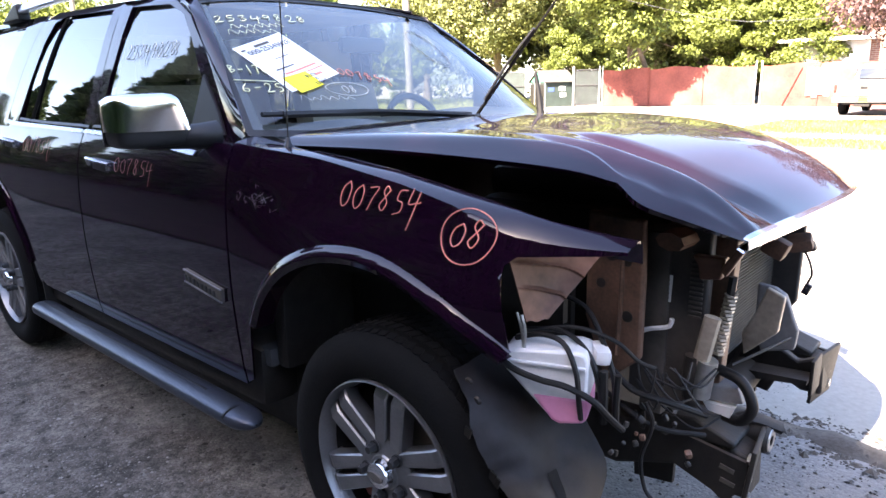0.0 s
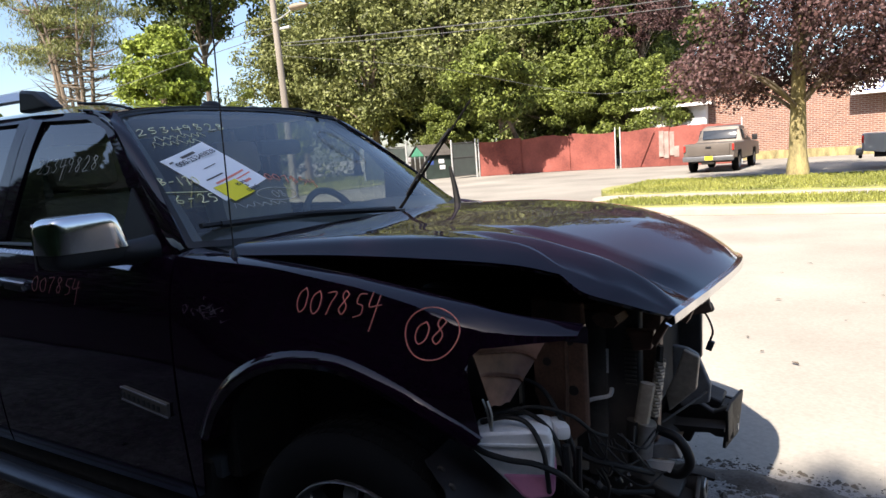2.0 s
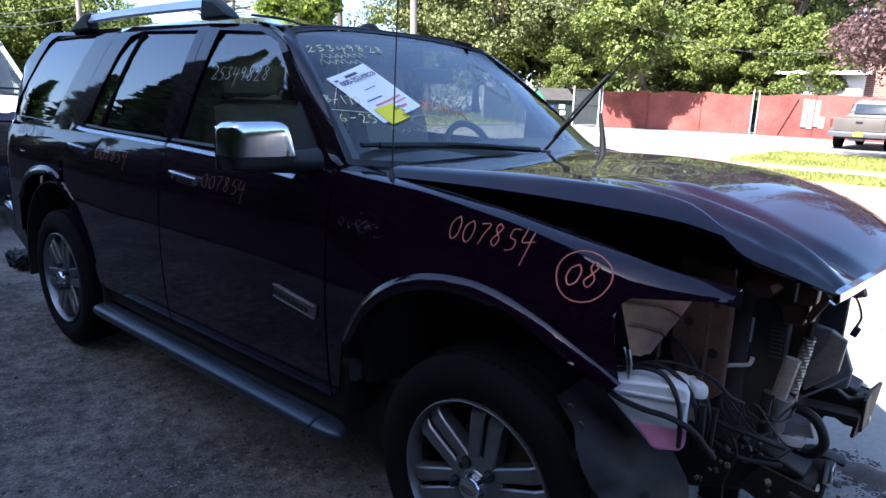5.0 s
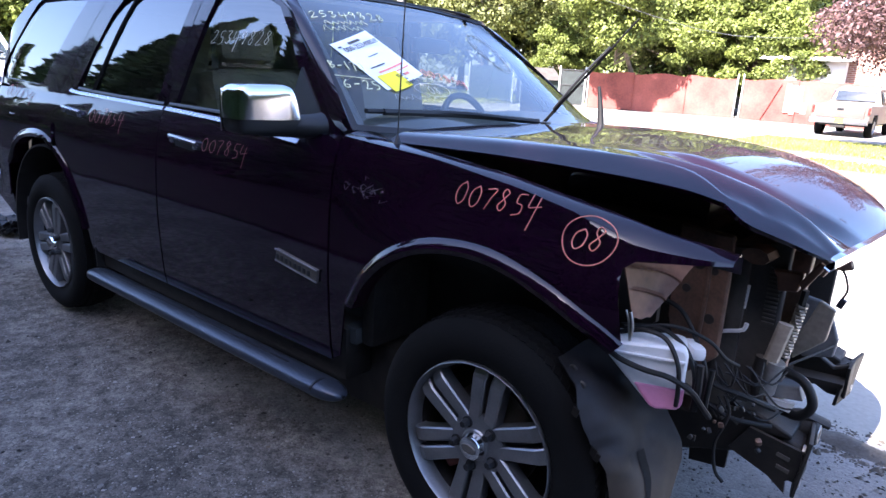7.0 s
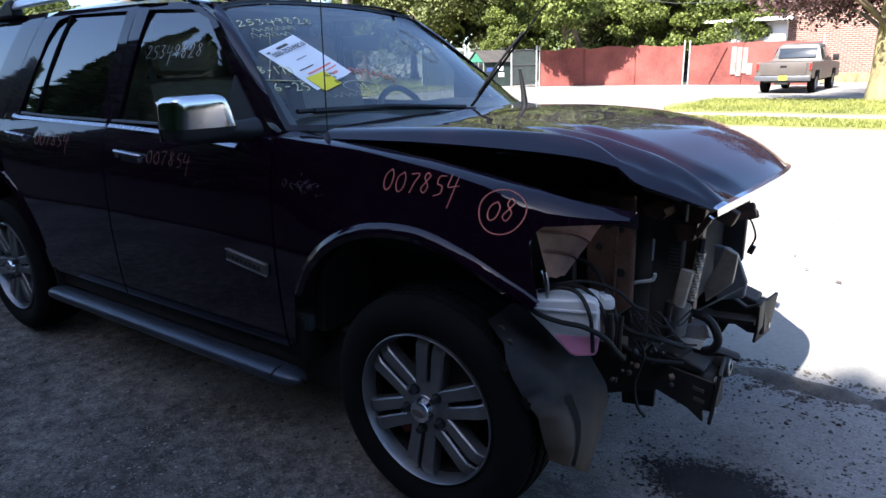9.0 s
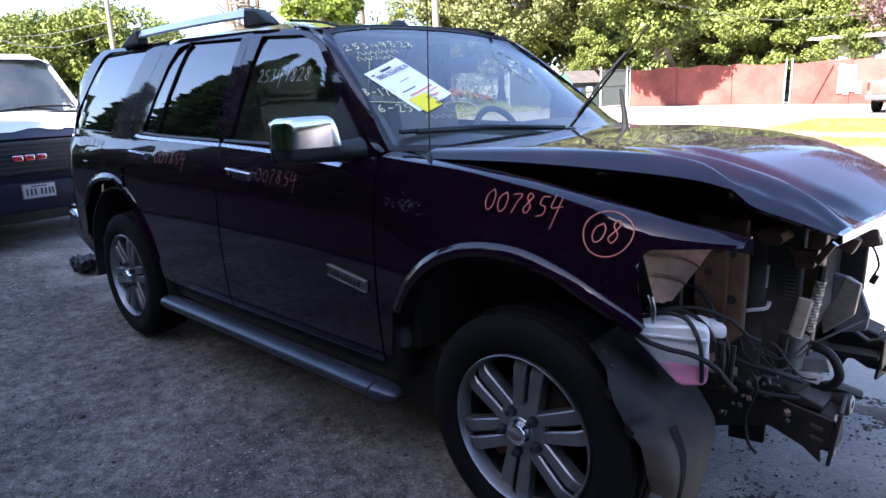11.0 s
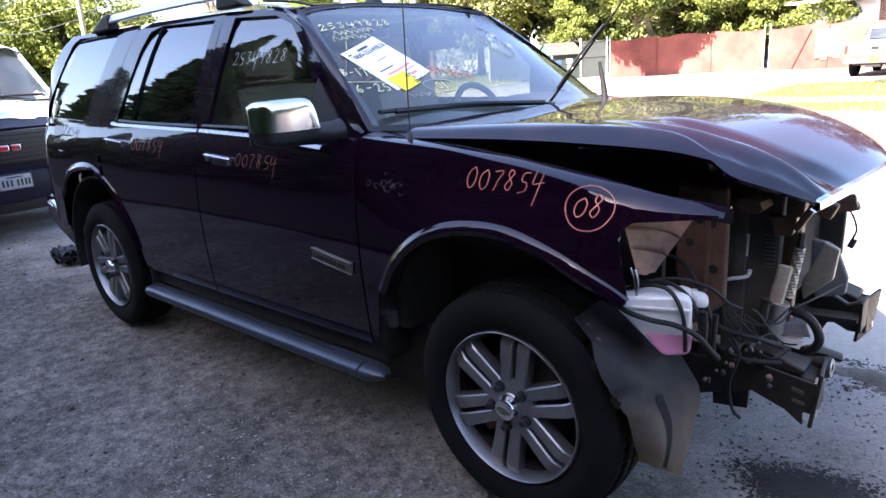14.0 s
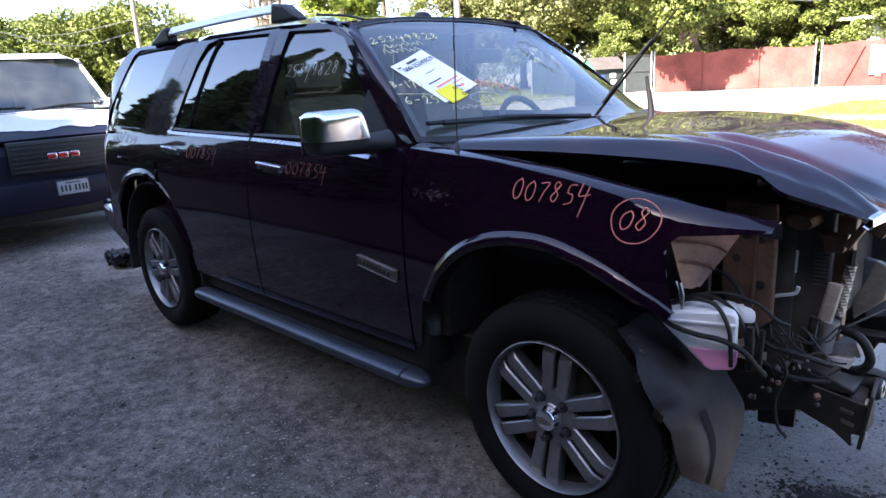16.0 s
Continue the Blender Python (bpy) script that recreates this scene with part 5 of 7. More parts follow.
for far in (0, 1):
    fix = (lambda bm: mirrored(bm, MID)) if far else (lambda bm: bm)
    q = part("quarter_panel", fix(quarter()), M_PAINT, suv, thick=0.01, flip=True)
    part("pillar_frame", fix(ring(CELL_Q, WIN_Q)), M_PAINT, q, thick=0.008, flip=True)
    part("window_pane", fix(pane(([(-3.63, 1.20), (-2.95, 1.20)], [(-3.20, 1.69), (-2.62, 1.68)]), 0.014)), M_GLASS_T, q)
    for arch in (ARCH_F[1:], ARCH_R[1:]):
        rows = []
        for p in spline([(x, 0, z) for x, z in arch], 48):
            cx = 0.0 if p.x > -1.5 else -2.89
            d = Vector((p.x - cx, 0, p.z - 0.37)).normalized()
            o = [(0.006, 0.002), (-0.002, -0.010), (-0.022, -0.017), (-0.038, -0.008), (-0.040, 0.05)]
            rows.append([(p.x + d.x * r, side_y(p.x, p.z) + s, p.z + d.z * r) for r, s in o])
        part("arch_trim", fix(grid(rows)), M_PAINT, suv, "painted wheel-arch lip", thick=0.004)
    # running board
    rows = []
    for i in range(44):
        u = 0.5 - 0.5 * math.cos(math.pi * i / 43)
        x = lerp(-2.30, -0.49, u)
        pin = max(0.0, 1 - max(0, 1 - 22 * u) ** 2 - max(0, 1 - 18 * (1 - u)) ** 2) ** 0.5
        prof = [(0.053 * math.copysign(abs(math.cos(a)) ** 0.9, math.cos(a)), 0.029 * math.copysign(abs(math.sin(a)) ** 0.8, math.sin(a))) for a in [2 * math.pi * k / 20 for k in range(20)]]
        rows.append([(x, -0.035 + a * (0.12 + 0.88 * pin), 0.362 + b * (0.12 + 0.88 * pin)) for a, b in prof])
    rb = part("running_board", fix(grid(rows, close_v=True)), M_BOARD, suv, "grey moulded running board")
    part("end_cap", fix(tube([(-0.600, -0.035, 0.362), (-0.592, -0.035, 0.362)], 0.0542, 20, 3, flat=0.555)), M_PLASTIC, rb)
    for dy in (-0.026, 0.0, 0.024):
        part("tread_strip", fix(box(-1.5, -0.035 + dy, 0.389 - 9 * dy * dy, 1.45, 0.010, 0.006, 0.002)), M_PLASTIC, rb)
    part("rocker", fix(box(-1.50, 0.12, 0.45, 1.85, 0.14, 0.20, 0.03)), M_BLACK, suv)
    # roof rack side rail
    rows = []
    for i in range(20):
        x = lerp(-2.98, -1.74, i / 19)
        zc = 1.768 - 0.035 * far - 0.012 * ((x + 2.4) / 0.8) ** 2 + 0.008 * (x + 2.5)
        h = 0.024
        rows.append([(x, 0.278, zc - h), (x, 0.274, zc - h * 0.6), (x, 0.296, zc + h * 0.8), (x, 0.306, zc + h), (x, 0.322, zc + h * 0.8), (x, 0.326, zc - h * 0.7)])
    rail = part("roof_rail", fix(grid(rows, close_v=True)), M_RAIL, suv, "silver roof rail with black feet", flip=not far)
    part("rail_foot", fix(prism([(-1.53, 1.70), (-1.58, 1.735 - 0.03 * far), (-1.65, 1.775 - 0.04 * far), (-1.75, 1.79 - 0.04 * far), (-1.77, 1.70)], 0.27, 0.33)), M_PLASTIC, rail, bevel=0.012)
    part("rail_foot", fix(prism([(-3.20, 1.70), (-3.10, 1.738), (-2.97, 1.786), (-2.92, 1.786), (-2.90, 1.70)], 0.27, 0.33)), M_PLASTIC, rail, bevel=0.012)
    # pillar beside the windshield
    door_edge = [p + Vector((0, 0.006, 0)) for p in side([(-0.60, 1.20), (-0.68, 1.24), (-0.86, 1.44), (-1.02, 1.58), (-1.14, 1.638), (-1.28, 1.662)], 20)]
    glass_edge = [glass_point(u, 0.004) for u in np.linspace(0.0, 1.0, 20)]
    rows = [[a, a.lerp(b, 0.35) + Vector((0.003, -0.003, 0.003)), a.lerp(b, 0.75) + Vector((0.003, -0.002, 0.003)), b] for a, b in zip(door_edge, glass_edge)]
    part("windshield_pillar", fix(grid(rows)), M_PAINT, suv, thick=0.01, flip=True)


ws = part("windshield", grid([[glass_point(i / 20, j / 30) for j in range(31)] for i in range(21)]), M_GLASS, suv, "dusty curved windshield with paint-pen notes", smooth="all", flip=True)
for u0, u1, v0, v1 in ((0, 0.035, 0, 1), (0.965, 1, 0, 1), (0.035, 0.965, 0, 0.010), (0.035, 0.965, 0.990, 1)):
    part("glass_border", grid([[glass_point(lerp(u0, u1, i / 3), lerp(v0, v1, j / 24)) + Vector((0.002, 0, 0.003)) for j in range(25)] for i in range(4)]), M_PLASTIC, ws, flip=True)
part("windshield_seal", tube([glass_point(0.985, v) + Vector((-0.008, 0, 0.004)) for v in np.linspace(0, 1, 21)], 0.009, 6, 40), M_RUBBER, ws)


def roof():
    rows = []
    for i in range(34):
        u = i / 33
        row = []
        for j in range(31):
            v = j / 30
            s = 2 * v - 1
            xf = glass_point(1.0, v).x - 0.004
            x = lerp(xf, -3.70 + 0.16 * abs(s) ** 3, u)
            edge = table(x, ((-3.4, 1.665), (-2.3, 1.688), (-1.6, 1.676), (-1.25, 1.66), (-1.05, 1.628)))
            y0 = table(edge, PROFILE) + inset(edge) - 0.004
            crown = table(x, ((-3.4, 1.735), (-2.5, 1.765), (-1.8, 1.755), (-1.3, 1.694), (-1.0, 1.66)))
            row.append((x, lerp(y0, 2 * MID - y0, v), edge + (crown - edge) * (1 - abs(s) ** 3.2)))
        rows.append(row)
    return grid(rows)


part("roof", roof(), M_PAINT, suv, smooth="all", thick=0.015)
part("roof_marker", turned([(0.0, 0.035), (0.03, 0.03), (0.045, 0.015), (0.05, 0.0)], 16, "z", (-1.42, 0.93, 1.70)), M_PLASTIC, suv)
both("roof_groove", lambda: tube([(-1.20, 0.375, 1.668), (-1.36, 0.40, 1.700), (-1.60, 0.42, 1.728)], 0.006, 6, 10), M_RUBBER, suv)


def rear_shell():
    rows = []
    for z in np.linspace(0.55, 1.70, 16):
        y0 = side_y(-3.80, min(z, 1.68)) if z < 1.2 else table(z, PROFILE) + inset(z) + 0.05
        xr = -4.0 if z < 1.2 else lerp(-4.0, -3.72, (z - 1.2) / 0.5)
        xs = -3.80 if z < 1.2 else lerp(-3.80, -3.52, (z - 1.2) / 0.5)
        rows.append([(lerp(xs, xr, 1 - abs(2 * v - 1) ** 3), lerp(y0, 2 * MID - y0, v), z) for v in np.linspace(0, 1, 17)])
    return grid(rows)


part("tailgate", rear_shell(), M_PAINT, suv, thick=0.01, flip=True)
part("rear_bumper", box(-3.96, MID, 0.60, 0.24, 1.62, 0.20, 0.06), M_PAINT, suv)
both("bumper_corner", lambda: prism([(-3.88, 0.68), (-3.50, 0.62), (-3.42, 0.42), (-3.48, 0.40), (-3.80, 0.52)], 0.035, 0.25), M_PAINT, suv, bevel=0.02)
both("bumper_reflector", lambda: box(-3.70, 0.045, 0.655, 0.18, 0.03, 0.03, 0.006, turn=pose(0, 0, 0, 0, 10, -10)), M_CHROME, suv)
both("tail_light", lambda: box(-3.88, 0.20, 0.95, 0.06, 0.10, 0.36, 0.02), M_RED, suv)

# ---- underbody and cabin ----
# one solid unseen block, deepened to stop light passing under the car
part("underbody", box(-1.70, MID, 0.34, 3.9, 1.44, 0.26, 0.02), M_BLACK, suv)
part("firewall", box(-0.52, MID, 0.82, 0.06, 1.62, 0.66, 0.02), M_BLACK, suv)
part("cabin_floor", box(-2.05, MID, 0.52, 3.0, 1.66, 0.06, 0.01), M_DASH, suv)
part("dashboard", box(-0.82, MID, 1.05, 0.50, 1.55, 0.28, 0.08), M_DASH, suv, "grey padded dashboard")
part("dash_top", grid([[(lerp(-0.52, -1.05, u), lerp(0.18, 1.68, v), 1.175 + 0.04 * math.sin(math.pi * u) + 0.03 * math.exp(-((v - 0.82) * 6) ** 2) * u) for v in np.linspace(0, 1, 20)] for u in np.linspace(0, 1, 8)]), M_DASH, suv, thick=0.02)


def torus(r, w, m, sides=40):
    bm = bmesh.new()
    rows = []
    for k in range(sides):
        a = 2 * math.pi * k / sides
        c = Vector((0, math.cos(a), math.sin(a)))
        rows.append([m @ (c * r + c * w * math.cos(b) + Vector((1, 0, 0)) * w * math.sin(b)) for b in [2 * math.pi * j / 8 for j in range(8)]])
    return grid(rows, bm, close_u=True, close_v=True)


SWM = pose(-1.12, 1.36, 1.11, 0, -22, 0)
sw = part("steering_wheel", torus(0.185, 0.017, SWM), M_DASH, suv, "dark steering wheel")
part("wheel_hub", box(0, 0, 0, 0.05, 0.16, 0.12, 0.03, turn=None), M_DASH, sw).matrix_basis = SWM
for y, z in ((0.1, 0.02), (-0.1, 0.02), (0.0, -0.1)):
    part("spoke", tube([SWM @ Vector((0, y * 0.5, z * 0.5)), SWM @ Vector((0, y * 1.75, z * 1.75))], 0.016, 6, 3), M_DASH, sw)


def seat(name, y, x, w, material=M_SEAT):
    s = empty(name, "", "")
    s.parent = suv
    for key in ("label", "category"):
        if key in s:
            del s[key]
    part("cushion", box(x + 0.05, y, 0.86, 0.55, w, 0.2, 0.07), material, s)
    part("seat_back", box(x - 0.27, y, 1.09, 0.17, w, 0.54, 0.075, turn=pose(0, 0, 0, 0, -14, 0)), material, s)
    part("headrest", box(x - 0.38, y, 1.475, 0.11, min(w, 0.30), 0.19, 0.05, turn=pose(0, 0, 0, 0, -10, 0)), material, s)
    for dy in (-0.06, 0.06):
        part("headrest_post", tube([(x - 0.375, y + dy, 1.38), (x - 0.39, y + dy, 1.48)], 0.007, 6, 3), M_STEEL, s)
    return s


seat("front_seat", 0.50, -1.42, 0.50)
seat("front_seat", 1.37, -1.42, 0.50)
seat("rear_seat", MID, -2.35, 1.3)
both("seat_belt", lambda: tube([(-1.80, 0.36, 1.52), (-1.74, 0.32, 1.2), (-1.62, 0.26, 0.8)], 0.022, 6, 8, flat=0.15), M_DASH, suv)
both("pillar_trim", lambda: tube([(-1.84, 0.25, 1.2), (-1.86, 0.33, 1.4), (-1.84, 0.40, 1.63)], 0.035, 8, 8, flat=0.5), M_SEAT, suv)
both("front_pillar_trim", lambda: tube([glass_point(u, 0.024) + Vector((-0.035, 0.004, -0.012)) for u in np.linspace(0.02, 0.95, 9)], 0.026, 8, 20, flat=0.6), M_DASH, suv)
part("headliner", box(-2.3, MID, 1.655, 1.9, 1.16, 0.02, 0.005), M_SEAT, suv)
part("inside_mirror", box(-1.06, 0.97, 1.50, 0.04, 0.24, 0.065, 0.02), M_PLASTIC, suv)


# ---- wheels ----
def wheel(x, y, parent, turn_deg, far):
    """Alloy wheel with six twin spokes, tyre with tread blocks, cap and nuts."""
    e = new("wheel")
    e.parent = parent
    e.matrix_basis = pose(x, y, 0.378, 0, 0, 180 if far else 0) @ pose(0, 0, 0, 0, turn_deg, 0)
    ribs = [(0.245, 0.03), (0.249, 0.016), (0.268, 0.004), (0.30, -0.004), (0.33, -0.001), (0.352, 0.010), (0.368, 0.026)]
    for k in range(5):
        y0 = 0.030 + 0.0385 * k
        crown = 0.378 - 9.0 * (y0 + 0.015 - 0.122) ** 2 * 0.25
        ribs += [(crown - 0.009, y0), (crown, y0 + 0.001), (crown, y0 + 0.031), (crown - 0.009, y0 + 0.032)]
    ribs += [(0.366, 0.222), (0.345, 0.236), (0.30, 0.238), (0.255, 0.215)]
    tyre = part("tyre", turned(ribs[::-1], 72, "y"), M_TYRE, e)
    tr = bmesh.new()
    for k in range(76):
        a = 2 * math.pi * k / 76
        for row in range(5):
            y0 = 0.030 + 0.0385 * row
            crown = 0.378 - 9.0 * (y0 + 0.015 - 0.122) ** 2 * 0.25
            m = Matrix.Rotation(a + row * 0.031, 4, "Y") @ Matrix.Translation((0, y0 + 0.016, crown)) @ Matrix.Rotation(radians(24 if row in (0, 4) else -16), 4, "Z")
            bmesh.ops.create_cube(tr, size=1, matrix=m @ Matrix.Diagonal((0.021, 0.031, 0.006, 1)))
    tagged(part("tread_block", tr, M_TYRE, tyre, smooth=False), kind="stuff")
    rim = part("rim", turned([(0.229, 0.052), (0.233, 0.034), (0.237, 0.022), (0.240, 0.014), (0.2425, 0.006), (0.2445, 0.003), (0.2475, 0.005), (0.249, 0.018)], 72, "y"), M_ALLOY, e, "grey alloy rim with six twin spokes")
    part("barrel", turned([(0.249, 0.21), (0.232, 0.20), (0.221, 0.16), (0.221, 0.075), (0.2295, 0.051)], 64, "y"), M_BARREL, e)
    part("brake_disc", turned([(0.03, 0.098), (0.155, 0.098), (0.155, 0.12), (0.03, 0.12)], 40, "y"), M_ALLOY_DK, e)
    # black disc added behind the spokes, so the gaps are painted dark as shade
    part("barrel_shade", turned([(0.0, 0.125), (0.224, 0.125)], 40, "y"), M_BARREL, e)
    part("brake_caliper", box(-0.125, 0.092, -0.125, 0.10, 0.03, 0.06, 0.012, turn=pose(0, 0, 0, 0, 45, 0)), M_CALIPER, e, "rusty red brake caliper behind the spokes")
    hub = part("hub", turned([(0.0, 0.014), (0.044, 0.014), (0.048, 0.019), (0.082, 0.021), (0.092, 0.027), (0.097, 0.055), (0.0, 0.06)], 40, "y"), M_ALLOY, rim)
    for k in range(6):
        a = 2 * math.pi * k / 6
        for s in (-1, 1):
            rows = []
            for r, w, y0 in ((0.066, 0.0195, 0.022), (0.10, 0.0200, 0.021), (0.14, 0.0210, 0.018), (0.18, 0.0220, 0.015), (0.205, 0.0226, 0.014), (0.2065, 0.0226, 0.0145), (0.2335, 0.0232, 0.027)):
                off = s * (w + lerp(0.0066, 0.0082, (r - 0.066) / 0.17))
                sec = [(-w, y0 + 0.045), (-w, y0 + 0.005), (-w + 0.004, y0), (w - 0.004, y0), (w, y0 + 0.005), (w, y0 + 0.045)]
                rows.append([((off + a0) * math.cos(a) + r * math.sin(a), b0, r * math.cos(a) - (off + a0) * math.sin(a)) for a0, b0 in sec])
            part("spoke", grid(rows, close_v=True), M_ALLOY, rim)
        # black bar backs each slot, with shade put into its colour
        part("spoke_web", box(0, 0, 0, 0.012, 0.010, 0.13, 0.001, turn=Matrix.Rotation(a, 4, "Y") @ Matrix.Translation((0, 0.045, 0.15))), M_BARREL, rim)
    cap = part("centre_cap", turned([(0.0, -0.012), (0.022, -0.012), (0.034, -0.008), (0.038, 0.0), (0.040, 0.02)], 28, "y"), M_CHROME, hub, "chrome centre cap")
    oval = turned([(0.0, -0.016), (0.024, -0.016), (0.026, -0.012)], 24, "y")
    for v in oval.verts:
        v.co.z *= 0.5
    part("cap_emblem", oval, M_ALLOY_DK, cap)
    for k in range(5):
        a = 2 * math.pi * (k + 0.5) / 5
        part("lug_nut", turned([(0.0, -0.006), (0.010, -0.006), (0.0135, 0.0), (0.0135, 0.03)], 6, "y", (0.068 * math.sin(a), 0, 0.068 * math.cos(a))), M_PLASTIC, hub)
        # black disc with the shade of the nut's recess put in
        part("nut_seat", turned([(0.0, 0.0165), (0.017, 0.0165), (0.018, 0.022)], 14, "y", (0.068 * math.sin(a), 0, 0.068 * math.cos(a))), M_PLASTIC, hub)
    return e


wheel(0.0, 0.0, suv, 8, False)
wheel(-2.888, 0.0, suv, 20, False)
wheel(0.0, 2 * MID, suv, 40, True)
wheel(-2.888, 2 * MID, suv, 5, True)
for cx, x0 in ((0.0, 0.54), (-2.89, 0.53)):
    def well():
        rows = []
        for k in range(21):
            a = radians(lerp(-10, 190, k / 20))
            rows.append([(cx + x0 * math.cos(a), y, 0.38 + x0 * math.sin(a)) for y in (0.014, 0.2, 0.36)])
        return grid(rows)
    if cx < -1:
        both("wheel_well", well, M_BLACK, suv, thick=0.01)
    both("well_back", lambda: prism([(cx - 0.56, 0.4), (cx + 0.33, 0.4), (cx + 0.33, 0.85), (cx + 0.2, 0.98), (cx - 0.25, 0.98), (cx - 0.56, 0.8)], 0.36, 0.38), M_BLACK, suv)
part("axle", tube([(-2.888, 0.2, 0.37), (-2.888, 1.66, 0.37)], 0.05, 10, 4), M_BLACK, suv)


# ---- front: hood ----
# guide lines of the bent hood from the cowl to the nose, near edge to far edge
LIP = ((-0.47, 0.118, 1.178), (-0.10, 0.150, 1.180), (0.20, 0.185, 1.170), (0.40, 0.215, 1.155), (0.50, 0.240, 1.132), (0.565, 0.215, 1.098), (0.645, 0.258, 1.065), (0.722, 0.340, 1.022))
FOLD = ((-0.465, 0.150, 1.200), (-0.10, 0.205, 1.212), (0.20, 0.262, 1.210), (0.385, 0.290, 1.194), (0.505, 0.262, 1.140), (0.580, 0.268, 1.114), (0.655, 0.300, 1.080), (0.727, 0.350, 1.028))
BEND = ((-0.45, 0.22, 1.212), (-0.10, 0.31, 1.222), (0.20, 0.350, 1.216), (0.37, 0.350, 1.202), (0.485, 0.352, 1.176), (0.575, 0.368, 1.146), (0.66, 0.378, 1.100), (0.738, 0.385, 1.034))
DIP = ((-0.42, 0.42, 1.221), (-0.05, 0.46, 1.227), (0.20, 0.48, 1.211), (0.30, 0.47, 1.199), (0.44, 0.46, 1.152), (0.56, 0.465, 1.104), (0.66, 0.47, 1.072), (0.745, 0.465, 1.034))
RIDGE = ((-0.40, 0.58, 1.223), (-0.05, 0.585, 1.229), (0.20, 0.54, 1.214), (0.32, 0.49, 1.206), (0.46, 0.50, 1.170), (0.58, 0.525, 1.122), (0.68, 0.54, 1.082), (0.760, 0.56, 1.038))
MIDDLE = ((-0.37, 0.93, 1.223), (-0.02, 0.93, 1.232), (0.20, 0.93, 1.224), (0.36, 0.93, 1.208), (0.52, 0.93, 1.180), (0.64, 0.93, 1.138), (0.73, 0.93, 1.090), (0.788, 0.93, 1.046))
SLOPE = ((-0.40, 1.30, 1.205), (-0.02, 1.30, 1.210), (0.20, 1.30, 1.200), (0.36, 1.29, 1.182), (0.50, 1.27, 1.150), (0.60, 1.25, 1.112), (0.68, 1.23, 1.068), (0.732, 1.21, 1.030))
EDGE = ((-0.47, 1.745, 1.09), (-0.10, 1.745, 1.085), (0.15, 1.735, 1.07), (0.28, 1.70, 1.055), (0.38, 1.66, 1.04), (0.46, 1.61, 1.02), (0.52, 1.56, 1.005), (0.56, 1.50, 0.99))
SHARP = (0, 1, 0.4, 1, 1, 0, 0, 0)
GUIDES = [spline(g, 61) if k > 1 else spline(g[:5], 36) + spline(g[4:], 26)[1:] for k, g in enumerate((LIP, FOLD, BEND, DIP, RIDGE, MIDDLE, SLOPE, EDGE))]


def hood_point(u, v):
    """u from the cowl to the nose, v from the near edge to the far edge."""
    f = min(59.999, max(0, u * 60))
    i, a = int(f), f - int(f)
    row = [g[i].lerp(g[i + 1], a) for g in GUIDES]
    s = min(6.9999, max(0, v * 7))
    k, b = int(s), s - int(s)
    p0, p1, p2, p3 = row[max(0, k - 1)], row[k], row[k + 1], row[min(7, k + 2)]
    front = step(u, 0.20, 0.50)
    m1 = (p2 - p1).lerp((p2 - p0) * 0.5, 1 - SHARP[k] * front) if k else p2 - p1
    m2 = (p2 - p1).lerp((p3 - p1) * 0.5, 1 - SHARP[k + 1] * front) if k < 6 else p2 - p1
    h = b * b * (3 - 2 * b)
    p = p1 * (1 - h) + p2 * h + m1 * (b * (1 - b) ** 2) - m2 * (b * b * (1 - b))
    p.z += 0.0022 * noise.noise((u * 9, v * 7, 3)) * step(u, 0.45, 0.8)
    return p


hood = part("hood", grid([[hood_point(i / 60, j / 70) for j in range(71)] for i in range(61)]), M_PAINT, suv, "bent maroon hood, creased and standing open a little", smooth="all", thick=0.012, flip=True)
part("hood_inner", grid([[hood_point(lerp(0.04, 0.95, i / 16), lerp(0.17, 0.97, j / 16)) + Vector((0, 0, -0.03 - 0.008 * (i % 2))) for j in range(17)] for i in range(17)]), M_BROWN, hood, thick=0.004)
lip = bmesh.new()
rows = []
for k in range(40):
    v = lerp(0.02, 0.88, k / 39)
    p = hood_point(1.0, v)
    rows.append([p + Vector((-0.004, 0, 0.004)), p + Vector((0.010, 0, 0.0)), p + Vector((0.012, 0, -0.018)), p + Vector((0.002, 0, -0.028)), p + Vector((-0.012, 0, -0.02))])
part("nose_trim", grid(rows, lip), M_CHROME, hood, "bright chrome strip along the hood's front edge", thick=0.003)
part("washer_nozzle", box(-0.385, 0.882, 1.222, 0.03, 0.035, 0.014, 0.005), M_PLASTIC, hood)
part("cowl", grid([[(lerp(-0.36, -0.56, u) - 0.12 * (2 * v - 1) ** 2, lerp(0.13, 1.73, v), 1.168 + 0.012 * u) for v in np.linspace(0, 1, 15)] for u in (0, 0.5, 1)]), M_PLASTIC, suv, "black plastic cowl below the windshield", thick=0.01)

# wipers: one resting, one lifted off the glass
w1 = part("wiper_arm", tube([(-0.46, 0.95, 1.222), (-0.525, 0.65, 1.242), (-0.56, 0.42, 1.252), (-0.60, 0.22, 1.256)], 0.012, 6, 14), M_PLASTIC, suv, "black wiper lying on the glass")
part("wiper_blade", tube([(-0.445, 0.90, 1.225), (-0.535, 0.55, 1.252), (-0.62, 0.16, 1.258)], 0.014, 6, 14, flat=0.6), M_RUBBER, w1)

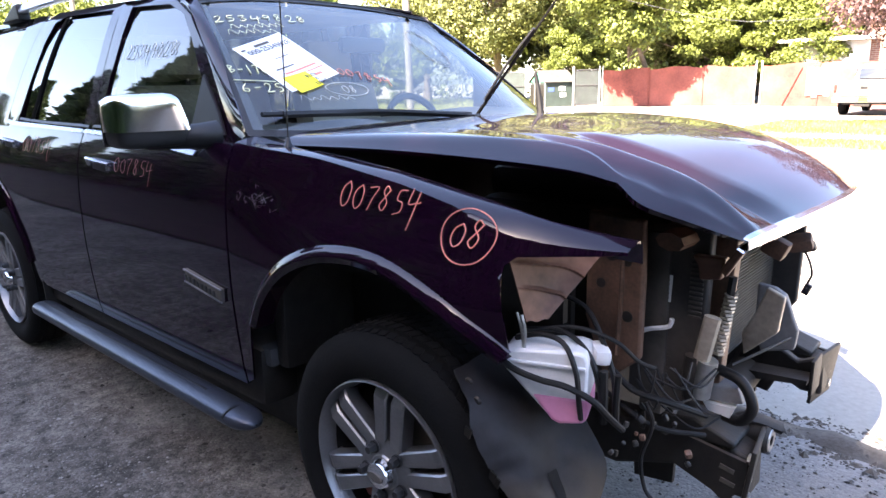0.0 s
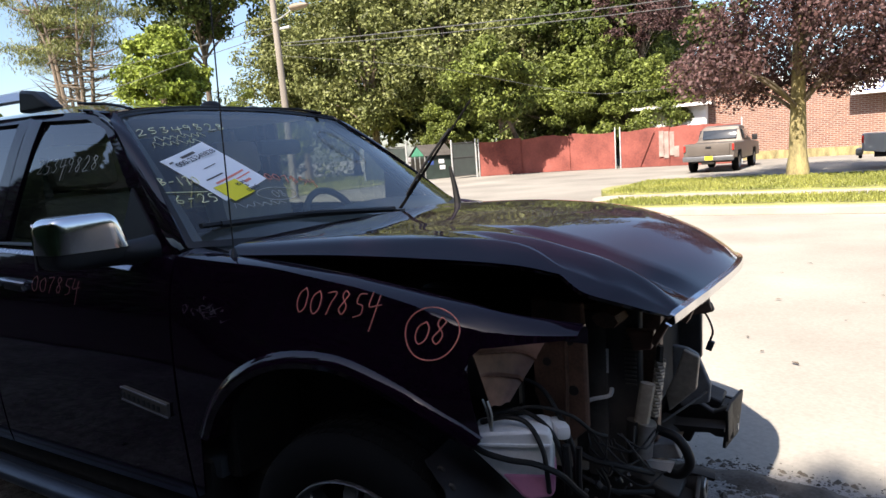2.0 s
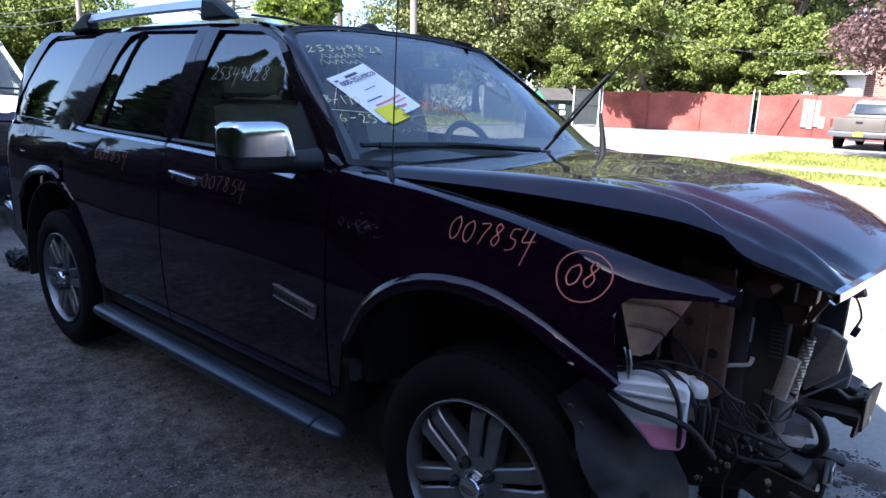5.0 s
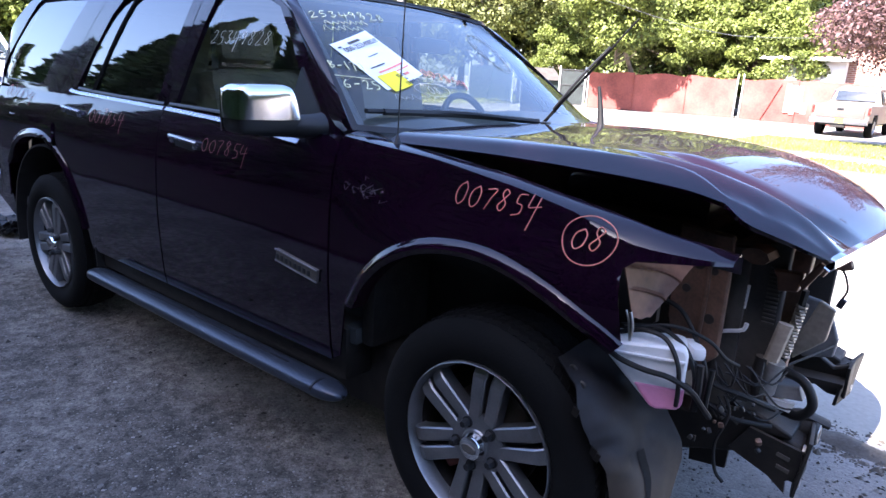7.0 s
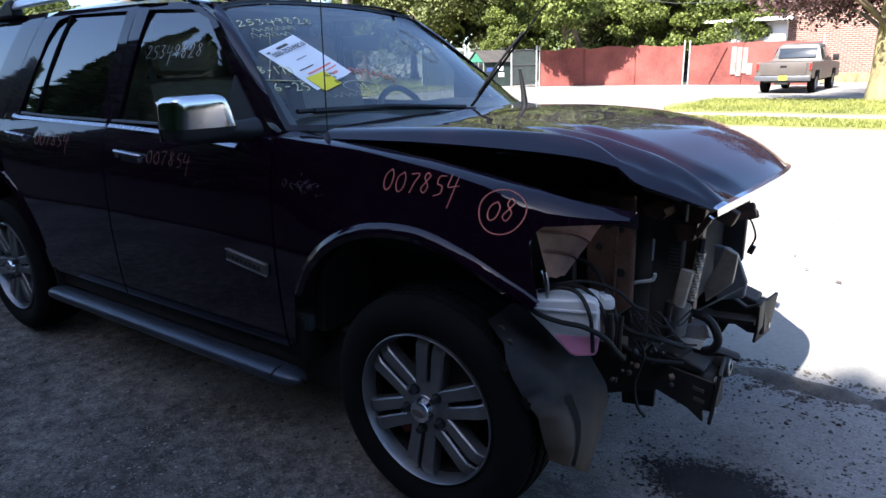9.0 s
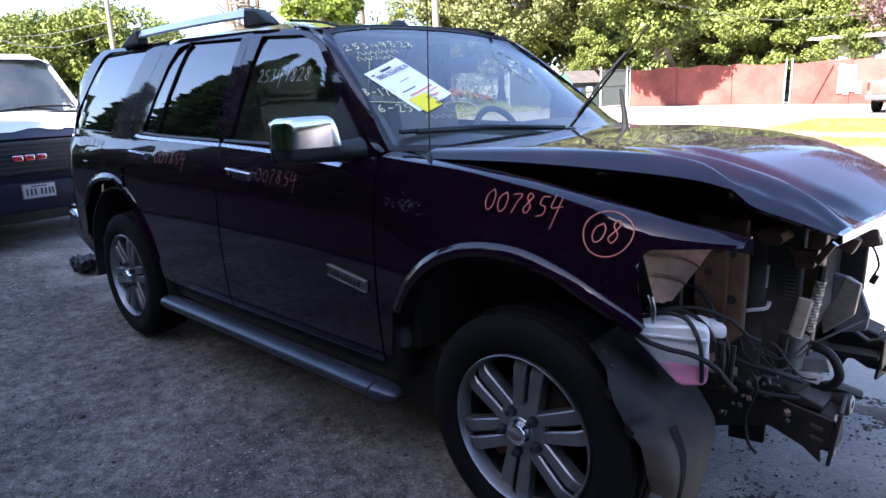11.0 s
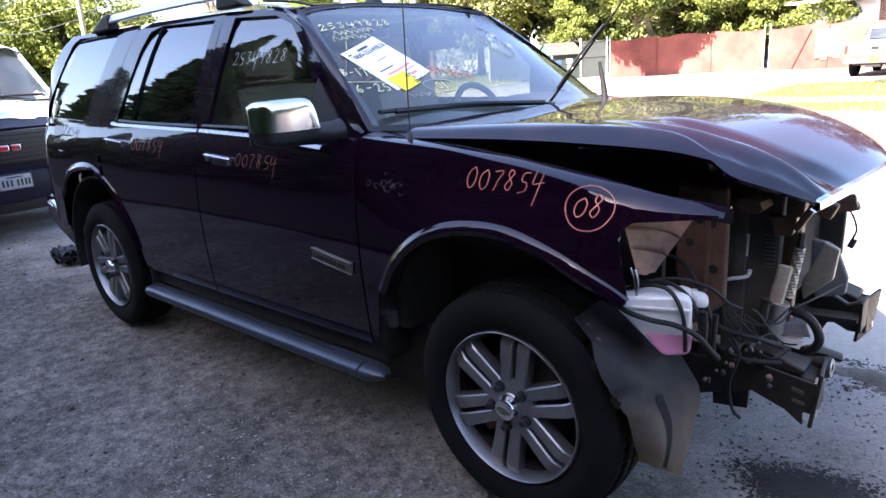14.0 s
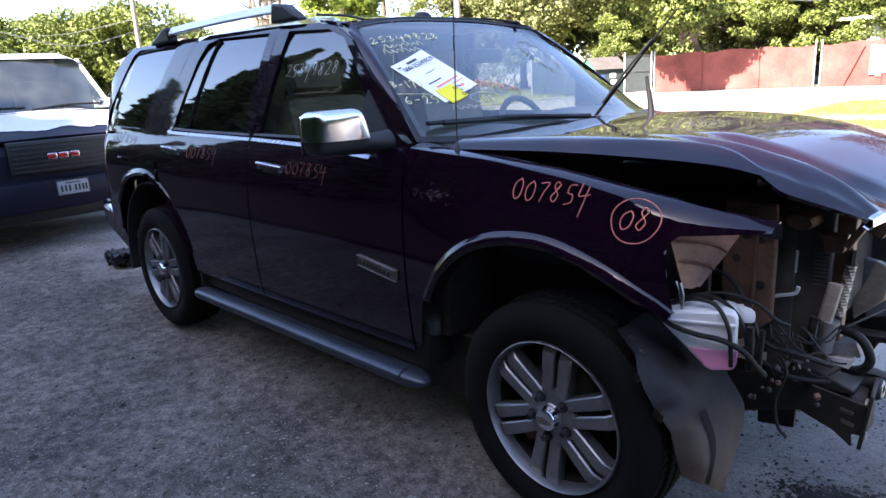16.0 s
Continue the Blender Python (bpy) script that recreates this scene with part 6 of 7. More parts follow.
# the lifted wiper
w2 = part("wiper_arm", tube([(-0.30, 1.18, 1.20), (-0.31, 1.18, 1.28), (-0.325, 1.175, 1.37)], lambda u: 0.020 - 0.012 * u, 8, 8, flat=0.8), M_RUBBER, suv, "black wiper lifted off the glass")
part("wiper_blade", tube([(-0.447, 0.966, 1.215), (-0.27, 0.97, 1.415), (-0.098, 0.972, 1.61)], lambda u: 0.0085 - 0.004 * u, 6, 16, flat=0.6), M_RUBBER, w2)
part("blade_spine", tube([(-0.40, 0.958, 1.275), (-0.29, 0.955, 1.405), (-0.19, 0.962, 1.51)], 0.0055, 6, 10), M_PLASTIC, w2)

# antenna on the near fender
ant = part("antenna", tube([(-0.432, 0.112, 1.17), (-0.422, 0.112, 1.55), (-0.408, 0.115, 1.98)], 0.0022, 6, 8), M_BLACK, suv, "thin black whip antenna")
part("antenna_base", turned([(0.0, 0.035), (0.006, 0.03), (0.010, 0.012), (0.016, 0.006), (0.018, -0.01)], 14, "z", (-0.432, 0.112, 1.168)), M_PLASTIC, ant)


# ---- door mirrors ----
def mirror_shell(x0, x1, y0, y1, z0, z1, p=3.0, nu=24, nv=14, cut=None):
    rows = []
    for i in range(nu):
        a = 2 * math.pi * i / nu
        row = []
        for j in range(nv):
            b = math.pi * (j / (nv - 1) - 0.5)
            c, s = math.cos(b), math.sin(b)

            def f(t):
                return math.copysign(abs(t) ** (2 / p), t)

            row.append(((x0 + x1) / 2 + (x1 - x0) / 2 * f(c) * f(math.cos(a)), (y0 + y1) / 2 + (y1 - y0) / 2 * f(c) * f(math.sin(a)), (z0 + z1) / 2 + (z1 - z0) / 2 * f(s)))
        rows.append(row)
    bm = grid(rows, close_u=True)
    bmesh.ops.remove_doubles(bm, verts=bm.verts, dist=0.0005)
    bmesh.ops.recalc_face_normals(bm, faces=bm.faces)
    # the outer end leans back
    for v in bm.verts:
        v.co.x -= 0.30 * (y1 - v.co.y)
        v.co.z += 0.02 * (v.co.y - y0)
        v.co.y += 0.05 * ((z1 - v.co.z) / (z1 - z0) - 0.35) * step(v.co.y, (y0 + y1) / 2, y1)
    if cut:
        bmesh.ops.bisect_plane(bm, geom=bm.verts[:] + bm.edges[:] + bm.faces[:], plane_co=(0, 0, cut[0]), plane_no=(0, 0, 1), clear_inner=True)
        bmesh.ops.bisect_plane(bm, geom=bm.verts[:] + bm.edges[:] + bm.faces[:], plane_co=(cut[1], 0, 0), plane_no=(1, -0.45, 0), clear_inner=True)
    return bm


housing = part("door_mirror", mirror_shell(-0.842, -0.732, -0.198, -0.02, 1.172, 1.318, 6), M_PLASTIC, suv, "black door mirror with chrome cap")
part("mirror_cap", mirror_shell(-0.840, -0.727, -0.201, -0.016, 1.170, 1.323, 6, 40, 24, (1.222, -0.850)), M_CHROME, housing, "chrome upper cap", thick=-0.002)
part("mirror_arm", tube([(-0.83, -0.10, 1.196), (-0.79, -0.02, 1.198), (-0.755, 0.03, 1.200), (-0.74, 0.08, 1.204)], lambda u: 0.036 + 0.012 * u, 12, 10, flat=0.85), M_PLASTIC, housing)
part("mirror_glass", box(-0.905, -0.12, 1.245, 0.006, 0.17, 0.13, 0.002, turn=pose(0, 0, 0, 0, 0, 16)), M_CHROME, housing)

# ---- paint-pen writing ----
STROKES = {
    "0": [[(0.5, 1), (0.1, 0.75), (0.05, 0.3), (0.35, 0), (0.7, 0.2), (0.75, 0.7), (0.5, 1)]],
    "1": [[(0.45, 1), (0.35, 0.5), (0.3, 0)]],
    "2": [[(0.1, 0.8), (0.4, 1), (0.65, 0.75), (0.35, 0.3), (0.05, 0), (0.75, 0.05)]],
    "3": [[(0.1, 0.95), (0.6, 0.95), (0.35, 0.55), (0.65, 0.3), (0.3, 0), (0.05, 0.1)]],
    "4": [[(0.12, 0.95), (0.02, 0.42), (0.45, 0.44), (0.88, 0.5)], [(0.66, 0.85), (0.52, 0.2), (0.38, -0.5)]],
    "5": [[(0.75, 1), (0.25, 0.95), (0.2, 0.6), (0.6, 0.5), (0.6, 0.15), (0.1, 0)]],
    "6": [[(0.55, 1), (0.15, 0.55), (0.1, 0.1), (0.45, 0), (0.6, 0.3), (0.2, 0.4)]],
    "7": [[(0.05, 0.95), (0.7, 1), (0.45, 0.5), (0.25, -0.05)]],
    "8": [[(0.65, 0.85), (0.35, 1), (0.2, 0.75), (0.6, 0.35), (0.4, 0), (0.1, 0.2), (0.35, 0.5), (0.65, 0.85)]],
    "9": [[(0.65, 0.8), (0.3, 1), (0.1, 0.7), (0.4, 0.5), (0.65, 0.8), (0.55, 0.3), (0.4, 0)]],
    "-": [[(0.05, 0.5), (0.65, 0.52)]],
    "B": [[(0.1, 0), (0.15, 1)], [(0.15, 1), (0.65, 0.8), (0.2, 0.52), (0.75, 0.3), (0.1, 0)]],
}


def pen(name, body, spot, step_x, height, material, r=0.003, slope=0.0, seed=0, label=""):
    """Hand-written characters on a surface: spot(a, b) gives the place a metres along and b up."""
    rng = random.Random(seed)
    bm = bmesh.new()
    for k, ch in enumerate(body):
        da, db, sc = k * step_x + rng.uniform(-0.04, 0.04) * step_x, k * step_x * slope + rng.uniform(-0.06, 0.06) * height, rng.uniform(0.9, 1.12)
        for stroke in STROKES.get(ch, []):
            pts = spline([(x * step_x * 0.92 + 0.18 * y * step_x, y * height * sc, 0) for x, y in stroke], 8 + 5 * len(stroke))
            tube([spot(da + p.x, db + p.y) for p in pts], r, 5, len(pts), bm, smooth=False)
    return part(name, bm, material, suv, label)


def loop(name, spot, a, b, material, r=0.003):
    pts = [spot(a * math.cos(t) * (1 + 0.03 * math.sin(3 * t)), b * math.sin(t)) for t in [2 * math.pi * k / 40 for k in range(41)]]
    return part(name, tube(pts, r, 5, 41, smooth=False), material, suv)


def on_side(x0, z0, lift=0.003):
    return lambda a, b: body(x0 + a, z0 + b, lift)


pen("paint_number", "007854", on_side(-0.153, 1.046), 0.0462, 0.056, M_ORANGE, 0.0015, 0.02, 1, "orange hand-written number on the fender")
pen("paint_number", "08", on_side(0.219, 1.0), 0.047, 0.052, M_ORANGE, 0.0018, 0.06, 2)
loop("paint_circle", on_side(0.264, 1.026), 0.067, 0.056, M_ORANGE, 0.0017)
pen("paint_number", "007854", on_side(-1.348, 1.055), 0.050, 0.052, M_FAINTPEN, 0.0010, -0.02, 3)
pen("paint_number", "007854", on_side(-2.315, 1.085), 0.056, 0.058, M_FAINTPEN, 0.0010, -0.01, 4)
pen("paint_number", "007854", on_side(-3.40, 1.135), 0.066, 0.054, M_FAINTPEN, 0.0009, -0.02, 5)
pen("paint_number", "25349828", on_side(-1.46, 1.452, -0.004), 0.048, 0.048, M_WHITEPEN, 0.0014, 0.0, 6)


def glass_uy(u, y):
    v = ((y - MID) / lerp(0.79, 0.592, u) + 1) / 2
    return glass_point(u, v)


def on_glass(u0, y0, lift=0.004):
    """Along the windshield: a to the far side, b up the glass."""
    return lambda a, b: glass_uy(u0 + b / 1.02, y0 + a) + Vector((0.7, 0, 0.7)) * lift


pen("pen_note", "25349828", on_glass(0.785, 0.300), 0.054, 0.052, M_YELPEN, 0.0016, -0.04, 7, "yellow paint-pen number on the glass")
pen("pen_note", "B-170", on_glass(0.392, 0.202), 0.0240, 0.055, M_YELPEN, 0.0018, -0.12, 8)
part("pen_line", tube([on_glass(0.345, 0.192)(0.023 * k, -0.004 * k) for k in range(6)], 0.0014, 5, 6, smooth=False), M_YELPEN, suv)
pen("pen_note", "6-25", on_glass(0.268, 0.192), 0.031, 0.054, M_YELPEN, 0.0018, -0.05, 9)
pen("pen_note", "007854", on_glass(0.365, 0.575), 0.034, 0.042, M_ORANGE, 0.0014, -0.35, 10)
pen("pen_note", "08", on_glass(0.25, 0.515), 0.030, 0.04, M_WHITEPEN, 0.0013, 0, 11)
loop("pen_circle", on_glass(0.272, 0.54), 0.085, 0.042, M_WHITEPEN, 0.0013)
loop("pen_circle", lambda a, b: on_glass(0.59, 1.235)(a + 0.16 * b, b), 0.075, 0.17, M_FAINTWHITE, 0.0009)
loop("pen_circle", lambda a, b: on_glass(0.60, 1.243)(a + 0.18 * b, b), 0.068, 0.16, M_FAINTWHITE, 0.0007)


def scribble(u, y0, y1, h, material, seed):
    """A row of unreadable quick strokes on the glass."""
    rng = random.Random(seed)
    n = int((y1 - y0) / 0.016)
    pts = [(k * (y1 - y0) / n, h * (0.1 + 0.9 * (k % 2)) * rng.uniform(0.5, 1.1), 0) for k in range(n + 1)]
    bm = bmesh.new()
    for k in range(0, n - 1, 3):
        run = spline(pts[k : k + 4], 14) if len(pts[k : k + 4]) > 2 else []
        if run:
            tube([on_glass(u, y0)(p.x, p.y) for p in run], 0.0011, 4, len(run), bm, smooth=False)
    return part("pen_scribble", bm, material, suv)


for k, (u, y0, y1, h) in enumerate(((0.72, 0.34, 0.57, 0.040), (0.672, 0.31, 0.53, 0.046), (0.205, 0.33, 0.54, 0.034))):
    scribble(u, y0, y1, h, M_YELPEN if 0.5 < u else M_WHITEPEN, k)


def patch(name, corners, lift, material, parent, label):
    """A flat paper on the glass, from four (u, y) corners."""
    rows = []
    for i in range(7):
        a, b = i / 6, 1 - i / 6
        row = []
        for j in range(7):
            c, d = j / 6, 1 - j / 6
            u = b * (d * corners[0][0] + c * corners[1][0]) + a * (d * corners[3][0] + c * corners[2][0])
            y = b * (d * corners[0][1] + c * corners[1][1]) + a * (d * corners[3][1] + c * corners[2][1])
            row.append(glass_uy(u, y) + Vector((0.7, 0, 0.7)) * lift)
        rows.append(row)
    return part(name, grid(rows), material, parent, label, thick=0.0008, flip=True)


PAPER = ((0.565, 0.272), (0.680, 0.518), (0.375, 0.576), (0.26, 0.328))
sheet = patch("paper_label", PAPER, 0.003, M_PAPER, suv, "white printed paper label on the windshield")
patch("yellow_label", ((0.345, 0.335), (0.39, 0.445), (0.30, 0.462), (0.25, 0.352)), 0.006, M_YELLOW, suv, "yellow label below the paper")


def paper_at(a, b, lift=0.006):
    """a along the printed lines, b down the sheet, both 0 to 1."""
    (u0, y0), (u1, y1), (u2, y2), (u3, y3) = PAPER
    u = lerp(lerp(u0, u1, a), lerp(u3, u2, a), b)
    y = lerp(lerp(y0, y1, a), lerp(y3, y2, a), b)
    return glass_uy(u, y) + Vector((0.7, 0, 0.7)) * lift


def paper_text(body, a, b, size, material, parent, lift=0.006):
    o = paper_at(a, b, lift)
    ex = (paper_at(a + 0.2, b, lift) - o).normalized()
    up = (o - paper_at(a, b + 0.1, lift))
    ez = ex.cross(up).normalized()
    ey = ez.cross(ex)
    cu = bpy.data.curves.new("print", "FONT")
    cu.body, cu.size, cu.extrude = body, size, 0.0003
    cu.materials.append(material)
    ob = new("printed_text", cu)
    ob.parent = parent
    ob.matrix_basis = Matrix.Translation(o) @ Matrix((ex, ey, ez)).transposed().to_4x4()
    return ob


paper_text("000-25349828", 0.10, 0.24, 0.035, M_INK, sheet)
paper_text("RUN", 0.40, 0.90, 0.024, M_INK, sheet, 0.010)
paper_text("&", 0.50, 0.97, 0.022, M_INK, sheet, 0.010)
paper_text("DRIVE", 0.42, 1.05, 0.024, M_INK, sheet, 0.010)
for a0, a1, b, h in ((0.3, 0.6, 0.08, 0.045), (0.05, 0.12, 0.10, 0.03), (0.35, 0.62, 0.42, 0.012), (0.15, 0.5, 0.6, 0.02), (0.2, 0.85, 0.7, 0.03), (0.55, 0.9, 0.78, 0.02), (0.6, 0.75, 0.86, 0.04)):
    rows = [[paper_at(lerp(a0, a1, i / 4), b + c) for c in (0, h)] for i in range(5)]
    part("print_bar", grid(rows), M_ORANGE if b > 0.65 else M_ALLOY_DK, sheet, thick=0.0005)

# scuffed paint and dents
rng0 = random.Random(12)
for k in range(20):
    x, z = -0.465 + 0.055 * rng0.gauss(0, 0.6), 1.034 + 0.020 * rng0.gauss(0, 0.7)
    pts = [on_side(x, z, 0.0015)(0.010 * j * rng0.uniform(-0.4, 1.2), 0.007 * j * rng0.uniform(-1.2, 0.8)) for j in range(4)]
    part("scratch", tube(pts, lambda u: 0.0021 * (1.05 - u) * (0.3 + u), 5, 10, flat=0.25), M_SCUFF, suv)
for x, z in ((-3.30, 1.045),):
    part("scratch", tube([on_side(x, z)(0.03 * j, -0.008 * j * (1 - 0.5 * j)) for j in range(3)], 0.0025, 5, 8), M_STEEL, suv)

# badge lettering
for k in range(8):
    part("badge_bar", box(-0.848 + 0.0235 * k, -0.0222, 0.7545 - 0.0033 * k, 0.015 if k != 3 else 0.010, 0.002, 0.018, 0.001), M_PLASTIC, suv)


# ---- stripped front end ----
def pull(bm, x0, k, z0=None, kz=1.0):
    """Draws in what stands out past x0."""
    for v in bm.verts:
        if v.co.x > x0:
            v.co.x = x0 + (v.co.x - x0) * k
        if z0 is not None:
            v.co.z = z0 + (v.co.z - z0) * kz
    return bm


def bucket():
    """Back wall of the headlight bay: a bowl with two pressed ridges that narrows to a point below."""
    rows = []
    for i in range(25):
        u = i / 24
        row = []
        for j in range(73):
            w = j / 72
            x = lerp(lerp(0.336, 0.372, w), lerp(0.440, 0.398, w), u)
            y = lerp(lerp(0.080, 0.106, w), lerp(0.315, 0.150, w), u) + 0.055 * math.sin(math.pi * u) * (1 - w)
            z = lerp(lerp(1.010, 0.966, u), 0.842, w)
            ridge = sum(math.exp(-((w - c - 0.16 * (u - 0.5)) / 0.016) ** 2) for c in (0.30, 0.62)) * step(u, 0.0, 0.12)
            row.append((x + 0.004 * ridge, y - 0.005 * ridge, z + 0.004 * noise.noise((u * 3, w * 3, 5))))
        rows.append(row)
    return grid(rows)


both("headlight_bay", bucket, M_PRIMER, suv, "tan undercoated headlight bay with pressed ridges", thick=0.004)
for far in (0, 1):
    fix = (lambda bm: mirrored(bm, MID)) if far else (lambda bm: bm)
    ap = part("apron_panel", fix(prism([(0.36, 0.78), (0.36, 1.04), (0.50, 1.03), (0.505, 0.90), (0.505, 0.70), (0.42, 0.62)], 0.375, 0.40)), M_BROWN, suv, "rusty brown inner apron panel with holes", bevel=0.006)
    for x, z, r in ((0.425, 0.945, 0.016), (0.40, 0.87, 0.011), (0.465, 0.93, 0.010), (0.47, 0.80, 0.013)):
        part("hole", fix(turned([(0, 0.3735), (r, 0.3735), (r * 1.15, 0.376)], 14, "y", (x, 0, z))), M_BLACK, ap)
    part("panel_seam", fix(tube([(0.452, 0.372, 0.98), (0.455, 0.372, 0.85), (0.448, 0.372, 0.70)], 0.006, 6, 6)), M_BROWN, ap)
    part("strut", fix(tube([(0.374, 0.085, 0.865), (0.383, 0.085, 0.83), (0.378, 0.09, 0.785)], 0.004, 6, 8)), M_STEEL, suv)
    part("strut", fix(tube([(0.362, 0.085, 0.868), (0.372, 0.085, 0.84), (0.378, 0.09, 0.785)], 0.003, 6, 8)), M_STEEL, suv)
    part("side_shroud", fix(prism([(0.435, 0.56), (0.44, 0.93), (0.47, 1.0), (0.62, 1.02), (0.615, 0.62), (0.58, 0.56)], 0.47, 0.50)), M_SHROUD, suv, bevel=0.006)
    # frame horn with a torn flange
    horn = part("frame_horn", fix(pull(prism([(-0.3, 0.34), (-0.3, 0.46), (0.42, 0.47), (0.50, 0.52), (0.68, 0.49), (0.77, 0.47), (0.775, 0.36), (0.70, 0.36), (0.60, 0.40), (0.48, 0.36), (0.40, 0.33)], 0.50, 0.60), 0.58, 0.80)), M_BLACK, suv, "bent black frame horn", bevel=0.01)
    part("tow_plate", fix(prism([(0.43, 0.285), (0.535, 0.30), (0.54, 0.44), (0.42, 0.43)], 0.55, 0.565)), M_BLACK, horn, smooth=False)
    part("torn_flange", fix(pull(prism([(0.55, 0.41), (0.68, 0.37), (0.740, 0.335), (0.735, 0.37), (0.775, 0.40), (0.77, 0.47), (0.60, 0.49)], 0.478, 0.49), 0.58, 0.80)), M_BLACK, horn, smooth=False)
    part("horn_step", fix(prism([(0.46, 0.515), (0.60, 0.535), (0.70, 0.50), (0.70, 0.485), (0.46, 0.48)], 0.49, 0.61)), M_BLACK, horn, bevel=0.006)
    for x, z in ((0.690, 0.440), (0.694, 0.405)):
        part("slot", fix(box(x, 0.4765, z, 0.034, 0.003, 0.012, 0.001, turn=pose(0, 0, 0, 0, 12, 0))), M_ALLOY_DK, horn)
    part("end_flange", fix(pull(box(0.765, 0.55, 0.42, 0.014, 0.16, 0.17, 0.004, turn=pose(0, 0, 0, 0, 8, 10)), 0.58, 0.80)), M_BLACK, horn)
    for dz in (-0.05, 0.0, 0.05):
        part("bolt", fix(pull(turned([(0, 0.775), (0.013, 0.777), (0.014, 0.765)], 6, "x", (0.002, 0.50, 0.42 + dz)), 0.58, 0.80)), M_STEEL, horn)
part("torn_bracket", pull(tube([(0.66, 0.58, 0.50), (0.72, 0.62, 0.515), (0.80, 0.66, 0.49)], 0.028, 8, 8, flat=0.5), 0.58, 0.80), M_BLACK, suv)
part("pipe_end", pull(turned([(0.012, 0.785), (0.03, 0.785), (0.036, 0.775), (0.034, 0.72), (0.03, 0.68)], 16, "x", (0, 0.62, 0.47)), 0.58, 0.80), M_BLACK, suv)
part("pipe_ring", pull(turned([(0.014, 0.788), (0.028, 0.788), (0.030, 0.783)], 16, "x", (0, 0.62, 0.47)), 0.58, 0.80), M_STEEL, suv)
part("crossmember", tube([(0.52, 0.5, 0.50), (0.57, MID, 0.47), (0.52, 1.37, 0.50)], 0.05, 10, 12, flat=0.8), M_BLACK, suv)
part("radiator", box(0.50, MID + 0.02, 0.76, 0.06, 0.92, 0.46, 0.01), M_ALLOY_DK, suv, "dusty dark radiator core")
fins = bmesh.new()
for k in range(44):
    box(0.533, MID + 0.02, 0.55 + 0.0098 * k, 0.006, 0.90, 0.003, bm=fins)
tagged(part("radiator_fin", fins, M_ALLOY_DK, suv, smooth=False), kind="stuff")
part("upper_tie_bar", tube([(0.55, 0.40, 0.985), (0.59, MID, 0.99), (0.55, 1.47, 0.985)], 0.035, 8, 12, flat=0.6), M_BROWN, suv)
for k in range(14):
    part("edge_fin", box(0.592, 0.468, 0.80 + 0.0115 * k, 0.030, 0.008, 0.0045), M_ALLOY_DK, suv)
lab = part("shroud_sticker", box(0.524, 0.467, 0.857, 0.022, 0.003, 0.066, 0.001, turn=pose(0, 0, 0, 0, 2, 0)), M_TANK, suv, "small pale sticker with grey bars")
for k in range(5):
    part("sticker_bar", box(0.524, 0.4645, 0.835 + 0.011 * k, 0.012, 0.001, 0.005), M_ALLOY_DK, lab)
# latch support and bent brackets in the middle
part("latch_post", prism([(0.60, 0.56), (0.61, 0.99), (0.66, 1.0), (0.65, 0.80), (0.64, 0.56)], 0.52, 0.56), M_BROWN, suv, smooth=False, bevel=0.004)
part("tan_bracket", prism([(0.587, 0.952), (0.66, 0.955), (0.652, 0.905), (0.606, 0.898), (0.60, 0.93)], 0.44, 0.47), M_PRIMER, suv, "bent tan bracket", smooth=False, bevel=0.005)
part("tan_bracket", prism([(0.665, 0.915), (0.705, 0.985), (0.69, 0.995), (0.652, 0.93)], 0.43, 0.45), M_PRIMER, suv, smooth=False, bevel=0.004)
part("aluminium_bar", tube([(0.640, 0.45, 0.815), (0.628, 0.452, 0.75), (0.618, 0.455, 0.695)], 0.019, 8, 8, flat=0.6), M_TANMETAL, suv, "bright bent aluminium bar")
part("receiver", tube([(0.632, 0.462, 0.705), (0.622, 0.466, 0.65), (0.617, 0.47, 0.61)], 0.024, 12, 8), M_STEEL, suv)
part("dark_pipe", tube([(0.60, 0.455, 0.71), (0.595, 0.455, 0.65), (0.60, 0.47, 0.58)], 0.018, 10, 8), M_BLACK, suv)
spring = [(0.660 - 0.0002 * k + 0.012 * math.cos(k * 1.1), 0.50 + 0.012 * math.sin(k * 1.1), 0.862 - 0.00155 * k) for k in range(100)]
part("coil", tube(spring, 0.0040, 5, 200, smooth=False), M_TANMETAL, suv)
part("ribbed_core", tube([(0.660, 0.502, 0.90), (0.651, 0.502, 0.79), (0.640, 0.502, 0.70)], 0.010, 6, 8), M_BLACK, suv)
part("tan_strut_plate", prism([(0.61, 0.60), (0.69, 0.68), (0.70, 0.78), (0.655, 0.80), (0.63, 0.72), (0.60, 0.66)], 0.80, 0.82), M_TANMETAL, suv, "dusty tan strut plate", smooth=False, bevel=0.005)
part("grey_panel", prism([(0.589, 0.764), (0.637, 0.757), (0.666, 0.740), (0.705, 0.644), (0.70, 0.585), (0.613, 0.56), (0.59, 0.64)], 0.95, 0.975), M_TORN, suv, "torn grey plastic panel", smooth=False, bevel=0.006)
hk = part("bent_bumper_bracket", pull(prism([(0.801, 0.564), (0.811, 0.460), (0.790, 0.478), (0.744, 0.482), (0.706, 0.478), (0.675, 0.452), (0.654, 0.409), (0.614, 0.416), (0.530, 0.470), (0.56, 0.56), (0.62, 0.592), (0.70, 0.565), (0.747, 0.54)], 1.0, 1.03), 0.53, 0.80, 0.50, 0.9), M_BLACK, suv, "bent black bumper bracket sticking out", bevel=0.006)
part("bracket_flange", pull(box(0.806, 1.0, 0.512, 0.012, 0.09, 0.115, 0.003), 0.53, 0.80, 0.50, 0.9), M_BLACK, hk)
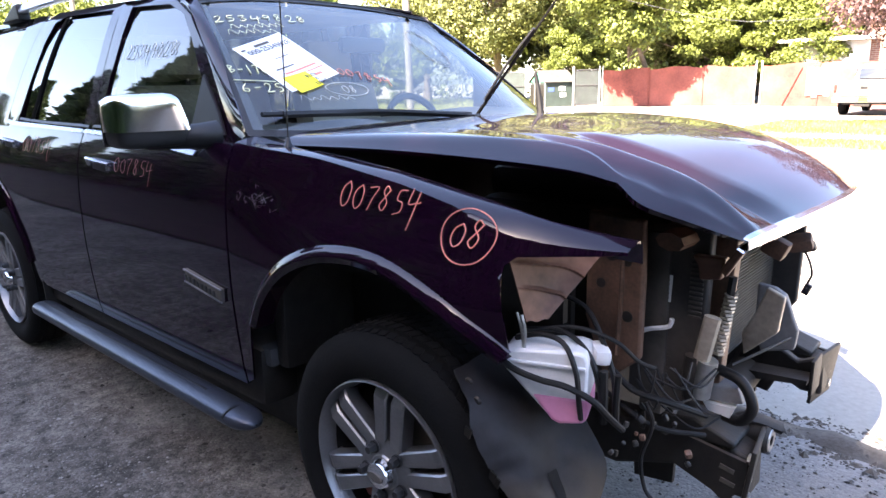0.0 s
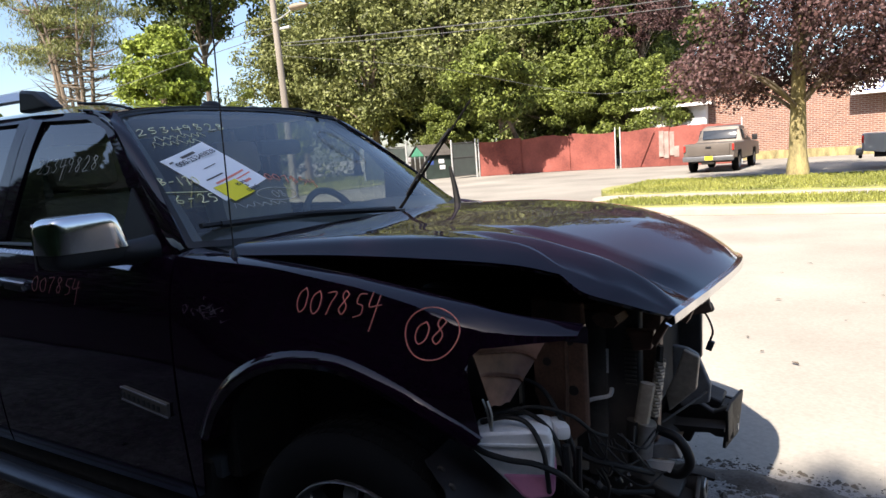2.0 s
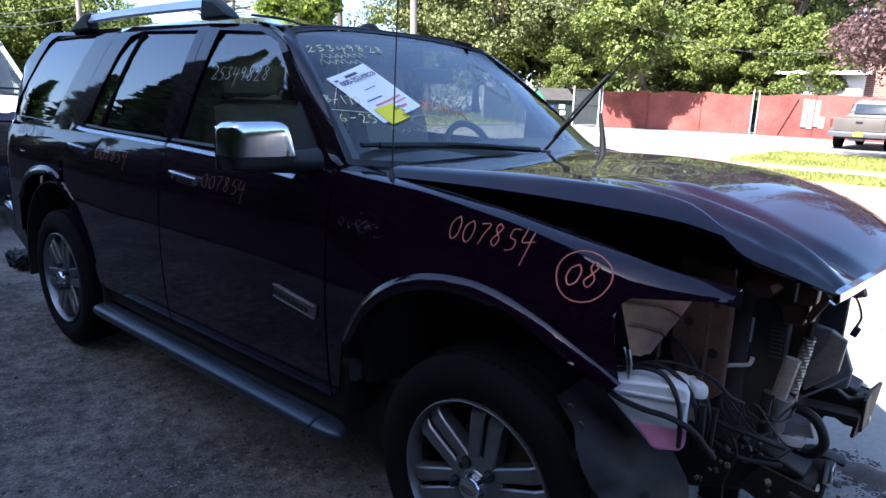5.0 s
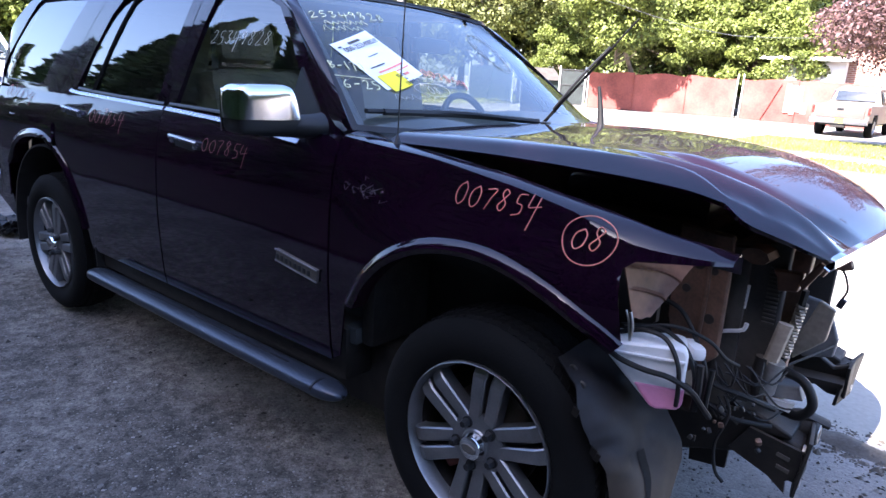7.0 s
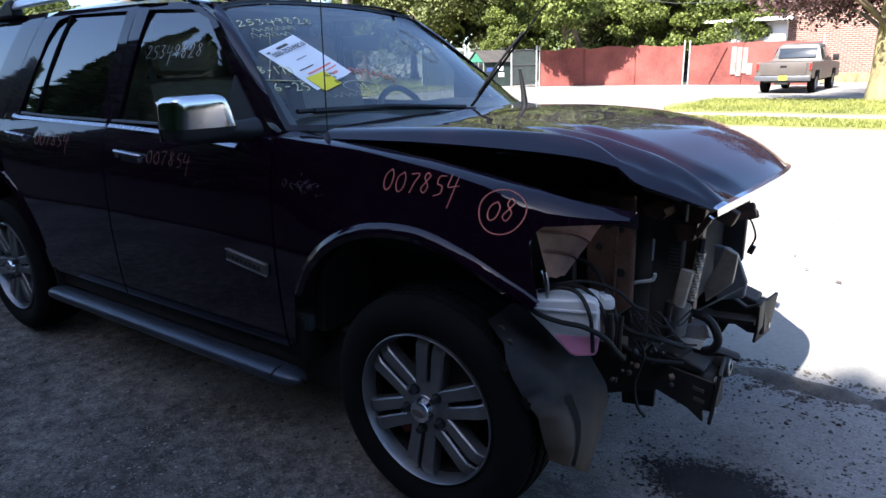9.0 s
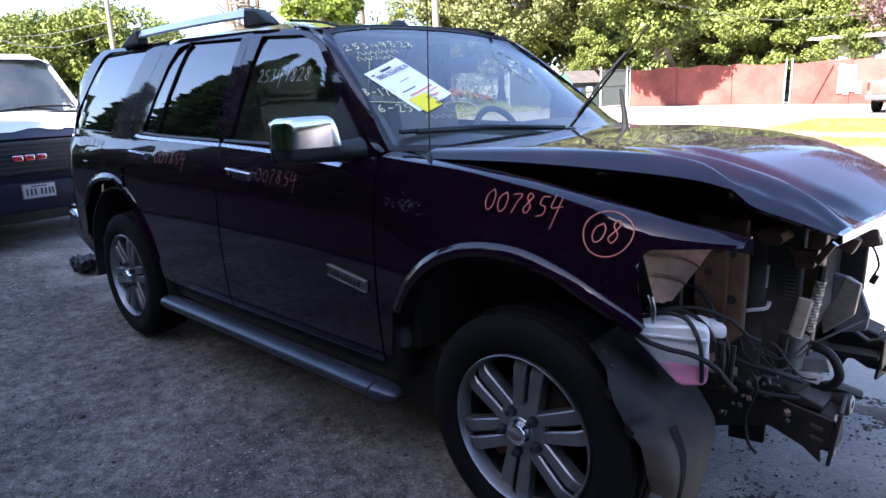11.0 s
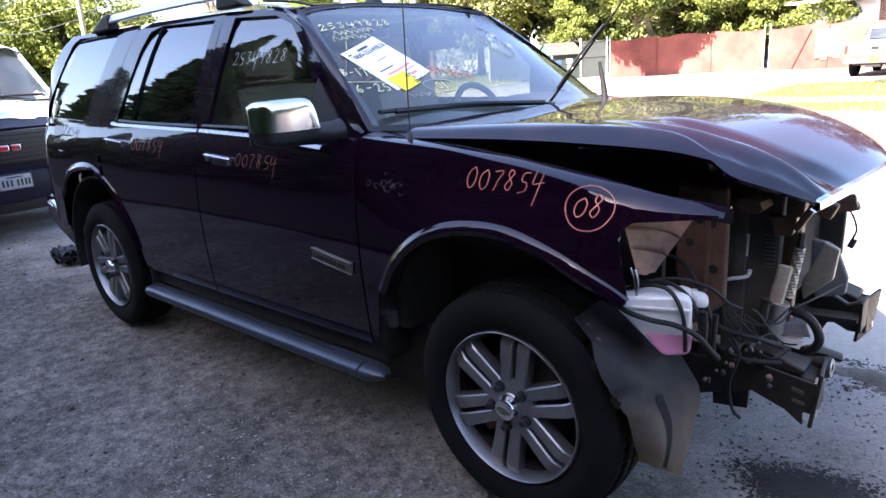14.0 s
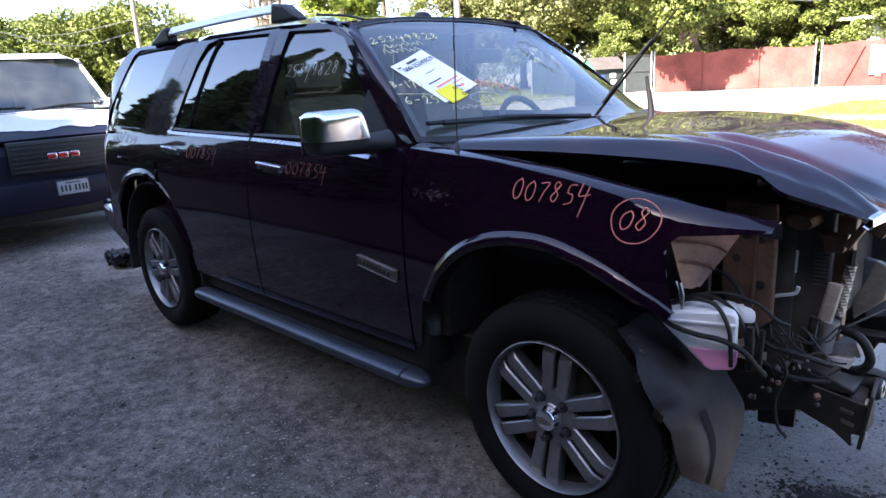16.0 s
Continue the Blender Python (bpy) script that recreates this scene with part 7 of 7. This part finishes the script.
part("bracket_web", pull(prism([(0.53, 0.47), (0.80, 0.50), (0.80, 0.515), (0.53, 0.50)], 0.93, 1.10), 0.53, 0.80, 0.50, 0.9), M_BLACK, hk, smooth=False)
part("thin_rod", tube([(0.60, 0.75, 0.585), (0.66, 0.82, 0.62), (0.70, 0.90, 0.64)], 0.004, 6, 8), M_ALLOY_DK, suv)
part("cooler_plate", prism([(0.610, 0.623), (0.691, 0.637), (0.706, 0.600), (0.615, 0.585)], 0.50, 0.56), M_TORN, suv, "blue-grey bent cooler plate", smooth=False, bevel=0.004)
part("clip_strip", prism([(0.617, 0.583), (0.69, 0.588), (0.68, 0.560), (0.63, 0.565)], 0.495, 0.51), M_TANK, suv, smooth=False)
part("lower_hose", tube([(0.640, 0.52, 0.665), (0.70, 0.50, 0.655), (0.730, 0.49, 0.605), (0.705, 0.50, 0.56), (0.66, 0.52, 0.55)], 0.013, 10, 30), M_RUBBER, suv, "thick black radiator hose")

# hanging connector under the hood's nose
part("latch_part", box(0.635, 1.18, 0.845, 0.07, 0.06, 0.04, 0.012, turn=pose(0, 0, 0, 20, -14, 10)), M_BROWN, suv)
part("latch_part", box(0.59, 1.10, 0.84, 0.07, 0.05, 0.06, 0.012, turn=pose(0, 0, 0, 0, 24, 0)), M_BROWN, suv)
cw = part("hanging_wire", tube([(0.630, 1.2, 0.830), (0.655, 1.2, 0.80), (0.672, 1.2, 0.75), (0.663, 1.2, 0.715)], 0.004, 6, 14), M_RUBBER, suv, "loose wire with a plug")
part("plug", box(0.663, 1.2, 0.697, 0.022, 0.02, 0.035, 0.004, turn=pose(0, 0, 0, 0, 20, 0)), M_BOARD, cw)
part("plug", box(0.655, 1.2, 0.830, 0.04, 0.03, 0.03, 0.006, turn=pose(0, 0, 0, 0, -20, 0)), M_BLACK, cw)

# washer bottle
TANK = pose(0.34, 0.062, 0, 0, 0, 20)
tank = part("washer_bottle", prism([(0.0, 0.752), (0.0, 0.782), (0.01, 0.79), (0.155, 0.80), (0.175, 0.795), (0.182, 0.78), (0.182, 0.655), (0.174, 0.643), (0.125, 0.636), (0.11, 0.64)], 0.0, 0.10), M_TANK, suv, "milky washer bottle with pink fluid", bevel=0.012)
tank.matrix_basis = TANK
part("fluid", prism([(0.058, 0.700), (0.184, 0.700), (0.184, 0.655), (0.174, 0.641), (0.125, 0.634), (0.108, 0.640)], -0.002, 0.102), M_FLUID, tank, "pink fluid in the bottle", smooth=False, bevel=0.01)
part("bottle_seam", box(0.093, -0.003, 0.766, 0.17, 0.008, 0.008, 0.003), M_TANK, tank)
part("bottle_neck", box(0.195, 0.075, 0.775, 0.036, 0.075, 0.034, 0.013, turn=pose(0, 0, 0, 0, 4, 20)), M_TANK, tank)

# hoses and cables
for k, (r, pts) in enumerate((
    (0.0095, [(0.315, 0.07, 0.776), (0.37, 0.055, 0.757), (0.43, 0.068, 0.742), (0.485, 0.085, 0.735), (0.53, 0.115, 0.705), (0.55, 0.15, 0.66), (0.56, 0.19, 0.62)]),
    (0.0075, [(0.336, 0.12, 0.795), (0.40, 0.12, 0.818), (0.455, 0.12, 0.810), (0.497, 0.10, 0.765), (0.506, 0.10, 0.70), (0.50, 0.12, 0.655)]),
    (0.0075, [(0.324, 0.16, 0.80), (0.42, 0.17, 0.815), (0.49, 0.155, 0.79), (0.522, 0.145, 0.74), (0.525, 0.16, 0.68)]),
    (0.0075, [(0.368, 0.25, 0.868), (0.44, 0.24, 0.85), (0.50, 0.21, 0.79), (0.535, 0.19, 0.73), (0.53, 0.21, 0.65)]),
    (0.006, [(0.34, 0.14, 0.805), (0.44, 0.19, 0.822), (0.52, 0.22, 0.80), (0.56, 0.25, 0.755), (0.585, 0.28, 0.735)]),
    (0.012, [(0.533, 0.15, 0.76), (0.535, 0.15, 0.70), (0.53, 0.16, 0.64)]),
    (0.010, [(0.555, 0.17, 0.75), (0.552, 0.17, 0.69), (0.548, 0.18, 0.64)]),
    (0.006, [(0.56, 0.3, 0.640), (0.578, 0.3, 0.591), (0.556, 0.3, 0.50), (0.568, 0.3, 0.428), (0.592, 0.3, 0.402)]),
    (0.010, [(0.47, 0.3, 0.70), (0.53, 0.3, 0.66), (0.60, 0.33, 0.64), (0.66, 0.40, 0.60)]),
    (0.008, [(0.45, 0.33, 0.62), (0.52, 0.31, 0.60), (0.58, 0.33, 0.57), (0.66, 0.40, 0.55)]))):
    part("hose" if r > 0.007 else "cable", tube(pts, r * 0.78, 8, 26), M_RUBBER, suv)
part("clip", tube([(0.467, 0.44, 0.75), (0.479, 0.44, 0.715)], 0.006, 6, 4), M_TANK, suv)
part("clip", tube([(0.475, 0.44, 0.745), (0.50, 0.44, 0.758), (0.54, 0.45, 0.769), (0.547, 0.45, 0.79)], 0.006, 6, 10), M_TANK, suv)
rngk = random.Random(8)
for k in range(16):
    x, y, z = rngk.uniform(0.50, 0.66), rngk.uniform(0.24, 0.42), rngk.uniform(0.50, 0.67)
    s = rngk.uniform(0.007, 0.016)
    part("fitting" if k % 2 else "plug", box(x, y, z, s, s * rngk.uniform(0.6, 1.3), s * rngk.uniform(0.6, 1.5), s * 0.35, turn=pose(0, 0, 0, rngk.uniform(-40, 40), rngk.uniform(-40, 40), rngk.uniform(0, 90))),
         (M_BLACK, M_ALLOY_DK, M_SHROUD, M_PLASTIC, M_BROWN)[k % 5], suv)
for k in range(14):
    a = Vector((rngk.uniform(0.50, 0.6), rngk.uniform(0.28, 0.4), rngk.uniform(0.52, 0.72)))
    b = a + Vector((rngk.uniform(-0.02, 0.12), rngk.uniform(-0.06, 0.1), rngk.uniform(-0.12, 0.06)))
    part("cable", tube([a, a.lerp(b, 0.5) + Vector((0.02, -0.02, -0.03)), b], 0.0026, 6, 10), M_RUBBER, suv)
part("engine_block", box(0.12, MID, 0.78, 0.55, 0.6, 0.45, 0.05), M_BLACK, suv)
part("engine_cover", box(0.10, MID, 1.04, 0.5, 0.5, 0.10, 0.04), M_PLASTIC, suv)
both("inner_fender", lambda: prism([(-0.5, 0.80), (0.38, 0.80), (0.38, 0.97), (0.1, 1.04), (-0.5, 1.10)], 0.24, 0.26), M_BLACK, suv)


# ---- torn wheel liner ----
def liner_point(u, v):
    """u down the sheet from the arch, v from its near edge inward; the lower end narrows to a point."""
    a = radians(lerp(57, -6, u) - 5 * v * step(u, 0.75, 1.0))
    r = lerp(0.400, 0.452, u) + 0.055 * v ** 1.1 * math.sin(math.pi * min(1, u * 0.62)) + 0.006 * math.sin(5 * u + 2 * v) + 0.012 * noise.noise((u * 5, v * 3, 2)) + 0.004 * noise.noise((u * 14, v * 11, 7)) - 0.035 * max(0, 1 - v / 0.35) ** 2 * step(u, 0.15, 0.4)
    near = table(u, ((0.0, 0.045), (0.12, 0.018), (0.28, -0.012), (0.5, -0.006), (1.0, 0.052))) + 0.005 * noise.noise((u * 11, 3, 1)) + (0.010 if 0.52 < u < 0.60 else 0.0)
    deep = lerp(0.27, 0.125, step(u, 0.70, 1.0) ** 1.4)
    return Vector((r * math.cos(a), lerp(near, deep, v), 0.375 + r * math.sin(a)))


def liner_mat():
    """Black plastic under grey road dust, turning tan towards the lower end."""
    m = mat("dusty_liner_sheet", (0.008, 0.0075, 0.008), rough=0.62, var=0.5, scale=7, fine=60, bump=0.10, spec=0.3, alt=(0.020, 0.019, 0.022))
    nt = m.node_tree
    n, link = nt.nodes, nt.links.new
    b = n["Principled BSDF"]
    base = b.inputs["Base Color"].links[0].from_socket
    tc, sep, nz, mix = n.new("ShaderNodeTexCoord"), n.new("ShaderNodeSeparateXYZ"), n.new("ShaderNodeTexNoise"), n.new("ShaderNodeMix")
    nz.inputs["Scale"].default_value, nz.inputs["Detail"].default_value = 9, 6
    link(tc.outputs["Object"], sep.inputs[0])
    link(tc.outputs["Object"], nz.inputs[0])
    h, mr = n.new("ShaderNodeMath"), n.new("ShaderNodeMapRange")
    h.operation, h.inputs[1].default_value = "MULTIPLY_ADD", 0.22
    link(nz.outputs[0], h.inputs[0])
    link(sep.outputs[2], h.inputs[2])
    mr.inputs["From Min"].default_value, mr.inputs["From Max"].default_value = 0.63, 0.43
    mr.inputs["To Max"].default_value = 0.85
    link(h.outputs[0], mr.inputs[0])
    # tan mixed in by height, with a noisy border
    mix.data_type = "RGBA"
    mix.inputs[7].default_value = (0.090, 0.064, 0.040, 1)
    link(mr.outputs[0], mix.inputs[0])
    link(base, mix.inputs[6])
    link(mix.outputs[2], b.inputs["Base Color"])
    return m


ln = part("wheel_liner", grid([[liner_point(i / 40, j / 16) for j in range(17)] for i in range(41)]), liner_mat(), suv, "torn dusty plastic wheel liner hanging loose, tan towards its tip", thick=0.004)
part("liner_slot", grid([[liner_point(lerp(0.64, 0.99, i / 13), lerp(0.44, 0.50, i / 13) + w) + Vector((0.006, -0.003, 0.002)) for w in (-0.055, 0.055)] for i in range(14)]), M_BARREL, ln)
for u, v in ((0.10, 0.10), (0.20, 0.08)):
    p = liner_point(u, v)
    part("liner_clip", turned([(0, -0.006), (0.009, -0.004), (0.012, 0.002)], 10, "y", (p.x, p.y, p.z)), M_BLACK, ln)
for u in (0.30, 0.55, 0.58):
    p = liner_point(u, 0.0)
    part("torn_tab", prism([(p.x - 0.006, p.z + 0.012), (p.x + 0.012, p.z + 0.006), (p.x + 0.004, p.z - 0.016), (p.x - 0.010, p.z - 0.008)], p.y - 0.012, p.y - 0.008), M_LINER, ln, smooth=False)

# ---- on the ground ----
def stain(cx, cy, rx, ry, n, seed):
    """Soaked-in oil: many small dark blots, dense in the middle."""
    rng = np.random.default_rng(seed)
    p = rng.normal(size=(n, 2)) * 0.5
    p *= np.minimum(1, 1.6 / (np.linalg.norm(p, axis=1, keepdims=True) + 1e-6))
    x, y = cx + rx * p[:, 0] + 0.05 * p[:, 1] ** 2, cy + ry * p[:, 1]
    h = np.array([0.028 * noise.noise((a * 1.1, b * 1.1, 1)) + 0.006 * noise.noise((a * 4.1, b * 4.1, 2)) for a, b in zip(x, y)]) - 0.010 + rng.uniform(0, 0.003, n)
    t = rng.uniform(0, 6.28, n)
    s = 0.0035 * 3.2 ** rng.uniform(0, 1, n)
    a = np.stack([np.cos(t) * s, np.sin(t) * s, 0 * t], 1)
    b = np.stack([-np.sin(t) * s, np.cos(t) * s, 0 * t], 1) * 0.7
    ob = cards("oil_stain", np.stack([x, y, h], 1), a, b, M_OIL)
    return tagged(ob, "dark wet oil stain soaked into the gravel", "stain", kind="stuff")


stain(0.70, 0.68, 0.20, 0.13, 5200, 2)


def stones(name, n, x0, x1, y0, y1, lo, hi, seed, material=M_STONE):
    """Loose stones, each a small uneven lump."""
    rng = np.random.default_rng(seed)
    base = np.array([(0, 0, 1), (0.9, 0, 0.1), (0.28, 0.86, 0.1), (-0.73, 0.53, 0.1), (-0.73, -0.53, 0.1), (0.28, -0.86, 0.1)])
    faces = [(0, 1, 2), (0, 2, 3), (0, 3, 4), (0, 4, 5), (0, 5, 1)]
    vs, fs = [], []
    for k in range(n):
        x, y = rng.uniform(x0, x1), rng.uniform(y0, y1)
        s = lo * (hi / lo) ** (rng.uniform() ** 3)
        a = rng.uniform(0, 6.28)
        rot = np.array([[math.cos(a), -math.sin(a), 0], [math.sin(a), math.cos(a), 0], [0, 0, 1]])
        h = (0.028 * noise.noise((x * 1.1, y * 1.1, 1)) + 0.006 * noise.noise((x * 4.1, y * 4.1, 2))) - 0.012
        p = (base * rng.uniform(0.7, 1.3, (6, 3)) * np.array([s, s * rng.uniform(0.6, 1), s * rng.uniform(0.4, 0.8)])) @ rot.T + np.array([x, y, h - 0.1 * s])
        fs += [tuple(i + 6 * k for i in f) for f in faces]
        vs += p.tolist()
    me = bpy.data.meshes.new(name)
    me.from_pydata(vs, [], fs)
    me.materials.append(material)
    ob = new(name, me)
    return tagged(ob, "scattered small grey gravel stones", "gravel", kind="stuff")


stones("gravel_stones", 15000, -7.5, 1.6, -1.6, 1.9, 0.003, 0.012, 3)
stones("gravel_stones", 2500, -0.3, 1.6, 0.3, 2.1, 0.003, 0.013, 4, M_PEBBLE)
stones("gravel_stones", 6000, -2.2, 0.6, -1.3, -0.1, 0.003, 0.010, 14, M_PEBBLE)
def leaf_bits(n, seed):
    """Dry leaf fragments and dark chips lying on the dirt."""
    rng = np.random.default_rng(seed)
    x, y = rng.uniform(-7, 1.6, n), rng.uniform(-1.5, 1.9, n)
    h = np.array([0.028 * noise.noise((a * 1.1, b * 1.1, 1)) + 0.006 * noise.noise((a * 4.1, b * 4.1, 2)) for a, b in zip(x, y)]) - 0.006
    a = rand_dirs(rng, n) * np.array([1, 1, 0.2])
    b = np.cross(a, np.array([0, 0, 1.0]) + 0.3 * rand_dirs(rng, n))
    s = 0.006 * 4 ** rng.uniform(0, 1, (n, 1)) ** 2
    ob = cards("leaf_bits", np.stack([x, y, h], 1), a * s, b * s * 0.6, M_BIT)
    return tagged(ob, "scattered dry brown leaf fragments on the dirt", "leaves", kind="stuff")


leaf_bits(800, 6)
rngl = np.random.default_rng(15)
n = 60
spots = np.stack([rngl.uniform(0.4, 5.0, n), rngl.uniform(2.4, 7.5, n), np.full(n, 0.006)], 1)
turn = rngl.uniform(0, 6.28, n)
size = rngl.uniform(0.012, 0.035, (n, 1))
ob = cards("road_bits", spots, np.stack([np.cos(turn), np.sin(turn), 0 * turn], 1) * size, np.stack([-np.sin(turn), np.cos(turn), 0 * turn], 1) * size * 0.5, M_BIT)
tagged(ob, "few dry brown leaves lying on the street", "leaves", kind="stuff")
scrap_paper = part("paper_scrap", grid([[(0.86 + 0.025 * i + 0.01 * j, 0.58 + 0.02 * j, 0.004 + 0.012 * ((i + j) % 2)) for j in range(3)] for i in range(3)]), M_PAPER, thick=0.001)
tagged(scrap_paper, "small crumpled white paper scrap on the gravel", "paper")
stones("gravel_stones", 9000, -6.5, 1.4, -1.5, 1.2, 0.004, 0.013, 25, M_PEBBLE)
stones("gravel_stones", 2600, -1.0, 3.0, 1.46, 1.80, 0.006, 0.028, 35, M_EDGE)
stones("gravel_stones", 900, -6, 1.5, -1.3, 1.9, 0.010, 0.022, 5)

# torn dark scrap lying behind the rear wheel
scrap = empty("torn_scrap", "crumpled black torn plastic scrap on the gravel", "scrap", (-4.85, 0.42, 0.0))
rngs = random.Random(3)
for k in range(7):
    pts = [(rngs.uniform(-0.16, 0.14), rngs.uniform(-0.1, 0.12)) for _ in range(3)]
    bm = grid([[(lerp(-0.16, 0.14, i / 7) * rngs.uniform(0.9, 1.1), lerp(-0.10, 0.10, j / 5), 0.03 + 0.06 * k / 7 + 0.09 * noise.noise((i * 0.7, j * 0.7, k * 3))) for j in range(6)] for i in range(8)])
    part("torn_sheet", bm, M_PLASTIC, scrap, thick=0.006)
